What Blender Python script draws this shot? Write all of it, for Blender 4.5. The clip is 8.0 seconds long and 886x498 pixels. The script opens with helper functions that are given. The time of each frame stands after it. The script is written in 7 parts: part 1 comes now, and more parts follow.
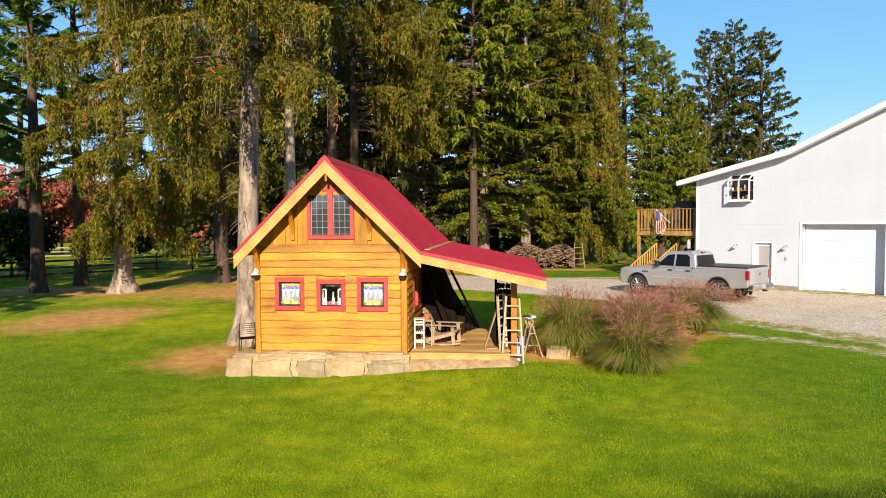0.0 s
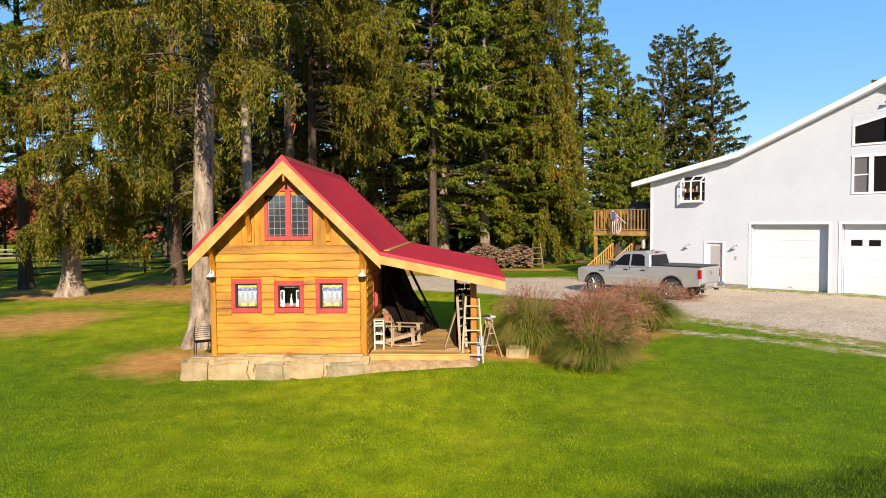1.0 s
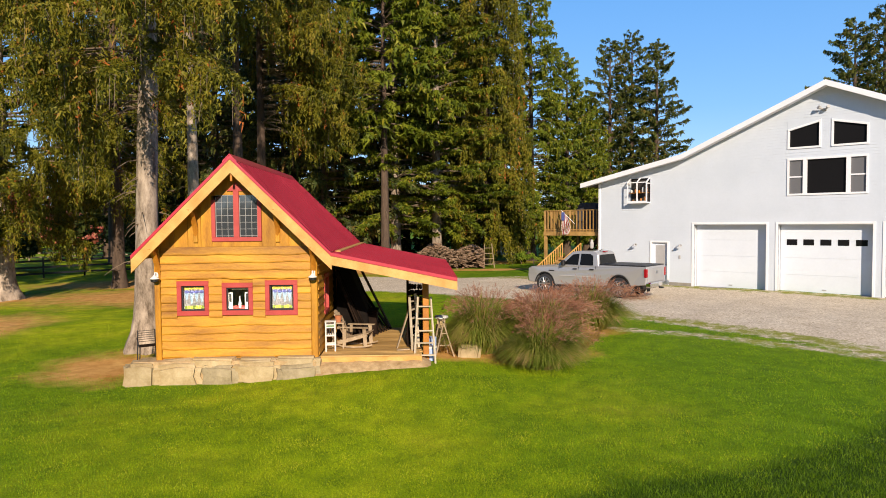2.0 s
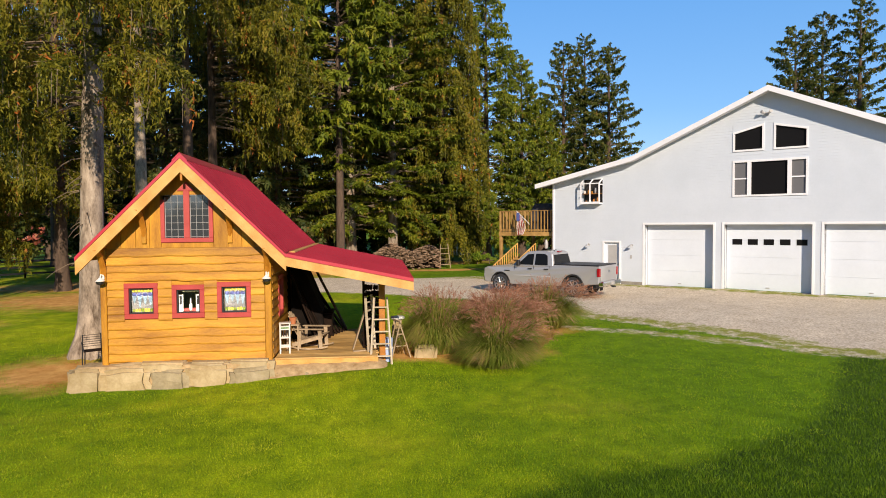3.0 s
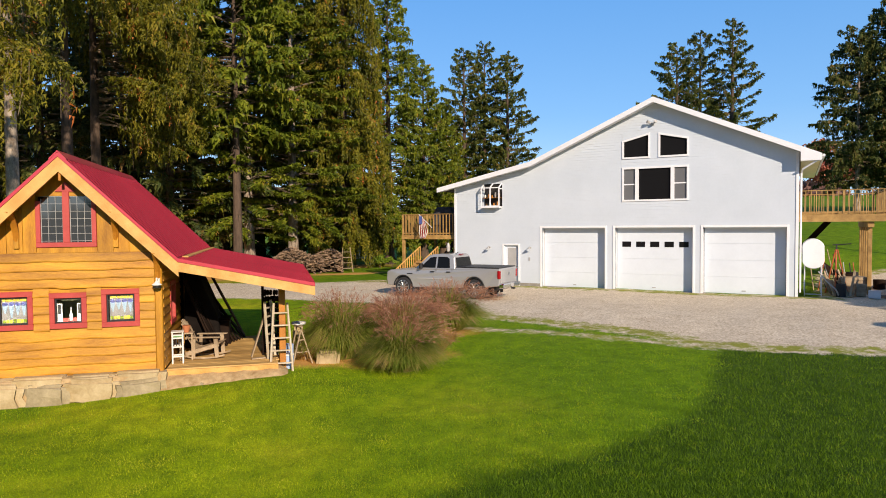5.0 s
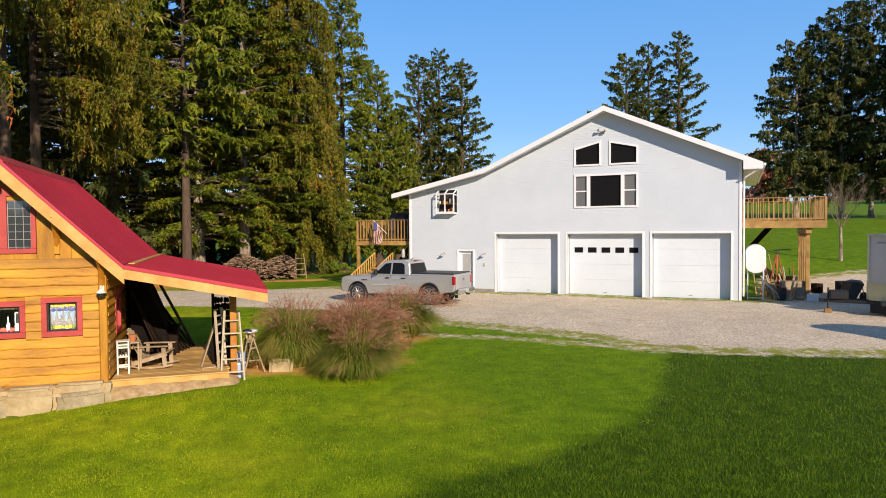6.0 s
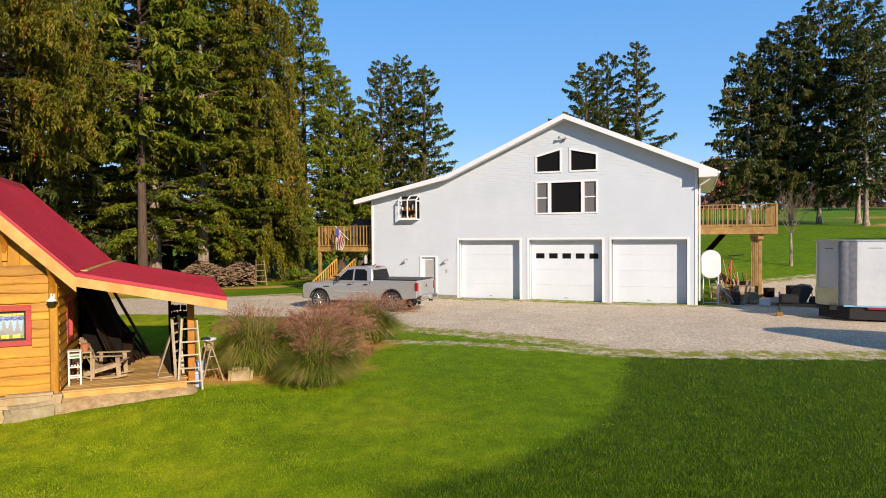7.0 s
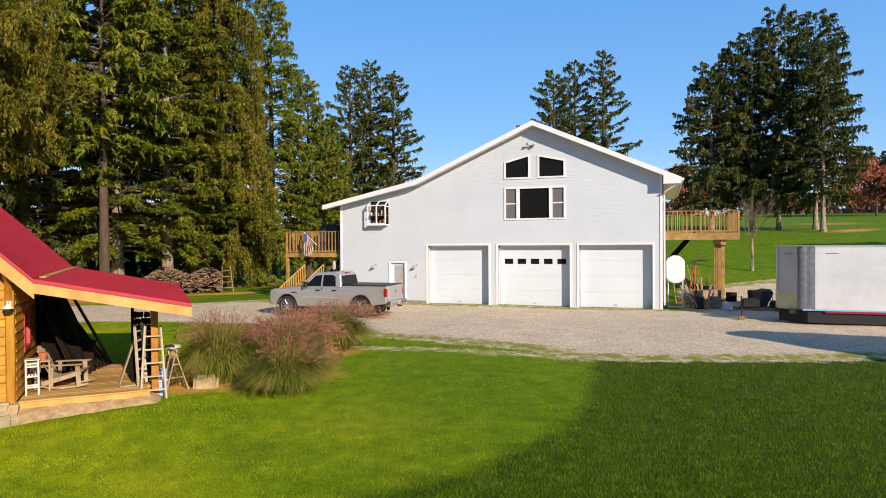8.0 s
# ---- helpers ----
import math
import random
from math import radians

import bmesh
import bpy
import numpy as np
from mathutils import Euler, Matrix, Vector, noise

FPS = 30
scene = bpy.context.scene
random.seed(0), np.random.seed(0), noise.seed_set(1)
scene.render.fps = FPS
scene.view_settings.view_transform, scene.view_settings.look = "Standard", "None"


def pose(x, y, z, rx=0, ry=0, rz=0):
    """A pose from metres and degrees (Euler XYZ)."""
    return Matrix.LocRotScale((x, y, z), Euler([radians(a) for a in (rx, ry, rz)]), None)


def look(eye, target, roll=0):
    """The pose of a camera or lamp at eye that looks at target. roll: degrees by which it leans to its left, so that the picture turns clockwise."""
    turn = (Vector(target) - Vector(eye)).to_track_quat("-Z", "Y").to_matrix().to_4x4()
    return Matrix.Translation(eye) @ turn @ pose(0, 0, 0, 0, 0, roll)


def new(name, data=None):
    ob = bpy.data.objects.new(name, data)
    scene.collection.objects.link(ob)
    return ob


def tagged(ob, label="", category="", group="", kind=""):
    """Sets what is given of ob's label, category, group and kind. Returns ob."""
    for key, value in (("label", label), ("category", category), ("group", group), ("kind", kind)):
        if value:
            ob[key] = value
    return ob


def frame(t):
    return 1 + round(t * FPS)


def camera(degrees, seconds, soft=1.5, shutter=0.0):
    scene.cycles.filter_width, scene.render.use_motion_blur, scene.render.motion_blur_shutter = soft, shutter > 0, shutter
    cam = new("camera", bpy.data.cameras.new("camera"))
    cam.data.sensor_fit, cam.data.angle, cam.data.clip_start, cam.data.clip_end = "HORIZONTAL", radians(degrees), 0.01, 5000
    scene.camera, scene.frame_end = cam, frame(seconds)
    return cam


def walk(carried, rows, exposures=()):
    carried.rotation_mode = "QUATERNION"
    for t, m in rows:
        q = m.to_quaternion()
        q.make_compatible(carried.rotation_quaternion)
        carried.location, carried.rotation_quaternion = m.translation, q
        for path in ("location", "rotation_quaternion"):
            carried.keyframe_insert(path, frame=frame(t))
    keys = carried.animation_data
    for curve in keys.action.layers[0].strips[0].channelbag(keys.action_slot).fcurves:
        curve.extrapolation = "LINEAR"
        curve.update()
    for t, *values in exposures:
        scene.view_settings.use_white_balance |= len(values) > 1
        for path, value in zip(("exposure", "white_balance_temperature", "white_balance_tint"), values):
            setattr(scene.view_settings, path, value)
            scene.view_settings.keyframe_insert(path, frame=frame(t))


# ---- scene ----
# camera: it stands on one spot and pans to the right
EYE = (0.0, 0.0, 3.5)
cam = camera(68.93, 8.0, soft=0.95)
TURN = [(0.0, 0.012, -2.438, 0.40), (0.5, -1.549, -2.438, 0.43), (1.0, -3.574, -2.413, 0.45), (1.5, -5.772, -2.411, 0.465),
        (3.0, -11.736, -2.405, 0.49), (3.5, -13.724, -2.425, 0.475), (4.0, -15.809, -2.415, 0.465), (4.5, -18.126, -2.341, 0.475),
        (6.0, -24.36, -1.678, 0.44), (6.5, -26.13, -1.405, 0.43), (7.0, -27.676, -1.161, 0.44), (7.5, -29.105, -0.905, 0.41),
        (8.0, -30.41, -0.689, 0.42)]
walk(cam, [(t, pose(*EYE, 90 + p, r, y)) for t, y, p, r in TURN],
     exposures=((0.0, 0.46, 7200, 14), (1.5, 0.30, 7200, 14), (3.5, 0.13, 7200, 14), (8.0, 0.17, 7200, 14)))

# sky and sun: clear autumn morning, the sun low behind the camera
SUN_EL, SUN_AZ = 23.5, 179.0
world = bpy.data.worlds.new("sky")
scene.world = world
world.use_nodes = True
wn = world.node_tree.nodes
sky = wn.new("ShaderNodeTexSky")
sky.sky_type, sky.sun_disc = "NISHITA", False
sky.sun_elevation, sky.sun_rotation = radians(SUN_EL), radians(SUN_AZ)
sky.air_density, sky.dust_density, sky.ozone_density = 1.0, 0.1, 3.0
wn["Background"].inputs["Strength"].default_value = 0.12
tone = wn.new("ShaderNodeHueSaturation")
tone.inputs["Hue"].default_value, tone.inputs["Saturation"].default_value, tone.inputs["Value"].default_value = 0.512, 1.25, 1.15
world.node_tree.links.new(sky.outputs["Color"], tone.inputs["Color"])
haze = wn.new("ShaderNodeMix")
haze.data_type = "RGBA"
haze.inputs[0].default_value = 0.72
# clear air: pale at the horizon, deeper and darker towards the zenith
way_up = wn.new("ShaderNodeSeparateXYZ")
world.node_tree.links.new(wn.new("ShaderNodeTexCoord").outputs["Generated"], way_up.inputs[0])
deep = wn.new("ShaderNodeValToRGB")
for k, (p, c) in enumerate(((0.0, (0.38, 0.66, 1.0, 1)), (0.16, (0.19, 0.50, 0.98, 1)), (0.36, (0.11, 0.40, 0.92, 1)), (0.6, (0.06, 0.21, 0.52, 1)), (1.0, (0.045, 0.14, 0.36, 1)))):
    e = deep.color_ramp.elements[k] if k < 2 else deep.color_ramp.elements.new(p)
    e.position, e.color = p, c
world.node_tree.links.new(way_up.outputs["Z"], deep.inputs["Fac"])
gain = wn.new("ShaderNodeVectorMath")
gain.operation = "SCALE"
gain.inputs["Scale"].default_value = 8.5
world.node_tree.links.new(deep.outputs["Color"], gain.inputs[0])
world.node_tree.links.new(gain.outputs["Vector"], haze.inputs[7])
world.node_tree.links.new(tone.outputs["Color"], haze.inputs[6])
world.node_tree.links.new(haze.outputs[2], wn["Background"].inputs["Color"])
sun = new("sun", bpy.data.lights.new("sun", "SUN"))
sun.data.energy, sun.data.angle, sun.data.color = 5.0, radians(0.53), (1.0, 0.905, 0.775)
sx, sy = math.sin(radians(SUN_AZ)), math.cos(radians(SUN_AZ))
sun.matrix_world = look((40 * sx, 40 * sy, 40 * math.tan(radians(SUN_EL))), (0, 0, 0))

# ---- materials ----
def rgb(h):
    """Linear colour from a hex string."""
    c = [int(h[i:i + 2], 16) / 255 for i in (0, 2, 4)]
    return tuple(x / 12.92 if x < 0.04045 else ((x + 0.055) / 1.055) ** 2.4 for x in c) + (1.0,)


def nodes_of(name):
    m = bpy.data.materials.new(name)
    m.use_nodes = True
    nt = m.node_tree
    return m, nt, nt.nodes["Principled BSDF"]


def node(nt, kind, **inputs):
    n = nt.nodes.new(kind)
    for k, v in inputs.items():
        n.inputs[k.replace("_", " ")].default_value = v
    return n


def ramp(nt, stops):
    n = nt.nodes.new("ShaderNodeValToRGB")
    e = n.color_ramp.elements
    e[0].position, e[0].color = stops[0]
    e[1].position, e[1].color = stops[-1]
    for p, c in stops[1:-1]:
        x = e.new(p)
        x.color = c
    return n


def mix(nt, a, b, f, blend="MIX"):
    """Mix two colours (sockets or tuples) by f (socket or number)."""
    n = nt.nodes.new("ShaderNodeMix")
    n.data_type, n.blend_type = "RGBA", blend
    for s, v in ((n.inputs[0], f), (n.inputs[6], a), (n.inputs[7], b)):
        if isinstance(v, bpy.types.NodeSocket):
            nt.links.new(v, s)
        else:
            s.default_value = v
    return n.outputs[2]


def coords(nt, stretch=(1, 1, 1), space="Object"):
    t = nt.nodes.new("ShaderNodeTexCoord")
    mp = nt.nodes.new("ShaderNodeMapping")
    mp.inputs["Scale"].default_value = stretch
    nt.links.new(t.outputs[space], mp.inputs["Vector"])
    return mp.outputs["Vector"]


def tex(nt, vec, scale, detail=4.0, rough=0.6):
    n = node(nt, "ShaderNodeTexNoise", Scale=scale, Detail=detail, Roughness=rough)
    nt.links.new(vec, n.inputs["Vector"])
    return n.outputs["Fac"]


def surface(name, light, dark, scale=3.0, fine=40.0, rough=0.6, bump=0.25, metal=0.0, stretch=(1, 1, 1), vary=0.0, island=False, coat=0.0, contrast=0.28):
    """A painted, wooden, stone or metal surface: broad stains, fine grain and relief, and a change from piece to piece."""
    m, nt, b = nodes_of(name)
    v = coords(nt, stretch)
    big, small = tex(nt, v, scale), tex(nt, v, fine, 5.0, 0.7)
    r = ramp(nt, [(0.5 - contrast, dark), (0.5 + contrast, light)])
    s = nt.nodes.new("ShaderNodeMath")
    s.operation = "MULTIPLY_ADD"
    s.inputs[1].default_value, s.inputs[2].default_value = 0.45, -0.22
    nt.links.new(small, s.inputs[0])
    a = nt.nodes.new("ShaderNodeMath")
    a.operation = "ADD"
    nt.links.new(big, a.inputs[0])
    nt.links.new(s.outputs[0], a.inputs[1])
    nt.links.new(a.outputs[0], r.inputs["Fac"])
    col = r.outputs["Color"]
    if vary:
        if island:
            g = nt.nodes.new("ShaderNodeNewGeometry").outputs["Random Per Island"]
        else:
            g = nt.nodes.new("ShaderNodeObjectInfo").outputs["Random"]
        rr = ramp(nt, [(0.0, (1 - vary,) * 3 + (1,)), (1.0, (1 + vary * 0.6,) * 3 + (1,))])
        nt.links.new(g, rr.inputs["Fac"])
        col = mix(nt, col, rr.outputs["Color"], 1.0, "MULTIPLY")
    nt.links.new(col, b.inputs["Base Color"])
    b.inputs["Roughness"].default_value, b.inputs["Metallic"].default_value, b.inputs["Coat Weight"].default_value = rough, metal, coat
    if bump:
        bp = node(nt, "ShaderNodeBump", Strength=bump, Distance=0.01)
        nt.links.new(small, bp.inputs["Height"])
        nt.links.new(bp.outputs["Normal"], b.inputs["Normal"])
    return m


def leaf(name, stops, through_light=0.25, rough=0.6, broad=0.5, strand=False):
    """Foliage: a colour for each tuft, broad patches over the crown, some light let through."""
    m, nt, b = nodes_of(name)
    g = nt.nodes.new("ShaderNodeNewGeometry")
    n = tex(nt, coords(nt), broad, 2.0)
    f = nt.nodes.new("ShaderNodeMath")
    f.operation = "MULTIPLY_ADD"
    f.inputs[1].default_value = 0.55
    nt.links.new(g.outputs["Random Per Island"], f.inputs[0])
    h = nt.nodes.new("ShaderNodeMath")
    h.operation = "MULTIPLY_ADD"
    h.inputs[1].default_value, h.inputs[2].default_value = 1.3, -0.42
    nt.links.new(n, h.inputs[0])
    nt.links.new(h.outputs[0], f.inputs[2])
    r = ramp(nt, stops)
    tone = f.outputs[0]
    if strand:
        f.inputs[1].default_value, h.inputs[1].default_value, h.inputs[2].default_value = 0.26, 0.8, -0.36
        at = nt.nodes.new("ShaderNodeAttribute")
        at.attribute_name = "tint"
        add = nt.nodes.new("ShaderNodeMath")
        add.operation = "MULTIPLY_ADD"
        add.inputs[1].default_value = 0.62
        nt.links.new(at.outputs["Fac"], add.inputs[0])
        nt.links.new(tone, add.inputs[2])
        tone = add.outputs[0]
    nt.links.new(tone, r.inputs["Fac"])
    nt.links.new(r.outputs["Color"], b.inputs["Base Color"])
    b.inputs["Roughness"].default_value = rough
    b.inputs["Specular IOR Level"].default_value = 0.25
    if through_light:
        t = nt.nodes.new("ShaderNodeBsdfTranslucent")
        nt.links.new(r.outputs["Color"], t.inputs["Color"])
        mx = nt.nodes.new("ShaderNodeMixShader")
        mx.inputs[0].default_value = through_light
        nt.links.new(b.outputs[0], mx.inputs[1])
        nt.links.new(t.outputs[0], mx.inputs[2])
        nt.links.new(mx.outputs[0], nt.nodes["Material Output"].inputs["Surface"])
    return m


def plain(name, colour, rough=0.5, metal=0.0, emit=0.0, coat=0.0):
    m, nt, b = nodes_of(name)
    n = tex(nt, coords(nt), 25.0)
    c = mix(nt, tuple(x * 0.9 for x in colour[:3]) + (1,), tuple(min(1, x * 1.06) for x in colour[:3]) + (1,), n)
    nt.links.new(c, b.inputs["Base Color"])
    b.inputs["Roughness"].default_value, b.inputs["Metallic"].default_value, b.inputs["Coat Weight"].default_value = rough, metal, coat
    return m


def glassy(name, colour=(0.9, 0.95, 0.95, 1), rough=0.02):
    m, nt, b = nodes_of(name)
    b.inputs["Base Color"].default_value = colour
    b.inputs["Transmission Weight"].default_value = 1.0
    b.inputs["Roughness"].default_value = rough
    b.inputs["IOR"].default_value = 1.45
    return m


M = {}
M["clad"] = surface("honey_wood_boards", rgb("d89a24"), rgb("905a0c"), 1.5, 22, 0.6, 0.5, stretch=(0.5, 3, 3), vary=0.22, contrast=0.24)
M["clad_v"] = surface("honey_wood_upright", rgb("d49624"), rgb("905a0c"), 1.5, 22, 0.6, 0.5, stretch=(3, 3, 0.5), vary=0.22, contrast=0.24)
M["barge"] = surface("pale_pine", rgb("e2b168"), rgb("b77f35"), 2.0, 30, 0.5, 0.3, stretch=(1.2, 1.2, 1.2))
M["brace"] = surface("orange_timber", rgb("d08a2c"), rgb("94581a"), 2.0, 30, 0.5, 0.3)
M["roof"] = surface("red_metal_roofing", rgb("c43a48"), rgb("b02e3c"), 0.7, 12, 0.36, 0.05, coat=0.3)
M["redpaint"] = surface("red_painted_wood", rgb("bf4a45"), rgb("a53833"), 3, 30, 0.5, 0.2)
M["stone"] = surface("tan_sandstone", rgb("cab58e"), rgb("947b4e"), 2.2, 22, 0.85, 0.7, vary=0.22)
M["stone_grey"] = surface("grey_sandstone", rgb("b2a180"), rgb("76694c"), 2.5, 22, 0.85, 0.7, vary=0.15)
M["deckwood"] = surface("weathered_deck_boards", rgb("d6ae6c"), rgb("9c743c"), 2.0, 26, 0.65, 0.35, stretch=(0.5, 3, 3), vary=0.2)
M["oldwood"] = surface("grey_weathered_wood", rgb("c4ad8e"), rgb("7d684d"), 3, 40, 0.75, 0.4, vary=0.15)
# old wood darkened further: porch and deck shade is in this colour
M["shade_darkwood"] = surface("old_wood_with_shade", rgb("2e2017"), rgb("150e09"), 3, 40, 0.75, 0.4, vary=0.2)
M["whitepaint"] = surface("white_paint", rgb("ece9e2"), rgb("d5d1c8"), 2, 30, 0.5, 0.12)
M["siding"] = surface("white_vinyl_siding", rgb("ced5dd"), rgb("c2cad2"), 0.6, 9, 0.45, 0.05)
M["trimwhite"] = surface("white_trim", rgb("ececee"), rgb("e0e0e2"), 1.2, 14, 0.4, 0.05)
M["doorwhite"] = surface("white_garage_door", rgb("dbe2ea"), rgb("d0d7df"), 0.8, 10, 0.4, 0.05)
M["concrete"] = surface("grey_concrete", rgb("9a9488"), rgb("77716a"), 3, 30, 0.9, 0.4)
M["shingle"] = surface("grey_roof_shingle", rgb("6d6a68"), rgb("4c4a49"), 3, 30, 0.9, 0.4)
M["black"] = plain("black_paint", (0.015, 0.015, 0.017, 1), 0.5)
M["rubber"] = plain("tyre_rubber", (0.02, 0.02, 0.022, 1), 0.85)
M["interior"] = plain("dark_interior", (0.03, 0.026, 0.024, 1), 0.8)
M["darkglass"] = plain("dark_window_glass", (0.012, 0.012, 0.013, 1), 0.12)
M["glass"] = glassy("clear_glass")
M["silver"] = plain("silver_car_paint", (0.43, 0.42, 0.415, 1), 0.34, 0.4, coat=0.7)
M["chrome"] = plain("chrome", (0.75, 0.75, 0.76, 1), 0.14, 1.0)
M["alloy"] = plain("alloy_wheel", (0.5, 0.5, 0.52, 1), 0.3, 0.9)
M["tail"] = plain("red_lamp_lens", (0.33, 0.008, 0.012, 1), 0.2, coat=0.6)
M["treated"] = surface("yellow_treated_timber", rgb("bb9457"), rgb("7d5c2f"), 2.5, 30, 0.65, 0.3, vary=0.16)
M["trailer"] = surface("white_trailer_skin", rgb("d6dade"), rgb("bcc2c8"), 0.9, 5, 0.38, 0.35, coat=0.1)
M["aluminium"] = surface("polished_tread_plate", rgb("d4d4d6"), rgb("a4a5a8"), 6, 60, 0.4, 0.5, metal=0.35)
M["greypanel"] = surface("grey_panel", rgb("b4b2b0"), rgb("a09e9c"), 1.0, 12, 0.45, 0.05)
M["cream"] = surface("cream_panel", rgb("ddd5a8"), rgb("c7bd8c"), 3, 22, 0.5, 0.1)
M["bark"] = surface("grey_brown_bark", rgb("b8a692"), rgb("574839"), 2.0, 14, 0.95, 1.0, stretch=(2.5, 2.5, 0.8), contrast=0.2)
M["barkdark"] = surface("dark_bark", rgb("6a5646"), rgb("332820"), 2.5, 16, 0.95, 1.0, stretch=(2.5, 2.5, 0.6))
M["twig"] = surface("dry_twigs", rgb("8d7b64"), rgb("5a4a3a"), 4, 30, 0.9, 0.3)
M["needle"] = leaf("spruce_needles", [(0.0, rgb("273109")), (0.3, rgb("4c5010")), (0.55, rgb("706d19")), (0.8, rgb("8d8028")), (0.92, rgb("936e2f")), (1.0, rgb("ae602a"))], 0.2, strand=True)
M["needle_green"] = leaf("hemlock_needles", [(0.0, rgb("2c380a")), (0.35, rgb("566414")), (0.65, rgb("7a8222")), (0.9, rgb("98902e")), (1.0, rgb("98722e"))], 0.22, strand=True)
M["needle_dark"] = leaf("dark_spruce_needles", [(0.0, rgb("2a3814")), (0.4, rgb("4c5820")), (0.75, rgb("6e6c2c")), (1.0, rgb("8e6c3a"))], 0.25, strand=True)
# the field grove's own tone; on the back rows it stands in for shade
M["needle_grove_shade"] = leaf("old_and_shaded_spruce_needles", [(0.0, rgb("243016")), (0.4, rgb("424e20")), (0.75, rgb("62602c")), (1.0, rgb("86663a"))], 0.15, strand=True)
M["pine"] = leaf("pine_needles", [(0.0, rgb("2c4c1c")), (0.45, rgb("527a2c")), (0.8, rgb("7c923a")), (1.0, rgb("ac9a44"))], strand=True)
M["redleaf"] = leaf("red_autumn_leaves", [(0.0, rgb("683630")), (0.45, rgb("a85a4a")), (0.8, rgb("c88264")), (1.0, rgb("94784c"))])
M["bushleaf"] = leaf("yellow_green_leaves", [(0.0, rgb("3f5a1a")), (0.5, rgb("6f8a26")), (1.0, rgb("a59a3a"))])

M["darkbush"] = leaf("dark_shrub_leaves", [(0.0, rgb("1c2a14")), (0.6, rgb("33451f")), (1.0, rgb("5a5a2c"))])
M["tarp"] = surface("dark_grey_fabric", rgb("4a4a4e"), rgb("333337"), 4, 40, 0.8, 0.3)
M["flag_red"] = plain("red_cloth", rgb("b33a46"), 0.8)
M["flag_blue"] = plain("blue_cloth", rgb("4d5b94"), 0.8)
M["carglass"] = plain("car_glass", (0.008, 0.009, 0.010, 1), 0.05)
M["stripe_blue"] = plain("pale_blue_stripe", rgb("7fb4d6"), 0.4)
M["stripe_red"] = plain("crimson_stripe", rgb("9c2438"), 0.4)
M["tankwhite"] = surface("white_enamel", rgb("eceded"), rgb("dfe0e1"), 2, 18, 0.4, 0.05)
M["orange"] = surface("orange_paint", rgb("c0602a"), rgb("8a3f1a"), 4, 40, 0.6, 0.2)
M["pane_white"] = plain("milky_glass", rgb("726e70"), 0.2)
M["pane_blue"] = plain("blue_glass", rgb("4c4f80"), 0.2)
M["pane_pale"] = plain("pale_blue_glass", rgb("75889a"), 0.2)
M["pane_yellow"] = plain("yellow_glass", rgb("bba440"), 0.2)
M["pane_green"] = plain("green_glass", rgb("6a7a2a"), 0.2)
M["jar"] = plain("pale_bottle", rgb("cfd6d6"), 0.1)
M["windowglass"] = plain("reflecting_glass", (0.05, 0.056, 0.062, 1), 0.06, coat=1.0)
M["tan_gravel"] = surface("tan_gravel_bank", rgb("cdb084"), rgb("8e7046"), 6, 55, 0.95, 1.0)
M["bushgreen"] = plain("green_enamel", rgb("5d8a55"), 0.5)
M["terracotta"] = plain("terracotta", rgb("b8714a"), 0.8)
M["ladderwood"] = surface("bleached_ladder_wood", rgb("d8cbb4"), rgb("a8967a"), 3, 40, 0.75, 0.3, vary=0.1)
M["bluebucket"] = plain("pale_blue_plastic", rgb("a9bcdc"), 0.5)
M["darkgrey"] = surface("grey_dark_board", rgb("64503c"), rgb("38291e"), 3, 40, 0.75, 0.4)
M["grassblade"] = leaf("olive_grass_blades", [(0.0, rgb("4c601c")), (0.4, rgb("78862e")), (0.7, rgb("a09c4a")), (0.88, rgb("b49662")), (1.0, rgb("b48e74"))], 0.4, broad=2.0)
M["plume"] = leaf("pink_plumes", [(0.0, rgb("84503a")), (0.5, rgb("b27c60")), (1.0, rgb("cca88c"))], 0.35, broad=2.5)
M["drygrass"] = leaf("dry_grass", [(0.0, rgb("8a6a34")), (0.5, rgb("b08a4c")), (1.0, rgb("c9a766"))], 0.3, broad=2.5)
M["lawnblade"] = leaf("lawn_blades", [(0.0, rgb("526c02")), (0.45, rgb("8a9c08")), (0.8, rgb("b0b81c")), (1.0, rgb("c8bc3e"))], 0.25, broad=1.3)
M["splitwood"] = surface("split_firewood", rgb("ac8f74"), rgb("604a3a"), 3, 30, 0.85, 0.4, vary=0.35, island=True)
M["blind"] = plain("dark_grey_blind", (0.13, 0.13, 0.135, 1), 0.6)
M["windowglass"].node_tree.nodes["Principled BSDF"].inputs["Specular IOR Level"].default_value = 1.0
for key, level in (("darkglass", 0.2), ("carglass", 0.09)):
    M[key].node_tree.nodes["Principled BSDF"].inputs["Specular IOR Level"].default_value = level
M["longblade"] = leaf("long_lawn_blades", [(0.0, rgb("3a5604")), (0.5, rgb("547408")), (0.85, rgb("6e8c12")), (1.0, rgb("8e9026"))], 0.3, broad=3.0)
M["lushblade"] = leaf("lush_lawn_blades", [(0.0, rgb("426404")), (0.45, rgb("6c9008")), (0.8, rgb("90ae12")), (1.0, rgb("a8aa2a"))], 0.25, broad=1.3)
# near black, so that the cloth carries the porch roof's shade
M["shade_tarp"] = surface("black_tarpaulin_with_shade", (0.016, 0.012, 0.010, 1), (0.006, 0.005, 0.004, 1), 4, 30, 0.95, 0.4)
M["russet"] = leaf("bare_russet_crowns", [(0.0, rgb("5c443e")), (0.5, rgb("86625a")), (1.0, rgb("a4806e"))], 0.2)
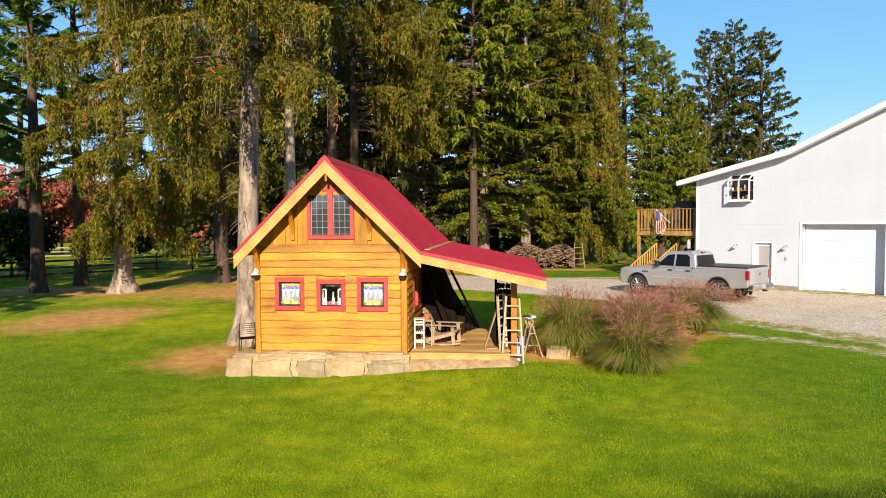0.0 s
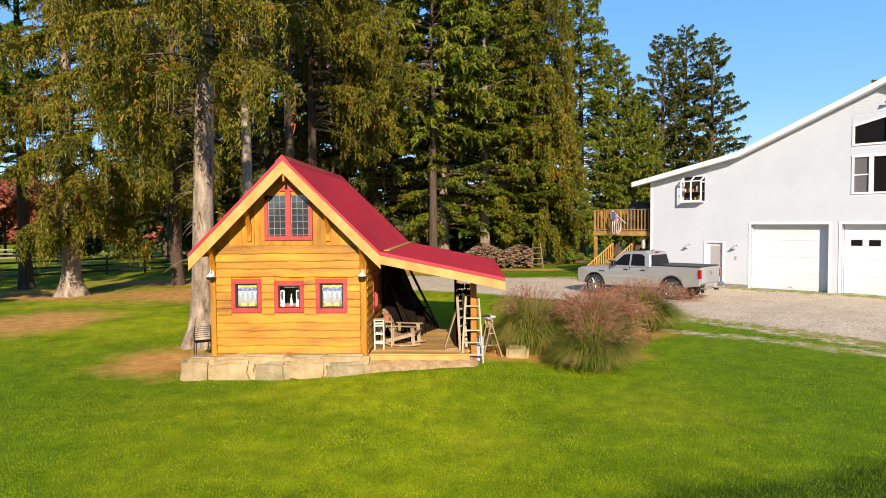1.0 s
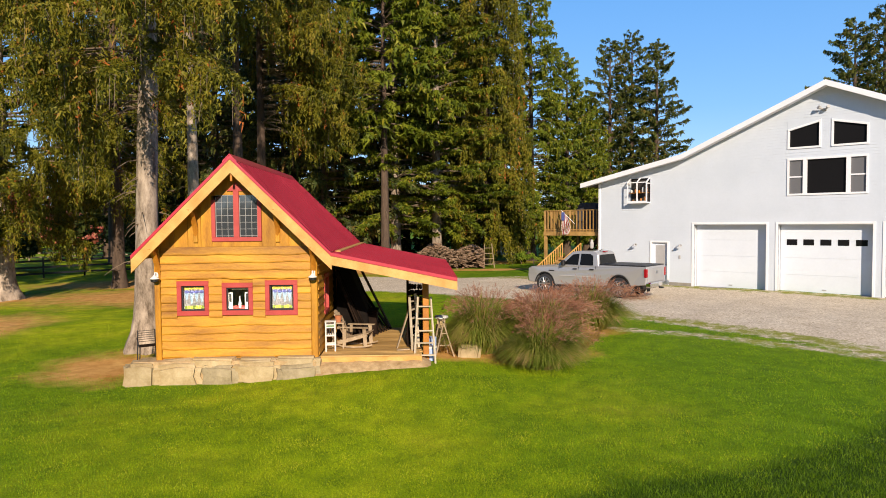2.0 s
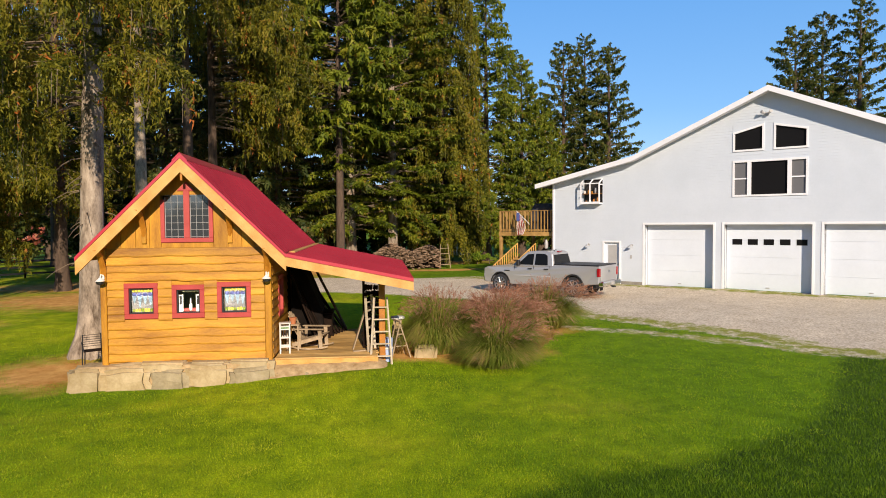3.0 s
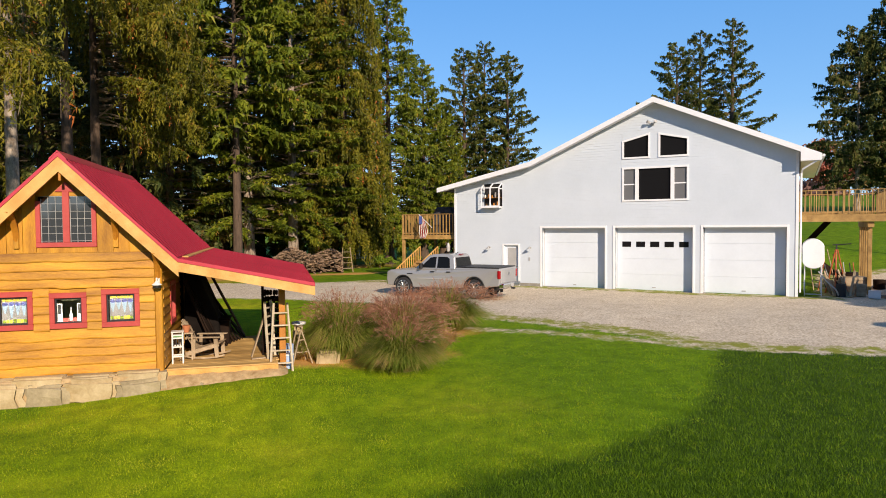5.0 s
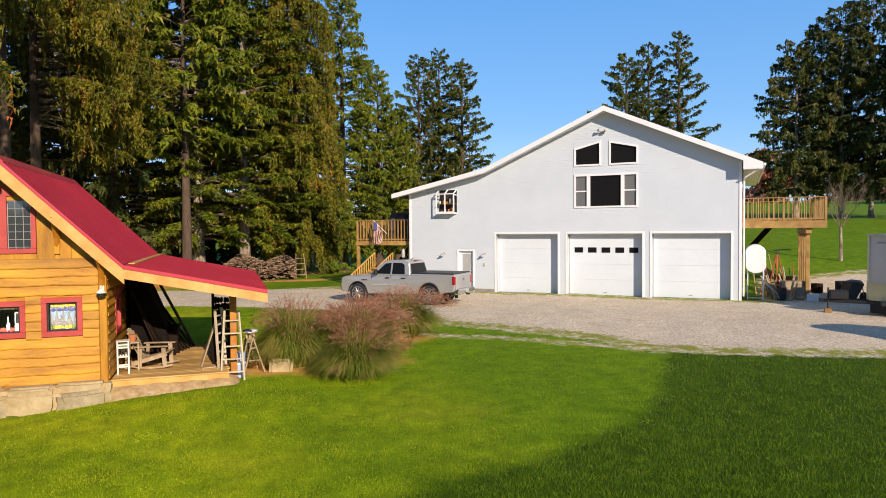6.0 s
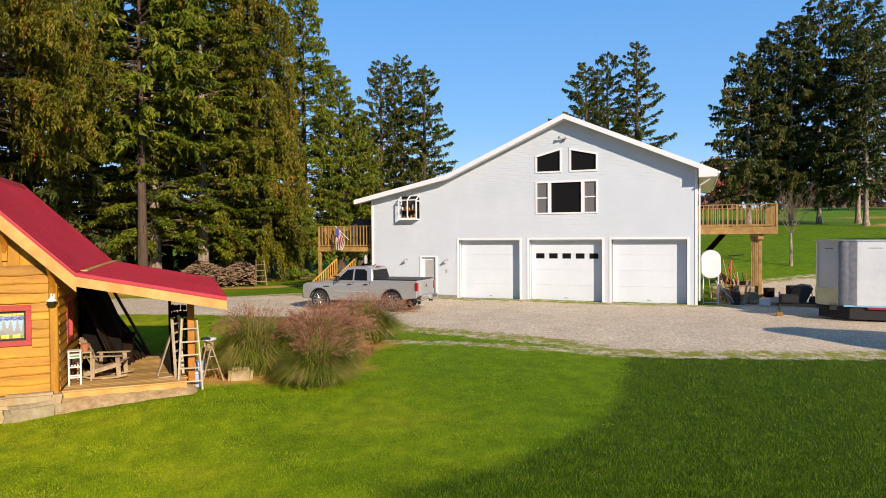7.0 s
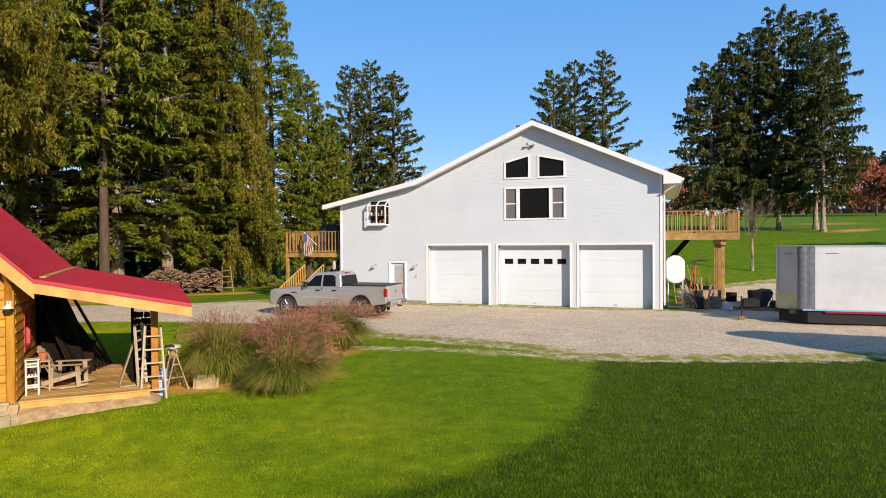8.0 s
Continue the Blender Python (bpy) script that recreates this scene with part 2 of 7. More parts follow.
M["nosepanel"] = surface("light_grey_panel", rgb("d8d3cc"), rgb("c2bdb6"), 1.0, 12, 0.45, 0.05)
for key in ("shade_tarp", "shade_darkwood", "darkgrey"):
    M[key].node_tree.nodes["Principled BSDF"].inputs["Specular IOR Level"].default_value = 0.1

# ---- shapes ----
def mesh_of(name, bm, material, smooth=False):
    me = bpy.data.meshes.new(name)
    bm.to_mesh(me)
    bm.free()
    me.materials.append(material)
    if smooth:
        me.polygons.foreach_set("use_smooth", [True] * len(me.polygons))
    return me


def part(name, bm, material, parent, label="", at=None, smooth=False):
    """One mesh object under a thing or a part."""
    ob = new(name, bm if isinstance(bm, bpy.types.Mesh) else mesh_of(name, bm, material, smooth))
    ob.parent = parent
    if at is not None:
        ob.matrix_basis = at
    return tagged(ob, label)


def thing(name, m, label, category, group="", kind=""):
    """An empty that carries the parts of a thing."""
    ob = new(name)
    ob.empty_display_size = 0.2
    ob.matrix_basis = m
    return tagged(ob, label, category, group, kind)


def box(x0, x1, y0, y1, z0, z1, bevel=0.0, bm=None):
    """A box between two corners with softened edges; adds to bm if given."""
    b = bmesh.new()
    bmesh.ops.create_cube(b, size=1.0, matrix=Matrix.Translation(((x0 + x1) / 2, (y0 + y1) / 2, (z0 + z1) / 2)) @ Matrix.Diagonal((x1 - x0, y1 - y0, z1 - z0, 1)))
    if bevel:
        bmesh.ops.bevel(b, geom=b.edges[:], offset=bevel, segments=1, affect="EDGES")
    return join(bm, b)


def join(bm, other):
    if bm is None:
        return other
    t = bpy.data.meshes.new("t")
    other.to_mesh(t)
    other.free()
    bm.from_mesh(t)
    bpy.data.meshes.remove(t)
    return bm


def moved(bm, m):
    bmesh.ops.transform(bm, matrix=m, verts=bm.verts)
    return bm


def bar(a, b, w, h=None, bevel=0.006, bm=None, up=(0, 0, 1)):
    """A squared timber from a to b, w wide and h deep."""
    a, b = Vector(a), Vector(b)
    h = h or w
    d = b - a
    z = d.normalized()
    x = Vector(up).cross(z)
    if x.length < 1e-4:
        x = Vector((1, 0, 0)).cross(z)
    x.normalize()
    y = z.cross(x)
    rot = Matrix((x, y, z)).transposed().to_4x4()
    t = box(-w / 2, w / 2, -h / 2, h / 2, 0, d.length, bevel)
    return join(bm, moved(t, Matrix.Translation(a) @ rot))


def rod(a, b, r0, r1=None, seg=8, bm=None):
    """A round bar from a to b."""
    a, b = Vector(a), Vector(b)
    r1 = r0 if r1 is None else r1
    t = bmesh.new()
    d = b - a
    m = Matrix.Translation((a + b) / 2) @ d.to_track_quat("Z", "Y").to_matrix().to_4x4()
    bmesh.ops.create_cone(t, cap_ends=True, segments=seg, radius1=r0, radius2=r1, depth=d.length, matrix=m)
    return join(bm, t)


def prism(pts, y0, y1, bm=None, bevel=0.0):
    """An outline in x and z, pushed from y0 to y1."""
    t = bmesh.new()
    f = t.faces.new([t.verts.new((x, y0, z)) for x, z in pts])
    g = bmesh.ops.extrude_face_region(t, geom=[f])
    bmesh.ops.translate(t, vec=(0, y1 - y0, 0), verts=[v for v in g["geom"] if isinstance(v, bmesh.types.BMVert)])
    bmesh.ops.recalc_face_normals(t, faces=t.faces[:])
    if bevel:
        bmesh.ops.bevel(t, geom=t.edges[:], offset=bevel, segments=1, affect="EDGES")
    return join(bm, t)


def lathe(profile, seg=16, bm=None):
    """A turned shape from (radius, z) pairs."""
    t = bmesh.new()
    rings = []
    for r, z in profile:
        rings.append([t.verts.new((r * math.cos(2 * math.pi * k / seg), r * math.sin(2 * math.pi * k / seg), z)) for k in range(seg)])
    for a, b in zip(rings, rings[1:]):
        for k in range(seg):
            t.faces.new((a[k], a[(k + 1) % seg], b[(k + 1) % seg], b[k]))
    t.faces.new(rings[0][::-1])
    t.faces.new(rings[-1])
    return join(bm, t)


def tube(points, radii, seg=8, bm=None):
    """A bent round bar through points."""
    t = bmesh.new()
    rings = []
    P = [Vector(p) for p in points]
    for i, p in enumerate(P):
        d = (P[min(i + 1, len(P) - 1)] - P[max(i - 1, 0)]).normalized()
        x = d.orthogonal().normalized() if i == 0 else (x - d * x.dot(d)).normalized()
        y = d.cross(x)
        r = radii[i] if isinstance(radii, (list, tuple)) else radii
        rings.append([t.verts.new(p + (x * math.cos(2 * math.pi * k / seg) + y * math.sin(2 * math.pi * k / seg)) * r) for k in range(seg)])
    for a, b in zip(rings, rings[1:]):
        for k in range(seg):
            t.faces.new((a[k], a[(k + 1) % seg], b[(k + 1) % seg], b[k]))
    t.faces.new(rings[0][::-1])
    t.faces.new(rings[-1])
    return join(bm, t)


def rock_mesh(sx, sy, sz, seed, rough=0.12, flat=0.0, cuts=2):
    """A rough block with knocked-off corners."""
    t = bmesh.new()
    bmesh.ops.create_cube(t, size=1.0)
    bmesh.ops.bevel(t, geom=t.edges[:], offset=0.14, segments=2, affect="EDGES")
    bmesh.ops.subdivide_edges(t, edges=t.edges[:], cuts=1, use_grid_fill=True)
    off = Vector((seed * 7.13, seed * 3.7, seed * 1.9))
    for v in t.verts:
        n = noise.noise_vector(v.co * 1.7 + off) * rough + noise.noise_vector(v.co * 5 + off) * rough * 0.35
        v.co += n
        v.co = Vector((v.co.x * sx, v.co.y * sy, v.co.z * sz))
    return t


def tri_mesh(name, verts, material, per=3):
    """A mesh of loose triangles (n, 3, 3) or quads (n, 4, 3)."""
    n = len(verts)
    me = bpy.data.meshes.new(name)
    me.vertices.add(n * per)
    me.vertices.foreach_set("co", np.ascontiguousarray(verts, dtype=np.float32).ravel())
    me.loops.add(n * per)
    me.loops.foreach_set("vertex_index", np.arange(n * per, dtype=np.int32))
    me.polygons.add(n)
    me.polygons.foreach_set("loop_start", np.arange(0, n * per, per, dtype=np.int32))
    me.update(calc_edges=True)
    me.materials.append(material)
    return me

# ---- ground ----
def smooth(a, b, x):
    t = np.clip((np.asarray(x, float) - a) / (b - a), 0, 1)
    return t * t * (3 - 2 * t)


def gz(x, y):
    """Height of the ground: level lawn, a slightly higher drive, and a field that rises behind the white building."""
    x, y = np.asarray(x, float), np.asarray(y, float)
    w = 0.756 * x + 0.6545 * y
    az = np.degrees(np.arctan2(x, y))
    z = 0.26 * smooth(11, 24, w) * smooth(-6, 6, x + 0.2 * y)
    hill = np.interp(w, (33, 40, 48, 60, 75, 150, 175, 400), (0, 0.8, 1.8, 3.1, 4.2, 8.4, 8.9, 2.0))
    z = z + hill * smooth(36, 50, az) * (1 - smooth(100, 150, az))
    z = z + 0.004 * np.clip(y - 70, 0, 400) * smooth(10, 32, -az)
    z = z + np.interp(x, (-10, -5, -2.9, -0.9, 1.2, 2.6, 4.5), (0, -0.15, -0.13, -0.02, 0.1, 0.1, 0)) * smooth(11.5, 14.3, y) * (1 - smooth(17, 20, y))
    near = 1 - smooth(30, 60, np.hypot(x, y))
    return z + near * (0.03 * np.sin(x * 0.7 + 1.3) * np.sin(y * 0.55) + 0.015 * np.sin(x * 1.9) * np.sin(y * 2.3 + 1))


def seg_side(x, y, pts):
    """Signed distance from a chain of points: positive on its left side."""
    best = np.full(np.shape(x), 1e9)
    side = np.zeros(np.shape(x))
    for (ax, ay), (bx, by) in zip(pts, pts[1:]):
        dx, dy = bx - ax, by - ay
        t = np.clip(((x - ax) * dx + (y - ay) * dy) / (dx * dx + dy * dy), 0, 1)
        d = np.hypot(x - ax - t * dx, y - ay - t * dy)
        c = (dx * (y - ay) - dy * (x - ax)) / math.hypot(dx, dy)
        # at a corner both pieces are equally near: the one seen more squarely tells the side
        take = (d < best - 1e-9) | ((np.abs(d - best) <= 1e-9) & (np.abs(c) > np.abs(side)))
        side = np.where(take, c, side)
        best = np.minimum(best, d)
    return best * np.sign(side)


def gravel_at(x, y):
    """How far inside the gravel drive a place lies, in metres."""
    near = [(-30, 35.5), (-12, 34.4), (0.8, 31.2), (3.6, 29.0), (6.5, 26.4), (8.6, 23.4), (9.2, 20.6), (10.0, 19.4), (10.5, 18.4), (11.3, 16.9), (12.1, 15.6), (12.4, 14.3), (12.9, 13.35), (14.1, 12.2), (15.66, 11.05), (17.5, 9.95), (19.4, 9.05), (26, 4.5), (40, -8)]
    far = [(-30, 42), (-12, 40.6), (0.9, 38.4), (5, 36.9), (9.5, 36.5), (13, 33.0), (24.5, 20), (29, 24), (36, 22), (50, 5)]
    a = seg_side(x, y, near)
    b = -seg_side(x, y, far)
    strip = 0.20 - np.abs(seg_side(x, y, [(7.7, 19.3), (8.6, 18.5), (9.76, 17.4), (10.6, 16.3), (11.75, 14.95), (12.7, 13.5)]))
    return np.maximum(np.minimum(np.minimum(a, b), 0.6 * (x + 3.5)), strip)


def litter_at(x, y):
    """Fallen needles and worn earth under the trees."""
    m = np.zeros(np.shape(x))
    for cx, cy, rx, ry in ((-6.2, 17.2, 2.1, 2.3), (-17, 33, 4.0, 2.6), (-13.2, 23.8, 3.0, 4.6), (-9, 33, 9, 5), (-12, 40, 8, 4), (-21, 34, 4, 3), (2.5, 16.1, 1.1, 0.9), (4.2, 16.3, 2.4, 1.5), (6.8, 18.9, 1.5, 1.2),
                           (8, 50, 8, 3), (-2, 44, 10, 6), (78, 44, 4, 6), (9, 42.6, 4, 1.2), (66, 34, 2, 2)):
        m = np.maximum(m, 1.2 - np.hypot((x - cx) / rx, (y - cy) / ry))
    return m


# edge beyond which the lawn is darker green and its blades longer
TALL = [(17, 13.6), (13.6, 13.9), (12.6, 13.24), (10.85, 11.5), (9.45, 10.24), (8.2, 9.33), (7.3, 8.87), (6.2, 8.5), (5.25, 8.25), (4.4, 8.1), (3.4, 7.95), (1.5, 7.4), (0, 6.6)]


def lush_at(x, y):
    """The lawn is drier and yellower on the left and lusher towards the drive."""
    w = 0.6 * np.sin(y * 0.9) + 0.4 * np.sin(x * 1.3 + y * 0.4)
    return np.maximum(0.85 * smooth(-1.0, 8.5, x + w), 0.8 * smooth(1.5, 6.0, -x + w) * (1 - smooth(15.0, 22.0, y + w)))


def build_ground():
    def axis(lo, hi, step, far):
        inner = np.arange(lo, hi + step / 2, step)
        out = [step]
        while sum(out) < far:
            out.append(out[-1] * 1.17)
        o = np.cumsum(out)
        return np.concatenate([(lo - o)[::-1], inner, hi + o])
    X, Y = np.meshgrid(axis(-16, 30, 0.28, 2500), axis(4, 44, 0.28, 2500), indexing="ij")
    Z = gz(X, Y)
    nx, ny = X.shape
    me = bpy.data.meshes.new("ground")
    i = np.arange(nx * ny).reshape(nx, ny)
    quads = np.stack([i[:-1, :-1], i[1:, :-1], i[1:, 1:], i[:-1, 1:]], -1).reshape(-1, 4)
    me.vertices.add(nx * ny)
    me.vertices.foreach_set("co", np.stack([X, Y, Z], -1).astype(np.float32).ravel())
    me.loops.add(quads.size)
    me.loops.foreach_set("vertex_index", quads.astype(np.int32).ravel())
    me.polygons.add(len(quads))
    me.polygons.foreach_set("loop_start", np.arange(0, quads.size, 4, dtype=np.int32))
    me.polygons.foreach_set("use_smooth", np.ones(len(quads), bool))
    me.update(calc_edges=True)
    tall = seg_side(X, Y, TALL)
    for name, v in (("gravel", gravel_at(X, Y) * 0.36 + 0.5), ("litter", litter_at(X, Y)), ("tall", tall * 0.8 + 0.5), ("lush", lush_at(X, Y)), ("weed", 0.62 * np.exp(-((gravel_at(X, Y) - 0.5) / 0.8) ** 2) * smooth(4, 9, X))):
        a = me.attributes.new(name, "FLOAT", "POINT")
        a.data.foreach_set("value", np.clip(v, -1, 2).astype(np.float32).ravel())
    m, nt, b = nodes_of("lawn_and_drive")
    v = coords(nt)

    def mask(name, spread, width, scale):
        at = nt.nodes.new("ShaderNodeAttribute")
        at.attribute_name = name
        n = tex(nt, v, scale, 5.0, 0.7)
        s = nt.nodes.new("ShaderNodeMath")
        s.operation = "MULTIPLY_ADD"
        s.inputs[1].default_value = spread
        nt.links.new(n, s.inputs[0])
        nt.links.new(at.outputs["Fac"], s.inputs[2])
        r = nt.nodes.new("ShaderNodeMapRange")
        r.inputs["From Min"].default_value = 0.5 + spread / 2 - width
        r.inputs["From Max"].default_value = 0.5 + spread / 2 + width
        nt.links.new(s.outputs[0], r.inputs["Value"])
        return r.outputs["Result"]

    patch, mid, fine = tex(nt, v, 0.28, 4), tex(nt, v, 2.2, 5, 0.7), tex(nt, v, 35, 3, 0.7)
    g = ramp(nt, [(0.3, GRASS[0]), (0.47, GRASS[1]), (0.6, GRASS[2]), (0.74, GRASS[3])])
    nt.links.new(patch, g.inputs["Fac"])
    lush = nt.nodes.new("ShaderNodeAttribute")
    lush.attribute_name = "lush"
    col = mix(nt, g.outputs["Color"], rgb("5c8008"), lush.outputs["Fac"])
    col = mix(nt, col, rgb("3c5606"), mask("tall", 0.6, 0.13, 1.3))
    gm = ramp(nt, [(0.32, (0.5, 0.56, 0.45, 1)), (0.68, (1.3, 1.22, 1.2, 1))])
    nt.links.new(mid, gm.inputs["Fac"])
    col = mix(nt, col, gm.outputs["Color"], 0.8, "MULTIPLY")
    fm = ramp(nt, [(0.3, (0.4, 0.46, 0.35, 1)), (0.7, (1.5, 1.42, 1.4, 1))])
    nt.links.new(fine, fm.inputs["Fac"])
    col = mix(nt, col, fm.outputs["Color"], 0.8, "MULTIPLY")
    lit = ramp(nt, [(0.3, rgb("b87c3c")), (0.7, rgb("e2b068"))])
    nt.links.new(mid, lit.inputs["Fac"])
    col = mix(nt, col, lit.outputs["Color"], mask("litter", 1.1, 0.28, 0.9))
    gr = ramp(nt, [(0.25, rgb("aa967c")), (0.5, rgb("d2bfa4")), (0.75, rgb("eee0c8"))])
    peb = node(nt, "ShaderNodeTexVoronoi", Scale=22.0)
    nt.links.new(v, peb.inputs["Vector"])
    pm = mix(nt, tex(nt, v, 0.9, 8, 0.85), peb.outputs["Color"], 0.45)
    nt.links.new(pm, gr.inputs["Fac"])
    col = mix(nt, col, gr.outputs["Color"], mask("gravel", 0.55, 0.05, 3.0))
    weed = ramp(nt, [(0.3, rgb("6a7a1c")), (0.7, rgb("a8a04c"))])
    nt.links.new(fine, weed.inputs["Fac"])
    col = mix(nt, col, weed.outputs["Color"], mask("weed", 1.5, 0.12, 2.4))
    nt.links.new(col, b.inputs["Base Color"])
    b.inputs["Roughness"].default_value = 0.9
    b.inputs["Specular IOR Level"].default_value = 0.15
    bp = node(nt, "ShaderNodeBump", Strength=0.6, Distance=0.03)
    nt.links.new(fine, bp.inputs["Height"])
    nt.links.new(bp.outputs["Normal"], b.inputs["Normal"])
    me.materials.append(m)
    return tagged(new("ground", me), "mown green lawn with a grey gravel drive", "ground", kind="structure")


GRASS = [rgb("647c06"), rgb("80980a"), rgb("a0aa18"), rgb("baac34")]
build_ground()

# ---- white gabled building with three vehicle doors ----
GAR = pose(15.50, 30.26, 0.256, 0, 0, -49.12)
OPEN_G = []  # openings of the front wall: x0, x1, z0, z1


def gtop(x):
    """Height of the front wall under the roof."""
    pts = ((-3.83, 5.235), (0.70, 6.205), (6.80, 8.865), (12.77, 6.255))
    for (a, za), (b, zb) in zip(pts, pts[1:]):
        if x <= b:
            return za + (zb - za) * (x - a) / (b - a)
    return pts[-1][1]


def course_strips(x0, x1, z0, z1, top, openings):
    """The free stretches of one course of boards, as (x at the bottom left, right, top left, right)."""
    n = 240
    xs = [x0 + (x1 - x0) * i / n for i in range(n + 1)]
    for o in openings:
        if o[2] < (z0 + z1) / 2 < o[3]:
            xs += [o[0], o[1]]
    xs = sorted(set(xs))
    runs, cur = [], None
    for a, b in zip(xs, xs[1:]):
        mid = (a + b) / 2
        ok = top(mid) > z1 and not any(o[0] < mid < o[1] and o[2] < (z0 + z1) / 2 < o[3] for o in openings)
        if ok:
            cur = [a, b] if cur is None else [cur[0], b]
        elif cur:
            runs.append(cur)
            cur = None
    if cur:
        runs.append(cur)
    return runs


def build_garage():
    g = thing("garage_building", GAR, "large white sided building with three garage doors", "building")
    L, Rt, D = -3.83, 12.77, 12.0
    doors = [(1.23, 4.47), (4.96, 8.52), (8.96, 12.33)]
    DT = 3.02
    man = (-0.98, 0.02, 0.0, 2.2)
    ups = [(5.30, 6.60, 6.30, 7.50), (6.98, 8.33, 6.30, 7.50)]
    big = (5.30, 8.33, 4.27, 5.90)
    gw = (-2.05, -0.98, 4.12, 5.38)
    openings = [(a, b, -1, DT) for a, b in doors] + [man, (5.30, 8.33, 4.27, 5.90)] + ups + [gw]
    # lap siding of the front
    verts = []
    step = 0.125
    z = 0.0
    while z < 8.9:
        for a, b in course_strips(L, Rt, z, z + step, gtop, openings):
            verts.append([(a, -0.009, z), (b, -0.009, z), (b, 0.0, z + step), (a, 0.0, z + step)])
            verts.append([(a, 0.0, z), (b, 0.0, z), (b, -0.009, z), (a, -0.009, z)])
        z += step
    s = part("siding", tri_mesh("siding", np.array(verts), M["siding"], 4), None, g, "white horizontal vinyl siding")
    tagged(s, kind="stuff")
    # sheathing behind the siding, round the openings
    xs = sorted({L, Rt, 0.70, 6.80, *[o[0] for o in openings], *[o[1] for o in openings]})
    for a, b in zip(xs, xs[1:]):
        m = (a + b) / 2
        zs = sorted([(o[2], o[3]) for o in openings if o[0] < m < o[1]])
        lo = -0.3
        for z0, z1 in zs:
            if z0 > lo:
                part("wall_section", prism([(a, lo), (b, lo), (b, z0), (a, z0)], 0.004, 0.2), M["siding"], g)
            lo = max(lo, z1)
        part("wall_section", prism([(a, lo), (b, lo), (b, gtop(b)), (a, gtop(a))], 0.004, 0.2), M["siding"], g)
    # other walls
    part("side_wall", box(Rt - 0.2, Rt, 0.2, D, -0.3, 6.1), M["siding"], g)
    part("side_wall", box(L, L + 0.2, 0.2, D, -0.3, 5.1), M["siding"], g)
    part("back_wall", prism([(L, -0.3), (Rt, -0.3), (Rt, 6.1), (6.8, 8.7), (0.7, 6.1), (L, 5.1)], D, D + 0.2), M["siding"], g)
    part("floor_slab", box(L, Rt, -0.02, D, -0.4, 0.0), M["concrete"], g)
    part("upper_floor", box(L + 0.2, Rt - 0.2, 0.5, D, 3.3, 3.5), M["interior"], g)
    part("inner_wall", box(L + 0.2, Rt - 0.2, 4.0, 4.1, 0, 6.0), M["interior"], g, "dim interior wall")
    # corner boards
    for x in (L, Rt - 0.1):
        part("corner_board", box(x - 0.01, x + 0.11, -0.035, 0.1, -0.15, gtop(x + 0.05) - 0.06, 0.008), M["trimwhite"], g)
    # roof: deck, fascia boards along the rakes, gutter
    F = -0.58
    def slab(name, a, b, m, label=""):
        (xa, za), (xb, zb) = a, b
        part(name, prism([(xa, za), (xb, zb), (xb, zb - 0.14), (xa, za - 0.14)], F + 0.03, D + 0.4), m, g, label)
    apex, kink, tipl, tipr = (6.83, 9.02), (0.78, 6.36), (-4.62, 5.20), (13.60, 6.03)
    slab("roof_plane", apex, tipr, M["shingle"])
    slab("roof_plane", kink, apex, M["shingle"])
    slab("roof_plane", tipl, kink, M["shingle"])
    for a, b in ((tipl, kink), (kink, apex), (apex, tipr)):
        part("rake_board", prism([(a[0], a[1] + 0.03), (b[0], b[1] + 0.03), (b[0], b[1] - 0.21), (a[0], a[1] - 0.21)], F - 0.01, F + 0.025), M["trimwhite"], g)
        part("rake_soffit", prism([(a[0], a[1] - 0.15), (b[0], b[1] - 0.15), (b[0], b[1] - 0.17), (a[0], a[1] - 0.17)], F + 0.025, -0.02), M["trimwhite"], g)
    # boxed eave of the right side with a gutter
    part("eave_return", prism([(12.82, 6.33), (13.58, 6.0), (13.58, 5.78), (12.82, 5.78)], F - 0.014, F + 0.4), M["trimwhite"], g)
    for k in range(12):
        part("soffit_panel", box(12.83, 13.55, F + 0.4 + k, F + 1.38 + k, 5.78, 5.80), M["cream"], g, "cream soffit panel under the eave")
    part("gutter", tube([(13.66, F, 5.97), (13.66, D, 5.97)], 0.06), M["trimwhite"], g)
    part("downspout", tube([(13.64, F + 0.1, 5.93), (13.3, F + 0.15, 5.7), (12.9, F + 0.3, 5.45), (12.86, 0.05, 5.3), (12.86, 0.05, 0.2)], 0.04), M["trimwhite"], g)
    # vehicle doors
    for i, (a, b) in enumerate(doors):
        d = part("garage_door", box(a + 0.02, b - 0.02, 0.36, 0.41, 0.0, DT - 0.02, 0.004), M["doorwhite"], g, "white sectional garage door")
        for k in range(4):
            z0 = k * DT / 4 + 0.012
            part("door_panel", box(a + 0.05, b - 0.05, 0.346, 0.365, z0, z0 + DT / 4 - 0.005, 0.003), M["doorwhite"], d)
        if i == 1:
            for k in range(5):
                x = a + 0.28 + k * 0.66
                part("door_window", box(x, x + 0.42, 0.334, 0.35, 2.08, 2.34, 0.004), M["darkglass"], d, "small dark door window")
        part("handle", box((a + b) / 2 - 0.08, (a + b) / 2 + 0.08, 0.32, 0.348, 0.12, 0.16, 0.005), M["greypanel"], d)
        for x in (a, b):
            part("door_casing", box(x - 0.10 if x == a else x, x if x == a else x + 0.10, -0.03, 0.46, 0.0, DT + 0.1, 0.005), M["trimwhite"], g)
        part("door_header", box(a + 0.003, b - 0.003, -0.034, 0.46, DT, DT + 0.1, 0.005), M["trimwhite"], g)
    # people door
    a, b, z0, z1 = man
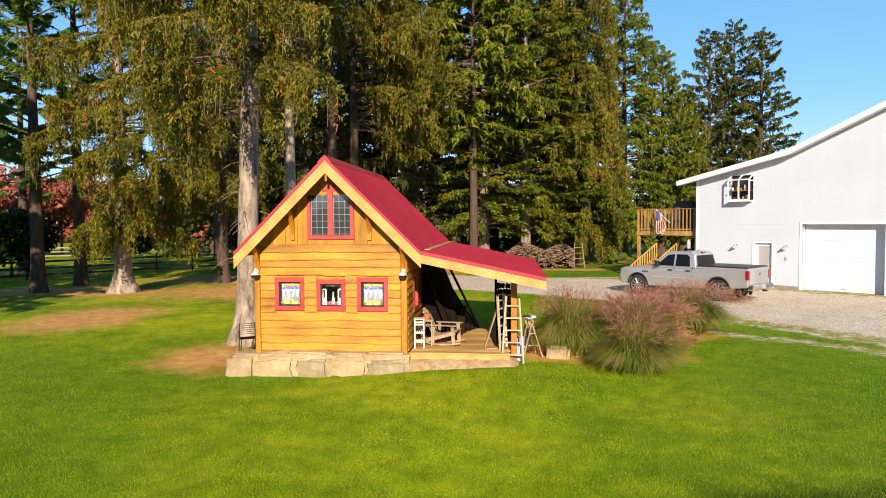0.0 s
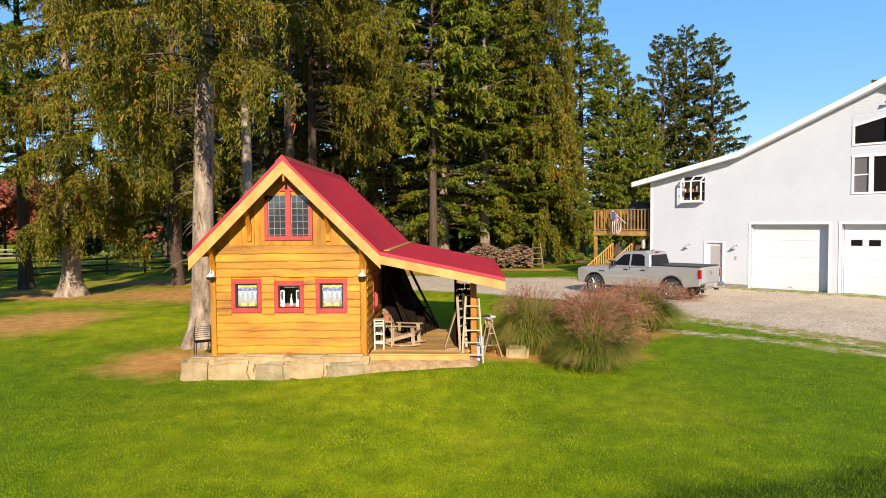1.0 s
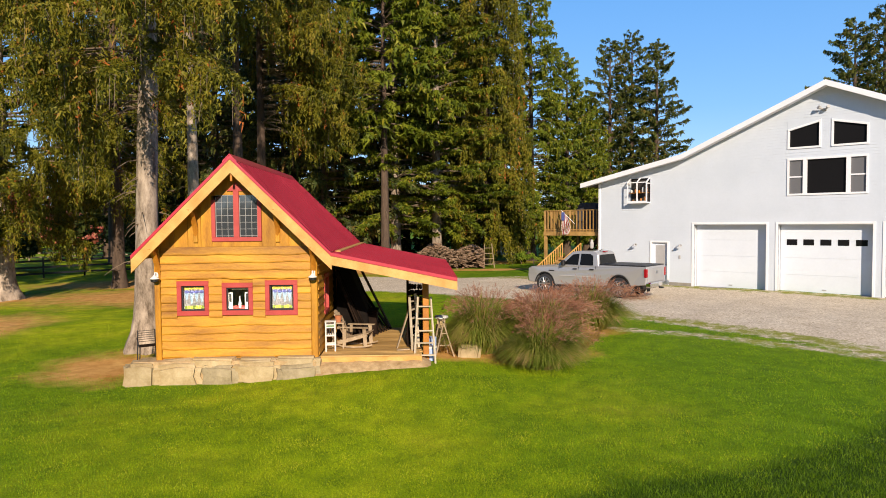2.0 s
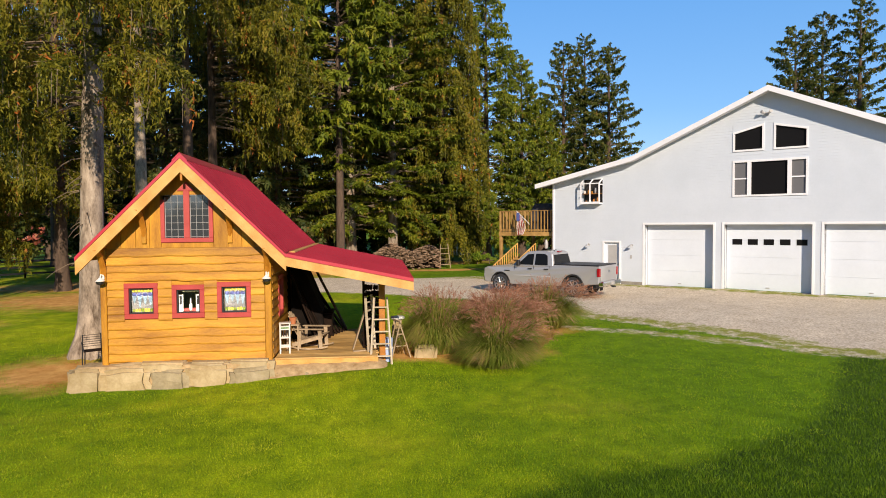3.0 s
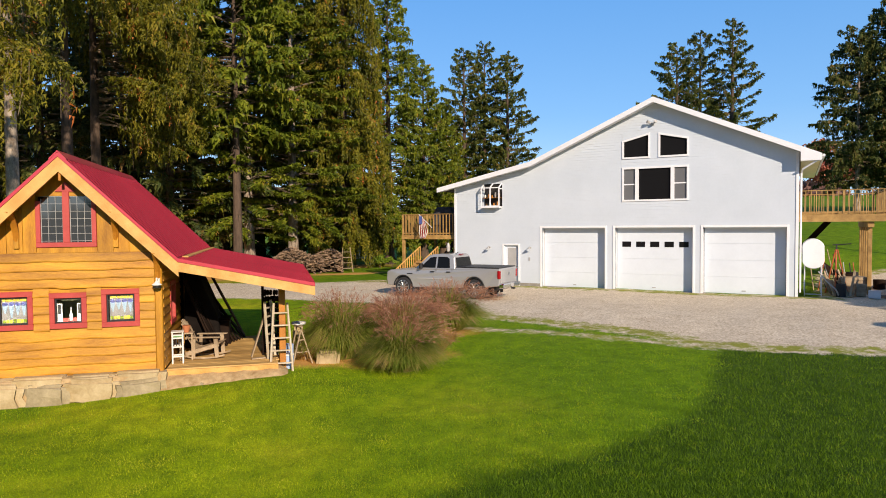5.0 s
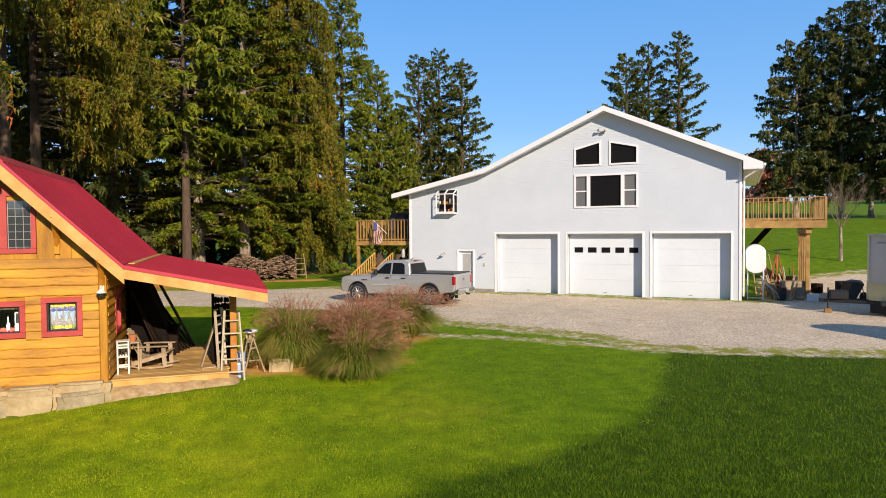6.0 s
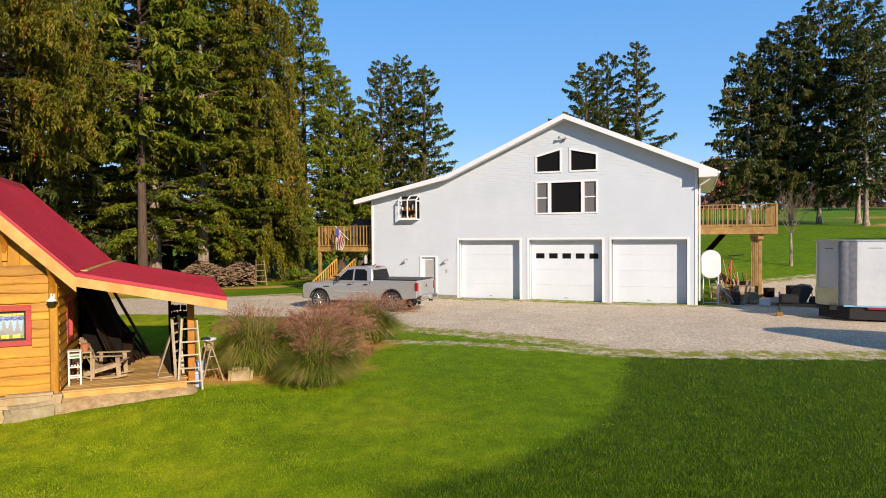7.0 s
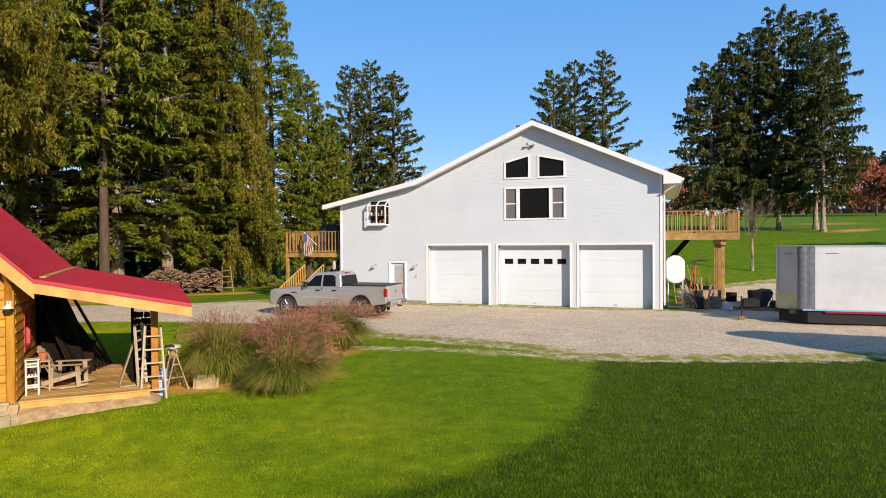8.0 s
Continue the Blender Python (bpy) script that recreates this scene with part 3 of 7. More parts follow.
    dd = part("entry_door", box(a + 0.1, b - 0.1, 0.10, 0.145, 0.03, z1 - 0.08, 0.004), M["doorwhite"], g, "white half-glazed entry door")
    part("door_glass", box(a + 0.28, b - 0.24, 0.088, 0.104, 1.0, z1 - 0.22, 0.003), M["greypanel"], dd, "grey glass pane")
    part("door_knob", lathe([(0.03, 0), (0.035, 0.03), (0.02, 0.06)], 10), M["chrome"], dd, "", pose(b - 0.19, 0.1, 1.0, 90))
    for x in (a, b - 0.1):
        part("door_casing", box(x, x + 0.1, -0.035, 0.15, 0.0, z1, 0.005), M["trimwhite"], g)
    part("door_header", box(a + 0.103, b - 0.103, -0.032, 0.15, z1 - 0.08, z1, 0.005), M["trimwhite"], g)
    part("foundation_strip", box(b + 0.02, 1.12, -0.03, 0.0, -0.1, 0.16, 0.005), M["concrete"], g, "bare grey foundation block")
    # gable windows with sloping heads
    def framed(x0, x1, z0, za, zb, name="gable_window"):
        w = part(name, prism([(x0 + 0.08, z0 + 0.06), (x1 - 0.08, z0 + 0.06), (x1 - 0.08, zb - 0.07), (x0 + 0.08, za - 0.07)], 0.05, 0.07), M["darkglass"], g, "dark glazed window in a white frame")
        part("window_frame", prism([(x0, z0), (x1, z0), (x1, z0 + 0.08), (x0, z0 + 0.08)], -0.04, 0.1), M["trimwhite"], w)
        part("window_frame", prism([(x0, za - 0.09), (x1, zb - 0.09), (x1, zb), (x0, za)], -0.04, 0.1), M["trimwhite"], w)
        part("window_frame", prism([(x0, z0 + 0.08), (x0 + 0.08, z0 + 0.08), (x0 + 0.08, za - 0.08), (x0, za - 0.09)], -0.038, 0.1), M["trimwhite"], w)
        part("window_frame", prism([(x1 - 0.08, z0 + 0.08), (x1, z0 + 0.08), (x1, zb - 0.09), (x1 - 0.08, zb - 0.08)], -0.038, 0.1), M["trimwhite"], w)
        return w
    framed(5.30, 6.60, 6.30, 7.17, 7.50)
    framed(6.98, 8.33, 6.30, 7.47, 7.17)
    part("gable_fill", prism([(5.30, 7.17), (6.60, 7.50), (6.60, 7.55), (5.30, 7.55)], -0.014, 0.2), M["siding"], g)
    part("gable_fill", prism([(6.98, 7.47), (8.33, 7.17), (8.33, 7.55), (6.98, 7.55)], -0.014, 0.2), M["siding"], g)
    framed(6.00, 7.62, 4.27, 5.90, 5.90, "picture_window")
    for x0, x1 in ((5.30, 6.0), (7.62, 8.33)):
        w = framed(x0, x1, 4.27, 5.90, 5.90, "side_window")
        part("blind", box(x0 + 0.08, x1 - 0.08, 0.035, 0.048, 4.35, 5.82), M["blind"], w, "grey drawn blind")
        part("window_rail", box(x0 + 0.08, x1 - 0.08, 0.0, 0.034, 5.05, 5.11), M["trimwhite"], w)
    # projecting greenhouse window
    x0, x1, z0, z1 = gw
    w = part("garden_window", box(x0 + 0.02, x1 - 0.02, 0.1, 0.13, z0, z1), M["interior"], g, "projecting white greenhouse window")
    part("sill", box(x0, x1, -0.40, 0.1, z0 - 0.02, z0 + 0.05, 0.005), M["trimwhite"], w)
    for x in (x0, (x0 + x1) / 2 - 0.03, x1 - 0.06):
        part("mullion", box(x, x + 0.06, -0.40, -0.35, z0 + 0.05, z1 - 0.22, 0.005), M["trimwhite"], w)
        part("mullion", bar((x + 0.03, -0.375, z1 - 0.22), (x + 0.03, 0.02, z1 + 0.02), 0.06, 0.05), M["trimwhite"], w)
    for z in (z0 + 0.05, z1 - 0.25):
        part("rail", box(x0 + 0.06, x1 - 0.06, -0.395, -0.355, z, z + 0.05, 0.004), M["trimwhite"], w)
    for x in (x0, x1 - 0.06):
        part("side_rail", box(x, x + 0.055, -0.35, 0.0, z1 - 0.30, z1 - 0.25, 0.004), M["trimwhite"], w)
    part("shelf", box(x0 + 0.06, x1 - 0.06, -0.30, 0.08, z0 + 0.5, z0 + 0.52), M["brace"], w)
    rnd = random.Random(4)
    for k in range(9):
        x, zz = x0 + 0.15 + 0.1 * k, z0 + (0.05 if k % 2 else 0.52)
        h = rnd.uniform(0.12, 0.3)
        part("pot", lathe([(0.035, 0), (0.05, h * 0.6), (0.03, h)], 8), M["brace"] if k % 3 else M["whitepaint"], w, "", pose(x, -0.15, zz))
    # outside lamps
    for x in (-1.70, 0.62):
        w = part("wall_lamp", lathe([(0.045, 0), (0.05, 0.03), (0.02, 0.04)], 10), M["greypanel"], g, "grey outside wall lamp", pose(x, -0.02, 2.0, 90))
        part("arm", tube([(0, 0, 0.03), (0, 0.06, 0.14), (0, 0.03, 0.22)], 0.015), M["greypanel"], w)
        part("shade", lathe([(0.03, 0.0), (0.06, -0.06), (0.12, -0.10)], 12), M["greypanel"], w, "", pose(0, 0.03, 0.24, -90))
    part("switch_plate", box(0.50, 0.60, -0.03, -0.016, 1.32, 1.50, 0.004), M["greypanel"], g)
    w = part("flood_light", box(6.62, 6.80, -0.06, -0.015, 7.82, 7.95, 0.01), M["greypanel"], g, "twin grey flood lamp")
    for s in (-1, 1):
        part("lamp_head", lathe([(0.03, 0), (0.05, 0.08), (0.08, 0.2), (0.07, 0.21)], 12), M["greypanel"], w, "", pose(6.71 + s * 0.08, -0.1, 7.9, 70, 0, s * 35))
    return g


build_garage()

# ---- decks of the white building, truck, trailers and what stands about ----
def rail_run(parent, a, b, h, gap=0.2, mat="treated", wide=0.06):
    """A balustrade between two points of a deck: posts, rails and balusters."""
    a, b = Vector(a), Vector(b)
    n = max(1, int((b - a).length / gap))
    up = Vector((0, 0, 1))
    part("top_rail", bar(a + up * h, b + up * h, 0.09, 0.04), M[mat], parent)
    part("bottom_rail", bar(a + up * 0.09, b + up * 0.09, 0.04, 0.08), M[mat], parent)
    for i in range(n + 1):
        p = a + (b - a) * (i / n)
        if i in (0, n) or (n > 14 and i == n // 2):
            part("rail_post", bar(p - up * 0.1, p + up * h, 0.09), M[mat], parent)
        else:
            part("baluster", bar(p - up * 0.06, p + up * (h - 0.02), wide, 0.035, bevel=0.0), M[mat], parent)


def stairs(parent, top, foot, width, n, mat):
    """A straight flight: two stringers and treads. width: a vector across the flight."""
    top, foot, w = Vector(top), Vector(foot), Vector(width)
    for o in (Vector((0, 0, 0)), w):
        part("stringer", bar(top + o, foot + o, 0.05, 0.24), M[mat], parent)
    for i in range(1, n):
        p = top + (foot - top) * (i / n)
        part("tread", bar(p + Vector((0, 0, 0.05)), p + w + Vector((0, 0, 0.05)), 0.26, 0.04), M[mat], parent)


def build_decks():
    d = thing("raised_deck", GAR, "raised timber deck with railing and posts beside the building", "deck", "raised decks")
    x0, x1, y0, y1, z = 12.79, 16.2, 1.5, 6.5, 3.55
    for i in range(24):
        x = x0 + i * 0.142
        part("deck_board", box(x, x + 0.134, y0, y1, z - 0.03, z, 0.004), M["treated"], d)
    part("rim_beam", box(x0, x1 - 0.03, y0 - 0.045, y0, z - 0.33, z - 0.02, 0.006), M["treated"], d, "broad front beam")
    part("rim_beam", box(x1 - 0.045, x1, y0, y1, z - 0.33, z - 0.035, 0.006), M["treated"], d)
    for i in range(9):
        part("joist", box(x0, x1 - 0.05, y0 + 0.5 + i * 0.55, y0 + 0.54 + i * 0.55, z - 0.26, z - 0.035), M["treated"], d)
    rail_run(d, (x0 + 0.05, y0 + 0.05, z), (x1 - 0.05, y0 + 0.05, z), 1.05)
    rail_run(d, (x1 - 0.05, y0 + 0.2, z), (x1 - 0.05, y1, z), 1.05)
    rail_run(d, (x0 + 0.05, y1, z), (x1 - 0.2, y1, z), 1.05)
    for y in (y0 + 0.5, y0 + 1.6, y0 + 2.7, y0 + 3.8, y0 + 4.8):
        part("deck_post", box(15.42, 15.58, y - 0.08, y + 0.08, -0.2, z - 0.34, 0.01), M["treated"], d)
    part("deck_beam", box(15.38, 15.62, y0 + 0.1, y1, z - 0.58, z - 0.34, 0.006), M["treated"], d)
    stairs(d, (14.2, y1 - 1.2, z - 0.15), (12.9, y1 - 1.2, z - 1.7), (0, 1.0, 0), 7, "shade_darkwood")
    stairs(d, (12.95, y1 - 1.2, z - 1.7), (15.0, y1 + 0.2, 0.1), (0, 1.0, 0), 9, "shade_darkwood")

    e = thing("raised_deck", GAR, "raised timber deck with a stair behind the building", "deck", "raised decks")
    x0, x1, y0, y1, z = -7.5, -3.85, 0.35, 4.3, 2.65
    for i in range(25):
        x = x0 + i * 0.145
        part("deck_board", box(x, x + 0.137, y0, y1, z - 0.03, z, 0.004), M["treated"], e)
    part("rim_beam", box(x0, x1, y0 - 0.045, y0, z - 0.24, z - 0.02, 0.006), M["treated"], e)
    rail_run(e, (x0 + 0.05, y0 + 0.05, z), (x1 - 0.1, y0 + 0.05, z), 1.18, 0.2, "treated", 0.085)
    rail_run(e, (x0 + 0.05, y0 + 0.2, z), (x0 + 0.05, y1, z), 1.18, 0.2, "treated", 0.085)
    for x in (x0 + 0.08, x1 - 0.2):
        for y in (y0 + 0.08, y1 - 0.1):
            part("deck_post", box(x - 0.08, x + 0.08, y - 0.08, y + 0.08, -0.3, z - 0.24, 0.01), M["treated"], e)
    part("landing", box(-6.2, -4.8, y0 - 0.2, y0 + 1.0, 1.17, 1.22, 0.006), M["shade_darkwood"], e)
    for x in (-6.1, -4.9):
        part("deck_post", box(x - 0.05, x + 0.05, y0 + 0.85, y0 + 0.95, -0.1, 1.17), M["shade_darkwood"], e)
        part("deck_post", box(x - 0.05, x + 0.05, y0 - 0.1, y0, -0.1, 1.17), M["shade_darkwood"], e)
    stairs(e, (-3.95, y0 + 0.2, z - 0.15), (-5.0, y0 + 0.2, 1.2), (0, 0.8, 0), 7, "shade_darkwood")
    top, foot = Vector((-6.15, y0 - 0.2, 1.2)), Vector((-6.7, y0 - 1.9, 0.0))
    stairs(e, top, foot, (1.05, 0.2, 0), 7, "treated")
    for o in (Vector((0, 0, 0)), Vector((1.05, 0.2, 0))):
        part("stair_rail", bar(top + o + Vector((0, 0, 0.8)), foot + o + Vector((0, 0, 0.8)), 0.07, 0.04), M["barge"], e)
        for i in range(12):
            p = top.lerp(foot, i / 11) + o
            part("baluster", bar(p, p + Vector((0, 0, 0.8)), 0.07, 0.03), M["barge"], e)
    gm = GAR @ Matrix.Translation((-5.3, 1.7, z))
    g = thing("covered_grill", gm, "barbecue grill under a dark grey cover", "grill")
    cov = prism([(-0.75, 0), (0.75, 0), (0.72, 1.15), (0.45, 1.6), (-0.45, 1.6), (-0.72, 1.15)], -0.35, 0.35, bevel=0.04)
    part("cover", cov, M["tarp"], g)
    fm = GAR @ Matrix.Translation((-5.6, 0.2, z + 0.12))
    f = thing("flag", fm, "striped red and white flag on a slanted pole", "flag")
    part("pole", rod((0.15, 0.1, 0.3), (-0.38, -0.45, 1.05), 0.016), M["trimwhite"], f)
    for i in range(9):
        x = i * 0.052
        t = bmesh.new()
        top, rows = Vector((-0.36, -0.42, 0.98)), []
        for k in range(9):
            s = k / 8
            off = Vector((x * (0.55 + 0.3 * math.sin(s * 3)), x * 0.45 + 0.05 * math.sin(s * 7 + x * 9), 0.15 * x * 6 * (1 - s) * -0.9))
            rows.append((t.verts.new(top + off + Vector((0, 0, -1.25 * s))), t.verts.new(top + off + Vector((0.035, 0.022, -1.25 * s - 0.02)))))
        for a, b in zip(rows, rows[1:]):
            t.faces.new((a[0], a[1], b[1], b[0]))
        bmesh.ops.solidify(t, geom=t.faces[:], thickness=0.004)
        part("stripe", t, M["flag_red"] if i % 2 else M["whitepaint"], f)
    part("blue_corner", box(-0.37, -0.17, -0.47, -0.45, 0.5, 0.95, 0.003), M["flag_blue"], f)
    lm = GAR @ Matrix.Translation((-4.35, 0.2, 1.72))
    l = thing("hanging_lantern", lm, "pale hanging lantern under the deck", "lantern")
    part("hook", rod((0, 0, 0.5), (0, 0, 0.66), 0.01), M["black"], l)
    part("lantern_body", lathe([(0.06, 0), (0.10, 0.05), (0.11, 0.3), (0.05, 0.48), (0.03, 0.5)], 10), M["greypanel"], l)


def build_truck():
    W = 0.96
    t = thing("pickup_truck", pose(8.5, 28.1, 0.262, 0, 0, -49.0) @ Matrix.Translation((-1.0, 0.9, 0)), "silver crew cab pickup truck parked on gravel", "truck")
    def tap(bm):
        for v in bm.verts:
            k = 1 - 0.22 * max(0.0, (v.co.z - 1.2) / 0.75) - 0.05 * max(0.0, (0.75 - v.co.z) / 0.4)
            if v.co.x < 1.2:
                k *= 1 - 0.10 * ((1.2 - v.co.x) / 1.2) ** 2
            v.co.y *= k
        return bm
    def arch(cx, r, z0, n=9, rev=False):
        pts = [(cx + r * math.cos(math.pi * i / n), z0 + r * 0.98 * math.sin(math.pi * i / n)) for i in range(n + 1)]
        return pts if not rev else pts[::-1]
    low = [(0.10, 0.50), (0.06, 0.78), (0.10, 1.10), (0.28, 1.18), (1.1, 1.27), (1.72, 1.30), (3.64, 1.30), (3.66, 1.36), (5.74, 1.36), (5.77, 1.30), (5.74, 0.62), (5.15, 0.55)]
    low += arch(4.57, 0.50, 0.50) + [(4.05, 0.46), (1.52, 0.42)] + arch(1.0, 0.49, 0.48) + [(0.45, 0.46)]
    body = part("body", tap(prism(low, -W, W, bevel=0.025)), M["silver"], t, "silver painted body")
    cab = [(1.60, 1.28), (2.26, 1.86), (2.45, 1.91), (2.75, 1.935), (3.2, 1.93), (3.44, 1.89), (3.54, 1.80), (3.64, 1.28)]
    part("cab_roof", tap(prism(cab, -W + 0.03, W - 0.03, bevel=0.03)), M["silver"], t)
    for s in (-1, 1):
        y0, y1 = (-W + 0.012, -W + 0.05) if s < 0 else (W - 0.05, W - 0.012)
        part("side_window", tap(prism([(1.90, 1.33), (2.36, 1.77), (2.66, 1.81), (2.66, 1.33)], y0, y1)), M["carglass"], t, "dark side window")
        part("side_window", tap(prism([(2.75, 1.33), (2.75, 1.81), (3.18, 1.81), (3.32, 1.73), (3.38, 1.33)], y0, y1)), M["carglass"], t, "dark side window")
        yy = -W - 0.006 if s < 0 else W - 0.012
        for x in (1.72, 2.70, 3.50):
            part("door_gap", tap(box(x, x + 0.012, yy, yy + 0.018, 0.55, 1.30)), M["black"], t)
        part("side_moulding", box(1.75, 3.50, yy - 0.012, yy + 0.02, 0.82, 0.86, 0.005), M["greypanel"], t)
        for x in (2.44, 3.24):
            part("door_handle", box(x, x + 0.2, yy - 0.035, yy + 0.02, 1.14, 1.18, 0.01), M["black"], t)
        part("wing_mirror", box(1.92, 2.06, s * (W + 0.06) - 0.1, s * (W + 0.06) + 0.1, 1.28, 1.52, 0.03), M["black"], t, "black wing mirror")
        part("headlight", box(0.08, 0.34, s * 0.76 - 0.12, s * 0.76 + 0.12, 0.93, 1.08, 0.03), M["jar"], t, "clear headlight")
        part("tail_light", box(5.66, 5.79, s * (W - 0.06) - 0.07, s * (W - 0.06) + 0.07, 0.92, 1.27, 0.02), M["tail"], t, "red tail light")
        part("running_board", box(1.6, 4.0, s * (W - 0.02) - 0.06, s * (W - 0.02) + 0.06, 0.36, 0.41, 0.012), M["black"], t)
        part("badge", box(1.22, 1.50, yy - 0.004, yy + 0.01, 1.02, 1.06, 0.002), M["black"], t)
    ws = [(1.64, 1.31), (2.24, 1.835), (2.20, 1.85), (1.58, 1.32)]
    part("windscreen", tap(prism(ws, -0.78, 0.78)), M["carglass"], t)
    part("rear_window", tap(prism([(3.535, 1.76), (3.61, 1.36), (3.66, 1.36), (3.575, 1.78)], -0.76, 0.76)), M["carglass"], t)
    part("brake_light", box(3.42, 3.54, -0.14, 0.14, 1.88, 1.92, 0.01), M["tail"], t)
    part("bed_cover", box(3.68, 5.72, -W + 0.05, W - 0.05, 1.345, 1.40, 0.012), M["black"], t, "black bed cover")
    part("tailgate", box(5.74, 5.785, -0.78, 0.78, 0.72, 1.32, 0.02), M["silver"], t)
    part("tailgate_badge", box(5.785, 5.792, -0.08, 0.08, 1.05, 1.17, 0.003), M["chrome"], t)
    part("rear_bumper", box(5.70, 5.96, -0.92, 0.92, 0.52, 0.72, 0.04), M["chrome"], t, "chrome rear bumper")
    part("number_plate", box(5.955, 5.965, -0.16, 0.16, 0.56, 0.70, 0.003), M["greypanel"], t)
    part("tow_hitch", box(5.9, 6.08, -0.04, 0.04, 0.45, 0.52, 0.01), M["black"], t)
    part("front_bumper", box(0.0, 0.22, -0.86, 0.86, 0.48, 0.74, 0.05), M["chrome"], t, "chrome front bumper")
    part("grille", box(0.045, 0.12, -0.55, 0.55, 0.80, 1.08, 0.02), M["black"], t)
    part("underbody", box(0.5, 5.5, -0.7, 0.7, 0.40, 0.6), M["black"], t)
    part("aerial", bar((3.2, 0, 1.92), (3.34, 0, 1.99), 0.05, 0.02), M["black"], t)
    for s in (-1, 1):
        part("mud_flap", box(5.08, 5.11, s * 0.8 - 0.14, s * 0.8 + 0.14, 0.18, 0.6), M["rubber"], t)
        for cx in (1.0, 4.57):
            w = part("wheel", lathe([(0.30, -0.14), (0.41, -0.13), (0.44, -0.07), (0.44, 0.07), (0.41, 0.13), (0.30, 0.14)], 28), M["rubber"], t, "black tyre", pose(cx, s * 0.82, 0.44, 90, 0, 0))
            rim = lathe([(0.30, -0.10), (0.27, -0.09), (0.25, -0.02), (0.25, 0.02), (0.27, 0.09), (0.30, 0.10)], 24)
            part("rim", rim, M["black"], w)
            for k in range(10):
                a = 2 * math.pi * k / 10
                part("spoke", bar((0.05 * math.cos(a), 0.05 * math.sin(a), -s * 0.142), (0.27 * math.cos(a + 0.06), 0.27 * math.sin(a + 0.06), -s * 0.138), 0.045, 0.02, 0.004), M["alloy"], w)
            for q in (-0.125, 0.125):
                part("rim_edge", tube([(0.29 * math.cos(2 * math.pi * k / 24), 0.29 * math.sin(2 * math.pi * k / 24), q * 1.08) for k in range(25)], 0.016, 6), M["alloy"], w)
                part("hub", lathe([(0.075, -0.012), (0.07, 0.012)], 12), M["alloy"], w, "", pose(0, 0, q * 1.12))
            part("arch_liner", tube([(cx + 0.49 * math.cos(math.pi * i / 10), s * (W - 0.03), 0.48 + 0.47 * math.sin(math.pi * i / 10)) for i in range(11)], 0.03, 6), M["black"], t)
    return t


def build_trailer(x, y, yaw, length, height, label):
    """A box trailer with a pointed nose; x runs from the side's front corner to the rear, y away."""
    W, z0 = 2.3, 0.55
    t = thing("cargo_trailer", pose(x, y, float(gz(x, y)), 0, 0, yaw), label, "trailer", "cargo trailers")
    def foot(pts, a, b, bevel=0.0):
        m = bmesh.new()
        f = m.faces.new([m.verts.new((p[0], p[1], a)) for p in pts])
        g = bmesh.ops.extrude_face_region(m, geom=[f])
        bmesh.ops.translate(m, vec=(0, 0, b - a), verts=[v for v in g["geom"] if isinstance(v, bmesh.types.BMVert)])
        bmesh.ops.recalc_face_normals(m, faces=m.faces[:])
        return m
    part("nose", foot([(0.42, 0.03), (-0.06, 0.40), (-0.70, 0.88), (-0.70, 1.42), (-0.06, 1.90), (0.42, 2.27)], z0, height - 0.01), M["nosepanel"], t, "grey nose panels")
    part("nose_skirt", foot([(0.42, 0.02), (-0.08, 0.39), (-0.72, 0.87), (-0.72, 1.43), (-0.08, 1.91), (0.42, 2.28)], z0 - 0.02, z0 + 0.62), M["cream"], t, "weathered cream lower nose panel")
    part("nose_edge", bar((-0.72, 0.88, z0), (-0.72, 0.88, height), 0.05), M["cream"], t)
    part("side_panel", box(0.36, length, -0.004, 0.05, z0, height - 0.02, 0.004), M["trailer"], t, "white side skin")
    part("box_body", box(0.34, length, 0.05, W, z0, height - 0.01), M["trailer"], t)
    part("roof", foot([(0.4, -0.03), (0.0, 0.16), (-0.74, 0.86), (-0.74, 1.44), (0.0, 2.14), (0.4, 2.33), (length, 2.33), (length, -0.02)], height - 0.015, height + 0.03), M["aluminium"], t)
    cor = bmesh.new()
    n = 8
    ring0, ring1 = [], []
    for i in range(n + 1):
        a = math.radians(-90 - 76 * i / n)
        p = (0.42 + 0.55 * math.cos(a) * 1.0, 0.53 + 0.55 * math.sin(a), 0)
        ring0.append(cor.verts.new((p[0], p[1], z0 + 0.02)))
        ring1.append(cor.verts.new((p[0], p[1], height - 0.03)))
    for i in range(n):
        cor.faces.new((ring0[i], ring0[i + 1], ring1[i + 1], ring1[i]))
    bmesh.ops.solidify(cor, geom=cor.faces[:], thickness=0.01)
    part("corner_plate", cor, M["aluminium"], t, "bright metal corner plate", smooth=True)
    part("blue_stripe", box(0.0, length, -0.014, -0.004, z0 - 0.01, z0 + 0.05, 0.002), M["stripe_blue"], t)
    part("red_stripe", box(0.75, length, -0.016, -0.002, z0 - 0.09, z0 - 0.012, 0.002), M["stripe_red"], t)
    part("lettering_bar", box(0.75, 1.2, -0.009, -0.003, height - 0.27, height - 0.25, 0.001), M["tarp"], t)
    part("lettering_bar", box(-0.2, 0.25, -0.008, -0.002, 0, 0.03, 0.001), M["tarp"], t, "", pose(-0.40, 0.60, height - 0.3, 0, 0, -37) @ Matrix.Scale(0.7, 4))
    # two added black strips stand in for the dark shade under the body
    part("under_shade_strip", box(0.2, length, 0.06, 0.10, 0.08, z0 - 0.05), M["rubber"], t, "black strip for the shade under the trailer")
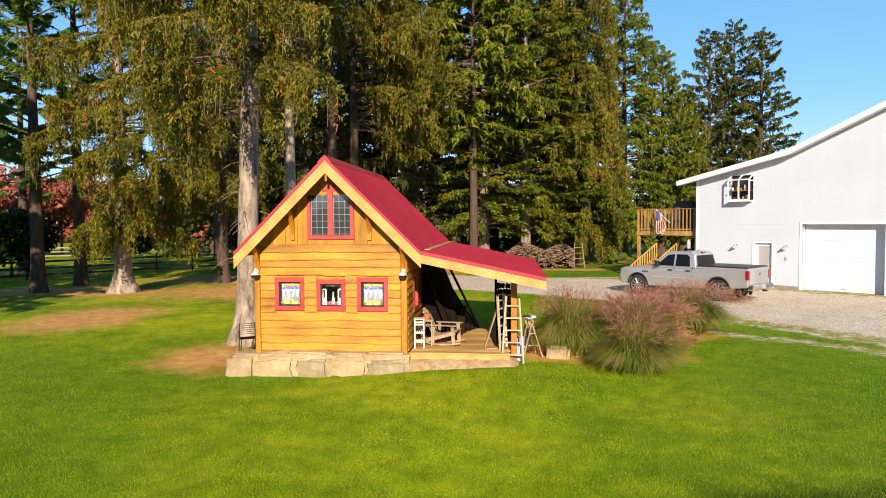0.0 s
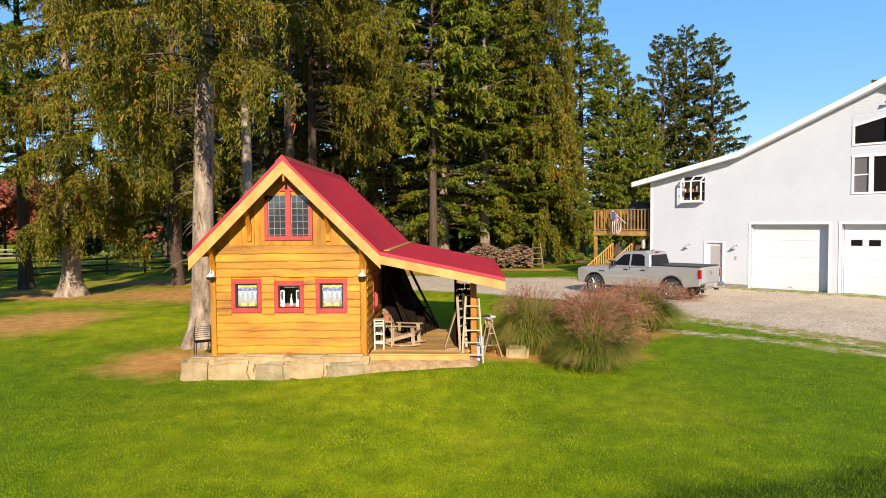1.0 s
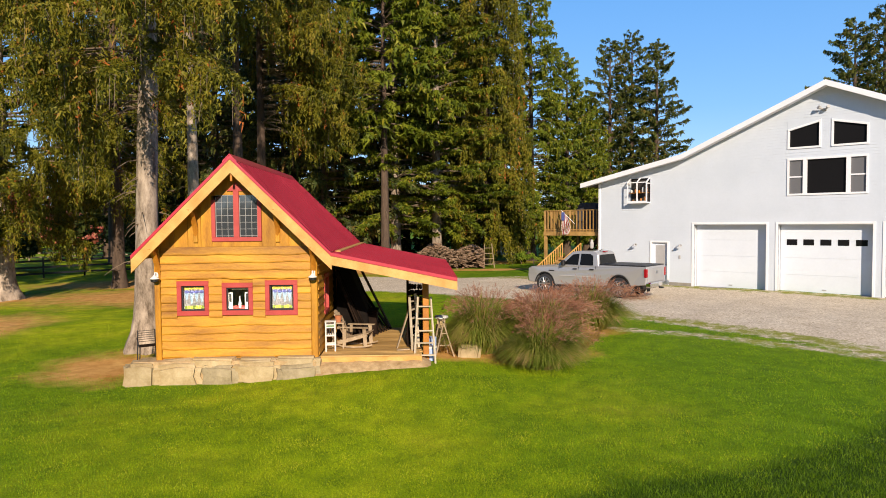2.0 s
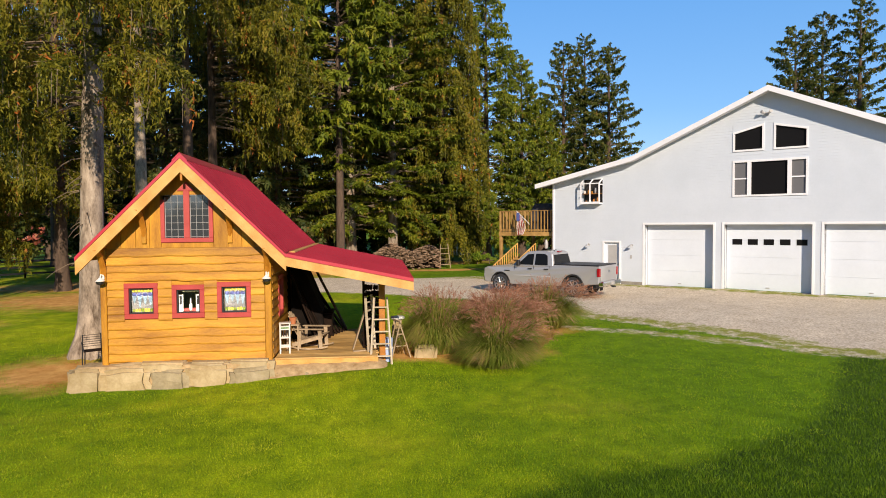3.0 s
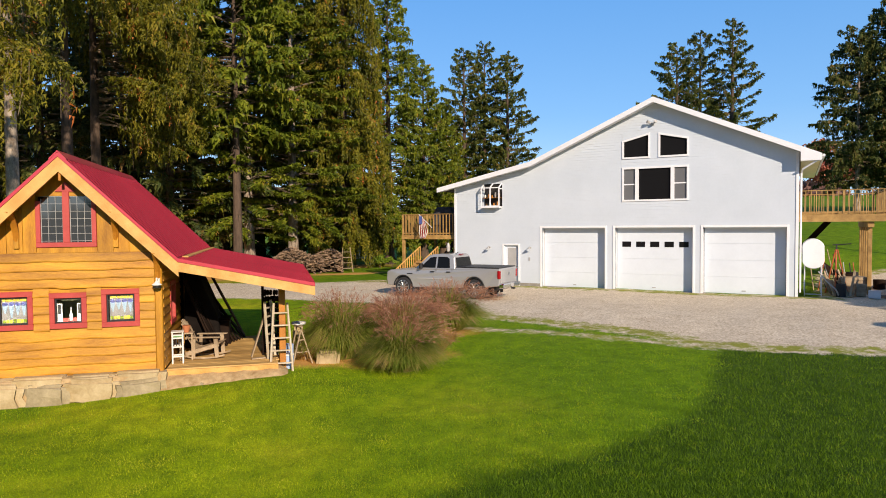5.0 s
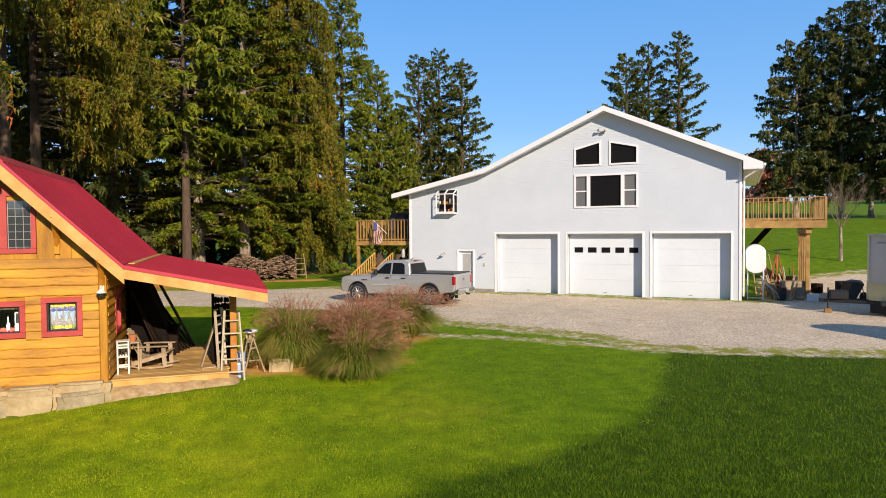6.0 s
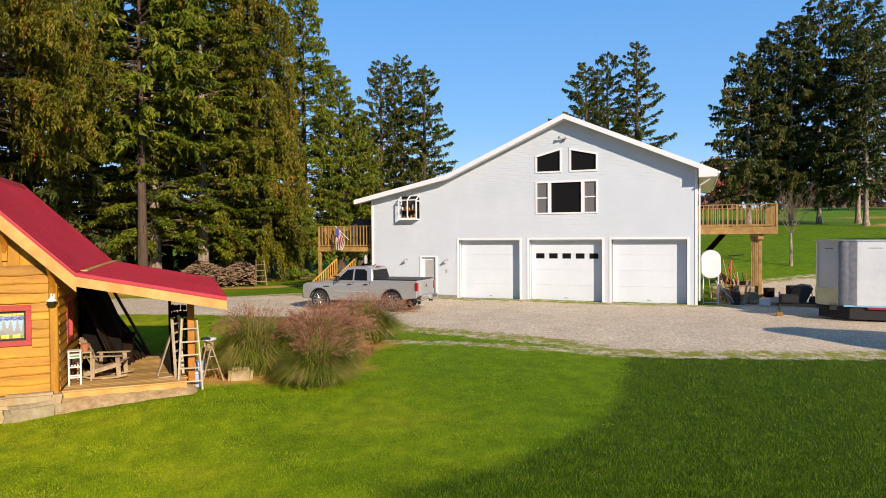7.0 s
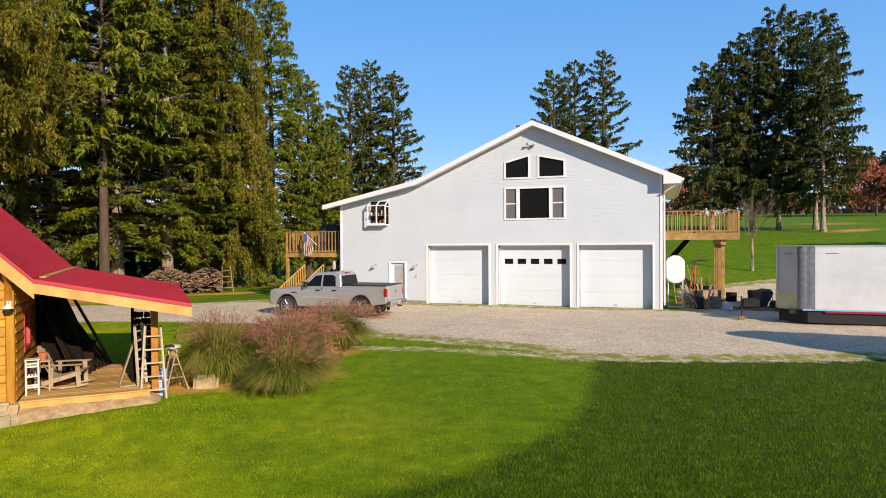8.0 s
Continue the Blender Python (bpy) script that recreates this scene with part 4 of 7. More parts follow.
    part("nose_shade_plate", bar((0.2, 0.08, 0.3), (-0.66, 0.9, 0.3), 0.04, 0.46), M["rubber"], t)
    part("chassis", box(-0.4, length, 0.3, 2.0, z0 - 0.18, z0 - 0.02), M["black"], t)
    for s in (0.75, 1.55):
        part("tongue_bar", bar((-0.3, s, z0 - 0.1), (-2.3, 1.15, z0 - 0.1), 0.08, 0.12), M["black"], t)
    part("jack", rod((-2.0, 1.05, 0.0), (-2.0, 1.05, 0.95), 0.035), M["black"], t)
    part("jack_block", box(-2.12, -1.88, 0.93, 1.17, 0.0, 0.16, 0.01), M["treated"], t)
    part("winch_box", box(-1.95, -1.35, 0.9, 1.4, z0 - 0.02, z0 + 0.3, 0.03), M["black"], t)
    for cx in (length * 0.55, length * 0.55 + 0.85):
        for s in (0.12, 2.18):
            w = part("wheel", lathe([(0.18, -0.1), (0.33, -0.1), (0.35, -0.05), (0.35, 0.05), (0.33, 0.1), (0.18, 0.1)], 20), M["rubber"], t, "black tyre", pose(cx, s, 0.35, 90))
            part("rim", lathe([(0.18, -0.06), (0.1, -0.04), (0.06, -0.09)], 14), M["trimwhite"], w)
    return t


build_decks()
build_truck()
build_trailer(23.96, 14.1, -50.0, 7.2, 2.95, "white box cargo trailer with a grey pointed nose")
# out of view: added to cast the pointed shadow on the gravel
build_trailer(19.2, 5.4, -57.0, 6.5, 3.4, "unseen white box trailer added to shade the drive")


def build_clutter():
    """Things under the raised deck."""
    G = lambda x, y, z=0.0, rz=0: GAR @ pose(x, y, z, 0, 0, rz)
    t = thing("fuel_tank", G(13.35, 1.3, -0.02), "white oval fuel tank on a pipe stand", "tank")
    pts = []
    for i in range(24):
        a = 2 * math.pi * i / 24
        pts.append((0.42 * math.cos(a), 0.36 * math.sin(a) + (0.28 if math.sin(a) > 0 else -0.28)))
    part("tank_body", moved(prism(pts, -0.75, 0.75, bevel=0.02), pose(0, 0, 1.86)), M["tankwhite"], t, smooth=False)
    for x in (-0.32, 0.32):
        for y in (-0.6, 0.6):
            part("leg", rod((x, y, 0), (x, y, 1.45), 0.022), M["trimwhite"], t)
    part("cross_pipe", rod((-0.32, -0.6, 0.1), (0.32, -0.6, 0.1), 0.02), M["trimwhite"], t)
    part("hose", tube([(0.2, -0.65, 1.1), (0.5, -0.8, 0.7), (0.85, -0.75, 0.35), (0.95, -0.6, 0.1)], 0.03), M["greypanel"], t)
    rnd = random.Random(11)
    tp = thing("tripod_stand", G(14.25, 1.6, 0.0), "orange tripod stand with a black arm", "tripod")
    for a in (0.4, 2.5, 4.6):
        part("leg", rod((0.5 * math.cos(a), 0.5 * math.sin(a), 0), (0.04 * math.cos(a), 0.04 * math.sin(a), 2.0), 0.03), M["orange"], tp)
    part("arm", rod((-0.15, 0, 2.2), (0.55, 0, 2.26), 0.025), M["black"], tp)
    part("mast", rod((0, 0, 1.95), (0, 0, 2.25), 0.03), M["black"], tp)
    sk = thing("lumber_scraps", G(14.35, 1.1, 0.0), "loose heap of grey scrap timber", "lumber", kind="stuff")
    lb = bmesh.new()
    for k in range(16):
        a = rnd.uniform(-1.2, 1.2)
        x = rnd.uniform(-0.35, 0.5)
        bar((x, rnd.uniform(-0.3, 0.2), 0.02), (x + 0.35 * math.sin(a) - 0.1, rnd.uniform(0.2, 0.5), rnd.uniform(0.6, 1.15)), rnd.uniform(0.06, 0.12), 0.03, 0.003, bm=lb)
    part("scrap_board", lb, M["oldwood"], sk)
    for i, (x, y, w, d, h, mt, lab, rz) in enumerate(((14.95, 2.3, 0.9, 0.6, 0.75, "oldwood", "weathered wooden crate", 10), (15.6, 0.7, 0.42, 0.32, 0.3, "trimwhite", "white plastic crate", -8), (15.1, 1.5, 0.4, 0.4, 0.5, "oldwood", "pale wooden storage tub", 20), (14.6, 2.6, 0.7, 0.5, 0.9, "shade_darkwood", "dark wooden box", 0))):
        b = thing("crate", G(x, y, 0.0, rz), lab + " on the ground", "crate")
        part("crate_body", box(-w / 2, w / 2, -d / 2, d / 2, 0.01, h, 0.015), M[mt], b)
        for z in (0.2, 0.55, 0.85):
            part("slat", box(-w / 2 - 0.012, w / 2 + 0.012, -d / 2 - 0.015, -d / 2 - 0.001, h * z, h * z + 0.07, 0.003), M[mt], b)
        part("rim", box(-w / 2 - 0.015, w / 2 + 0.015, -d / 2 - 0.015, d / 2 + 0.015, h, h + 0.03, 0.008), M[mt], b)
    for i in range(11):
        x = 13.45 + 0.16 * i + rnd.uniform(-0.08, 0.08)
        o = thing("leaning_pole", G(x, 2.9, 0.0), "long pole or handle leaning under the deck", "pole", "poles under the deck")
        part("pole_body", rod((rnd.uniform(-0.25, 0.25), -0.5, 0.0), (rnd.uniform(-0.3, 0.3), 0.25, rnd.uniform(1.1, 2.0)), 0.022), M[("oldwood", "orange", "black", "greypanel")[i % 4]], o)
    for i, (x, y, r, h, mt) in enumerate(((14.4, 0.9, 0.2, 0.55, "black"), (16.9, 2.4, 0.28, 0.8, "rubber"), (14.9, 3.4, 0.3, 0.9, "black"), (16.0, 3.3, 0.25, 0.6, "shade_darkwood"))):
        o = thing("drum", G(x, y, 0.0), "dark drum standing under the deck", "drum", "drums")
        part("drum_body", lathe([(r * 0.97, 0.0), (r, 0.03), (r * 0.97, h * 0.33), (r, h * 0.36), (r * 0.97, h * 0.66), (r, h * 0.7), (r, h), (r * 0.9, h - 0.02)], 18), M[mt], o)
    b = thing("wheelbarrow", G(17.25, 1.5, 0.0, 30), "black wheelbarrow tipped on its nose", "wheelbarrow")
    part("tray", moved(prism([(-0.55, 0.1), (-0.2, 0.0), (0.25, 0.75), (0.1, 0.95), (-0.35, 0.85)], -0.33, 0.33, bevel=0.05), pose(0, 0, 0.0)), M["black"], b)
    part("wheel", lathe([(0.08, -0.04), (0.19, -0.04), (0.2, 0), (0.19, 0.04), (0.08, 0.04)], 16), M["rubber"], b, "", pose(0.45, 0, 0.2, 90))
    part("shaft", rod((0.45, 0.0, 0.2), (0.1, -0.3, 0.85), 0.02), M["oldwood"], b)
    part("shaft", rod((0.45, 0.0, 0.2), (0.1, 0.3, 0.85), 0.02), M["oldwood"], b)


build_clutter()

# ---- small timber cabin with a red metal roof and a side porch ----
CAB = pose(-4.53, 15.62, 0.0, 0, 0, -5.9)
W_C, D_C, BACK = 3.66, 5.8, 6.4
APEX, EAVE, KINK, PORCH = (1.87, 5.0), (-0.36, 2.79), (4.09, 2.81), (6.92, 2.21)
FRONT = -0.5


def ctop(u):
    """Underside of the cabin roof above the wall."""
    return 4.80 - abs(u - 1.87) * 0.99


def live_board(u0, u1, z0, z1, seed, tl=None, tr=None, out=0.042, raw=True):
    """A lapped board with a natural wavy lower edge."""
    n = max(2, int((u1 - u0) / 0.09))
    t = bmesh.new()
    rows = []
    for i in range(n + 1):
        u = u0 + (u1 - u0) * i / n
        w = (noise.noise((u * 1.3, seed * 5.1, 0.3)) * 0.034 + noise.noise((u * 4.5, seed * 2.7, 7.0)) * 0.016) if raw else 0
        top = z1 + 0.02
        rows.append([t.verts.new(p) for p in ((u, 0.0, z0 - 0.012 + w), (u, -out, z0 - 0.012 + w), (u, -out - 0.004, z0 + 0.012 + w), (u, -0.010, min(top, ctop(u) if raw else top)), (u, 0.0, min(top, ctop(u) if raw else top)))])
    for a, b in zip(rows, rows[1:]):
        for k in range(5):
            t.faces.new((a[k], b[k], b[(k + 1) % 5], a[(k + 1) % 5]))
    t.faces.new(rows[0])
    t.faces.new(rows[-1][::-1])
    bmesh.ops.recalc_face_normals(t, faces=t.faces[:])
    return t


def picture_pane(parent, u, z, kind):
    """What shows in a small window: a stained glass picture or jars on the sill."""
    rnd = random.Random(int(u * 100))
    if kind == "jars":
        part("jar", lathe([(0.03, 0), (0.035, 0.12), (0.012, 0.18), (0.012, 0.28)], 10), M["jar"], parent, "pale glass bottle", pose(u + 0.02, 0.09, z - 0.22))
        for s in (-1, 1):
            part("inner_frame", box(u + s * 0.19 - 0.05, u + s * 0.19 + 0.05, 0.07, 0.09, z - 0.26, z + 0.14, 0.004), M["whitepaint"], parent)
            part("inner_panel", box(u + s * 0.19 - 0.028, u + s * 0.19 + 0.028, 0.064, 0.072, z - 0.08, z + 0.12), M["black"], parent)
        part("inner_rail", box(u - 0.16, u + 0.2, 0.1, 0.12, z + 0.2, z + 0.24, 0.004), M["cream"], parent)
        part("inner_rail", box(u - 0.16, u + 0.2, 0.1, 0.12, z - 0.26, z - 0.17, 0.004), M["redpaint"], parent)
        return
    part("picture_panel", box(u - 0.23, u + 0.23, 0.05, 0.06, z - 0.26, z + 0.26), M["pane_white"], parent, "white stained glass panel")
    for k in range(7):
        x = u - 0.22 + k * 0.065
        part("coloured_piece", box(x, x + 0.055, 0.044, 0.051, z + 0.2, z + 0.255, 0.002), M["pane_yellow"], parent)
        part("coloured_piece", box(x, x + 0.055, 0.044, 0.051, z - 0.25, z - 0.19 + rnd.uniform(0, 0.02), 0.002), M["pane_yellow"] if k % 3 else M["pane_green"], parent)
    for k in range(4):
        x = u - 0.17 + k * 0.115
        t = bmesh.new()
        bmesh.ops.create_uvsphere(t, u_segments=8, v_segments=5, radius=0.06, matrix=Matrix.Translation((x, 0.05, z + 0.14)) @ Matrix.Diagonal((0.95, 0.18, 0.7, 1)))
        part("coloured_piece", t, M["pane_blue"], parent)
        h = rnd.uniform(0.15, 0.27)
        part("coloured_piece", prism([(x - 0.05, z + 0.12), (x + 0.05, z + 0.12), (x + 0.012, z + 0.12 - h), (x - 0.012, z + 0.12 - h)], 0.045, 0.052), M["pane_pale"], parent)


def build_cabin():
    c = thing("log_cabin", CAB, "small honey-coloured timber cabin with a red metal roof", "cabin")
    wins = [(0.46, 1.19, 1.38, 2.18, "flowers"), (1.49, 2.20, 1.38, 2.13, "jars"), (2.48, 3.23, 1.37, 2.18, "flowers")]
    openings = [(a, b, z0, z1) for a, b, z0, z1, k in wins]
    gab = (1.29, 2.43, 3.09, 4.15)
    # walls: sheathing round the openings
    xs = sorted({0.0, W_C, 1.87, *[o[0] for o in openings], *[o[1] for o in openings], gab[0], gab[1]})
    for a, b in zip(xs, xs[1:]):
        m = (a + b) / 2
        zs = sorted([(o[2], o[3]) for o in openings + [gab] if o[0] < m < o[1]])
        lo = 0.30
        for z0, z1 in zs:
            part("wall_section", prism([(a, lo), (b, lo), (b, z0), (a, z0)], 0.004, 0.15), M["clad"], c)
            lo = z1
        part("wall_section", prism([(a, lo), (b, lo), (b, ctop(b)), (a, ctop(a))], 0.004, 0.15), M["clad"], c)
    part("side_wall", box(0, 0.15, 0.15, D_C, 0.3, ctop(0)), M["clad"], c)
    part("back_wall", prism([(0, 0.3), (W_C, 0.3), (W_C, ctop(W_C)), (1.87, 4.8), (0, ctop(0))], D_C - 0.15, D_C), M["clad"], c)
    for y0, y1, z0, z1 in ((0.15, 1.0, 0.3, 2.95), (1.0, 1.7, 0.3, 1.25), (1.0, 1.7, 2.2, 2.95), (1.7, 2.6, 0.3, 2.95), (2.6, 3.5, 2.4, 2.95), (3.5, D_C, 0.3, 2.95)):
        part("wall_section", box(W_C - 0.15, W_C - 0.004, y0, y1, z0, z1), M["clad"], c)
    part("cabin_floor", box(0.15, W_C - 0.15, 0.15, D_C - 0.15, 0.3, 0.42), M["shade_darkwood"], c)
    part("loft_floor", box(0.15, W_C - 0.15, 1.2, D_C - 0.15, 2.6, 2.7), M["shade_darkwood"], c)
    # lapped boards
    z, k = 0.42, 0
    while z < 2.95:
        h = 0.182 + 0.012 * math.sin(k * 2.1)
        for a, b in course_strips(0.10, W_C - 0.13, z, min(z + h, 2.97), lambda u: 9.0, [(o[0], o[1], o[2] - 0.02, o[3] + 0.02) for o in openings]):
            part("board", live_board(a, b, z, z + h, k * 3.3 + a), M["clad"], c)
        z, k = z + h, k + 1
    # right wall boards under the porch
    z, k = 0.42, 40
    while z < 2.9:
        h = 0.19
        for a, b in course_strips(0.06, D_C - 0.05, z, z + h, lambda u: 9.0, [(1.0, 1.7, 1.25, 2.2), (2.6, 3.5, 0.3, 2.4)]):
            part("board", live_board(a, b, z, min(z + h, 2.93), k * 3.3 + a, raw=False), M["clad"], c, "", pose(W_C, 0, 0, 0, 0, 90))
        z, k = z + h, k + 1
    # upright boards of the gable
    edges = [0.10, 0.42, 0.74, 1.04, 1.29, 2.43, 2.75, 3.05, 3.36, 3.58]
    for a, b in zip(edges, edges[1:]):
        if a == 1.29:
            continue
        za, zb = ctop(a) - 0.02, ctop(b) - 0.02
        if max(za, zb) < 3.02:
            continue
        part("gable_board", prism([(a + 0.004, 2.97), (b - 0.004, 2.97), (b - 0.004, max(zb, 2.98)), (a + 0.004, max(za, 2.98))], -0.026, 0.0, bevel=0.003), M["clad_v"], c)
    part("gable_board", prism([(1.294, 4.16), (2.426, 4.16), (2.2, ctop(2.2)), (1.87, 4.78), (1.55, ctop(1.55))], -0.024, 0.0), M["clad_v"], c)
    part("gable_board", box(1.294, 2.426, -0.026, 0.0, 2.97, 3.085, 0.003), M["clad_v"], c)
    # corner posts
    for a, b in ((-0.04, 0.09), (W_C - 0.12, W_C + 0.03)):
        part("corner_post", box(a, b, -0.06, 0.08, 0.34, 2.95, 0.015), M["clad_v"], c)
    # small windows
    for a, b, z0, z1, kind in wins:
        w = part("window_frame", box(a, b, -0.05, 0.03, z0, z0 + 0.11, 0.006), M["redpaint"], c, "red-framed small window")
        part("frame_rail", box(a, b, -0.05, 0.03, z1 - 0.11, z1, 0.006), M["redpaint"], w)
        part("frame_stile", box(a, a + 0.1, -0.048, 0.03, z0 + 0.11, z1 - 0.11, 0.006), M["redpaint"], w)
        part("frame_stile", box(b - 0.1, b, -0.048, 0.03, z0 + 0.11, z1 - 0.11, 0.006), M["redpaint"], w)
        sash = bmesh.new()
        for x0, x1, q0, q1 in ((a + 0.1, b - 0.1, z0 + 0.11, z0 + 0.14), (a + 0.1, b - 0.1, z1 - 0.14, z1 - 0.11), (a + 0.1, a + 0.13, z0 + 0.14, z1 - 0.14), (b - 0.13, b - 0.1, z0 + 0.14, z1 - 0.14)):
            box(x0, x1, 0.0, 0.03, q0, q1, bm=sash)
        part("sash", sash, M["black"], w, "dark inner sash")
        picture_pane(w, (a + b) / 2, (z0 + z1) / 2, kind)
        gp = part("pane", box(a + 0.13, b - 0.13, 0.012, 0.018, z0 + 0.14, z1 - 0.14), M["glass"], w)
        gp.visible_shadow = False
    # pointed gable window with leaded panes
    a, b, z0, z1 = gab
    gwn = part("gable_window", box(a, b, -0.06, 0.03, z0, z0 + 0.10, 0.006), M["redpaint"], c, "tall red gable window with leaded panes")
    for x0, x1 in ((a, a + 0.09), (b - 0.09, b)):
        part("frame_stile", box(x0, x1, -0.058, 0.03, z0 + 0.1, z1 - 0.1, 0.006), M["redpaint"], gwn)
    mid = (a + b) / 2
    part("centre_stile", box(mid - 0.065, mid + 0.065, -0.058, 0.03, z0 + 0.1, z1 + 0.14, 0.006), M["redpaint"], gwn)
    part("window_head", prism([(mid - 0.2, z1 + 0.1), (mid + 0.2, z1 + 0.1), (mid, z1 + 0.3)], -0.062, 0.03), M["redpaint"], gwn)
    for s in (-1, 1):
        x0, x1 = (a + 0.09, mid - 0.065) if s < 0 else (mid + 0.065, b - 0.09)
        hs = [(x0, z0 + 0.1), (x1, z0 + 0.1), (x1, z1 + 0.1), ((x0 + x1) / 2, z1 + 0.12), (x0, z1 - 0.08)] if s < 0 else [(x0, z0 + 0.1), (x1, z0 + 0.1), (x1, z1 - 0.08), ((x0 + x1) / 2, z1 + 0.12), (x0, z1 + 0.1)]
        pane = part("pane", prism(hs, 0.0, 0.012), M["windowglass"], gwn, "dark leaded glass")
        bmw = bmesh.new()
        for i in range(1, 3):
            x = x0 + (x1 - x0) * i / 3
            box(x - 0.0035, x + 0.0035, -0.012, 0.0, z0 + 0.1, z1 + 0.0, bm=bmw)
        for i in range(0, 7):
            zz = z0 + 0.13 + i * 0.155
            if zz < z1:
                box(x0, x1, -0.014, -0.002, zz - 0.0035, zz + 0.0035, bm=bmw)
        for x in (x0 + 0.008, x1 - 0.008):
            box(x - 0.005, x + 0.005, -0.013, 0.0, z0 + 0.1, z1 - 0.05, bm=bmw)
        part("lead_lattice", bmw, M["greypanel"], gwn, "pale glazing bars")
    part("loft_dark", box(a, b, 0.16, 0.2, z0, z1 + 0.3), M["interior"], gwn)
    # barge boards and red edge trim
    def run(p, q, w, y0, y1, drop=0.0):
        """A board along the roof edge from p to q, w deep below it."""
        (xa, za), (xb, zb) = p, q
        return prism([(xa, za - drop), (xb, zb - drop), (xb, zb - drop - w), (xa, za - drop - w)], y0, y1)
    for p, q in ((EAVE, APEX), (APEX, KINK)):
        part("barge_board", run(p, q, 0.30, FRONT, FRONT + 0.05, 0.07), M["barge"], c)
        part("roof_trim", run(p, q, 0.085, FRONT - 0.02, FRONT + 0.03, -0.02), M["roof"], c)
    part("barge_board", run(KINK, PORCH, 0.20, FRONT - 0.003, FRONT + 0.047, 0.06), M["barge"], c)
    part("roof_trim", run(KINK, PORCH, 0.075, FRONT - 0.023, FRONT + 0.027, -0.02), M["roof"], c)
    # roof deck
    for p, q in ((EAVE, APEX), (APEX, KINK), (KINK, PORCH)):
        part("roof_deck", run(p, q, 0.07, FRONT + 0.055, BACK, 0.03), M["brace"], c)
    for i in range(9):
        y = 0.25 + i * 0.75
        part("rafter", bar((KINK[0] - 0.15, y, KINK[1] - 0.14), (PORCH[0] - 0.12, y, PORCH[1] - 0.17), 0.07, 0.11), M["brace"], c)
    # ribbed metal sheets
    def sheet(p, q, y0, y1, ribs):
        (xa, za), (xb, zb) = p, q
        d = Vector((xb - xa, 0, zb - za))
        nrm = Vector((-d.z, 0, d.x)).normalized()
        if nrm.z < 0:
            nrm = -nrm
        a0 = Vector((xa, 0, za)) + nrm * 0.012
        t = bmesh.new()
        prof = [(y0, 0.0)]
        for k in range(ribs):
            yc = y0 + (y1 - y0) * (k + 0.5) / ribs
            prof += [(yc - 0.035, 0.0), (yc - 0.014, 0.024), (yc + 0.014, 0.024), (yc + 0.035, 0.0)]
        prof += [(y1, 0.0)]
        prof = sorted(prof)
        r0 = [t.verts.new(a0 + nrm * h + Vector((0, y, 0))) for y, h in prof]
        r1 = [t.verts.new(a0 + d + nrm * h + Vector((0, y, 0))) for y, h in prof]
        for i in range(len(prof) - 1):
            t.faces.new((r0[i], r1[i], r1[i + 1], r0[i + 1]))
        g = bmesh.ops.solidify(t, geom=t.faces[:], thickness=0.004)
        return t
    for p, q in ((EAVE, APEX), (APEX, (KINK[0] - 0.02, KINK[1] + 0.03)), (KINK, PORCH)):
        y = FRONT - 0.015
        while y < BACK - 0.1:
            y1 = min(y + 0.915, BACK)
            part("roof_sheet", sheet(p, q, y, y1, 3), M["roof"], c)
            y = y1 + 0.002
    part("ridge_cap", prism([(APEX[0] - 0.16, APEX[1] - 0.11), (APEX[0], APEX[1] + 0.055), (APEX[0] + 0.16, APEX[1] - 0.11), (APEX[0] + 0.15, APEX[1] - 0.14), (APEX[0], APEX[1] + 0.03), (APEX[0] - 0.15, APEX[1] - 0.14)], FRONT - 0.03, BACK + 0.01), M["roof"], c)
    part("valley_board", bar((KINK[0] + 0.04, 0.2, KINK[1] + 0.02), (KINK[0] + 0.04, BACK, KINK[1] + 0.02), 0.16, 0.03, 0.004), M["barge"], c, "bare yellow board between the roof slopes")
    # curved braces under the overhang
    for u, z in ((0.05, 2.98), (0.93, 3.85), (2.80, 3.85), (W_C - 0.05, 2.98)):
        br = tube([(u, -0.03, z - 0.62), (u, -0.08, z - 0.42), (u, -0.24, z - 0.16), (u, FRONT + 0.02, z + 0.0)], [0.055, 0.065, 0.065, 0.055], 6)
        part("brace", br, M["brace"], c, "curved orange timber brace")
        part("lookout_beam", box(u - 0.05, u + 0.05, FRONT + 0.054, 0.0, z, z + 0.10, 0.01), M["brace"], c)
        if u > 0.5 and u < 3:
            part("brace_foot", box(u - 0.05, u + 0.05, -0.075, -0.024, z - 0.78, z - 0.56, 0.008), M["clad_v"], c)
    part("king_post", box(1.85, 1.90, FRONT + 0.05, FRONT + 0.10, 4.45, 4.72, 0.006), M["brace"], c)
    # lamps
    for u in (0.03, W_C - 0.05):
        l = part("wall_lamp", box(u - 0.04, u + 0.04, -0.09, -0.06, 2.28, 2.40, 0.008), M["whitepaint"], c, "white enamel outdoor lamp")
        part("arm", tube([(u, -0.09, 2.36), (u, -0.17, 2.40), (u, -0.2, 2.34)], 0.012), M["whitepaint"], l)
        part("socket", lathe([(0.088, 0.0), (0.08, -0.06), (0.03, -0.085)], 12), M["black"], l, "dark lower bell", pose(u, -0.2, 2.255))
        part("shade", lathe([(0.025, 0.07), (0.04, 0.045), (0.105, -0.01), (0.098, -0.018)], 14), M["whitepaint"], l, "", pose(u, -0.2, 2.27))
        part("bulb", lathe([(0.02, 0.0), (0.04, -0.03), (0.02, -0.06)], 10), M["black"], l, "", pose(u, -0.2, 2.26))
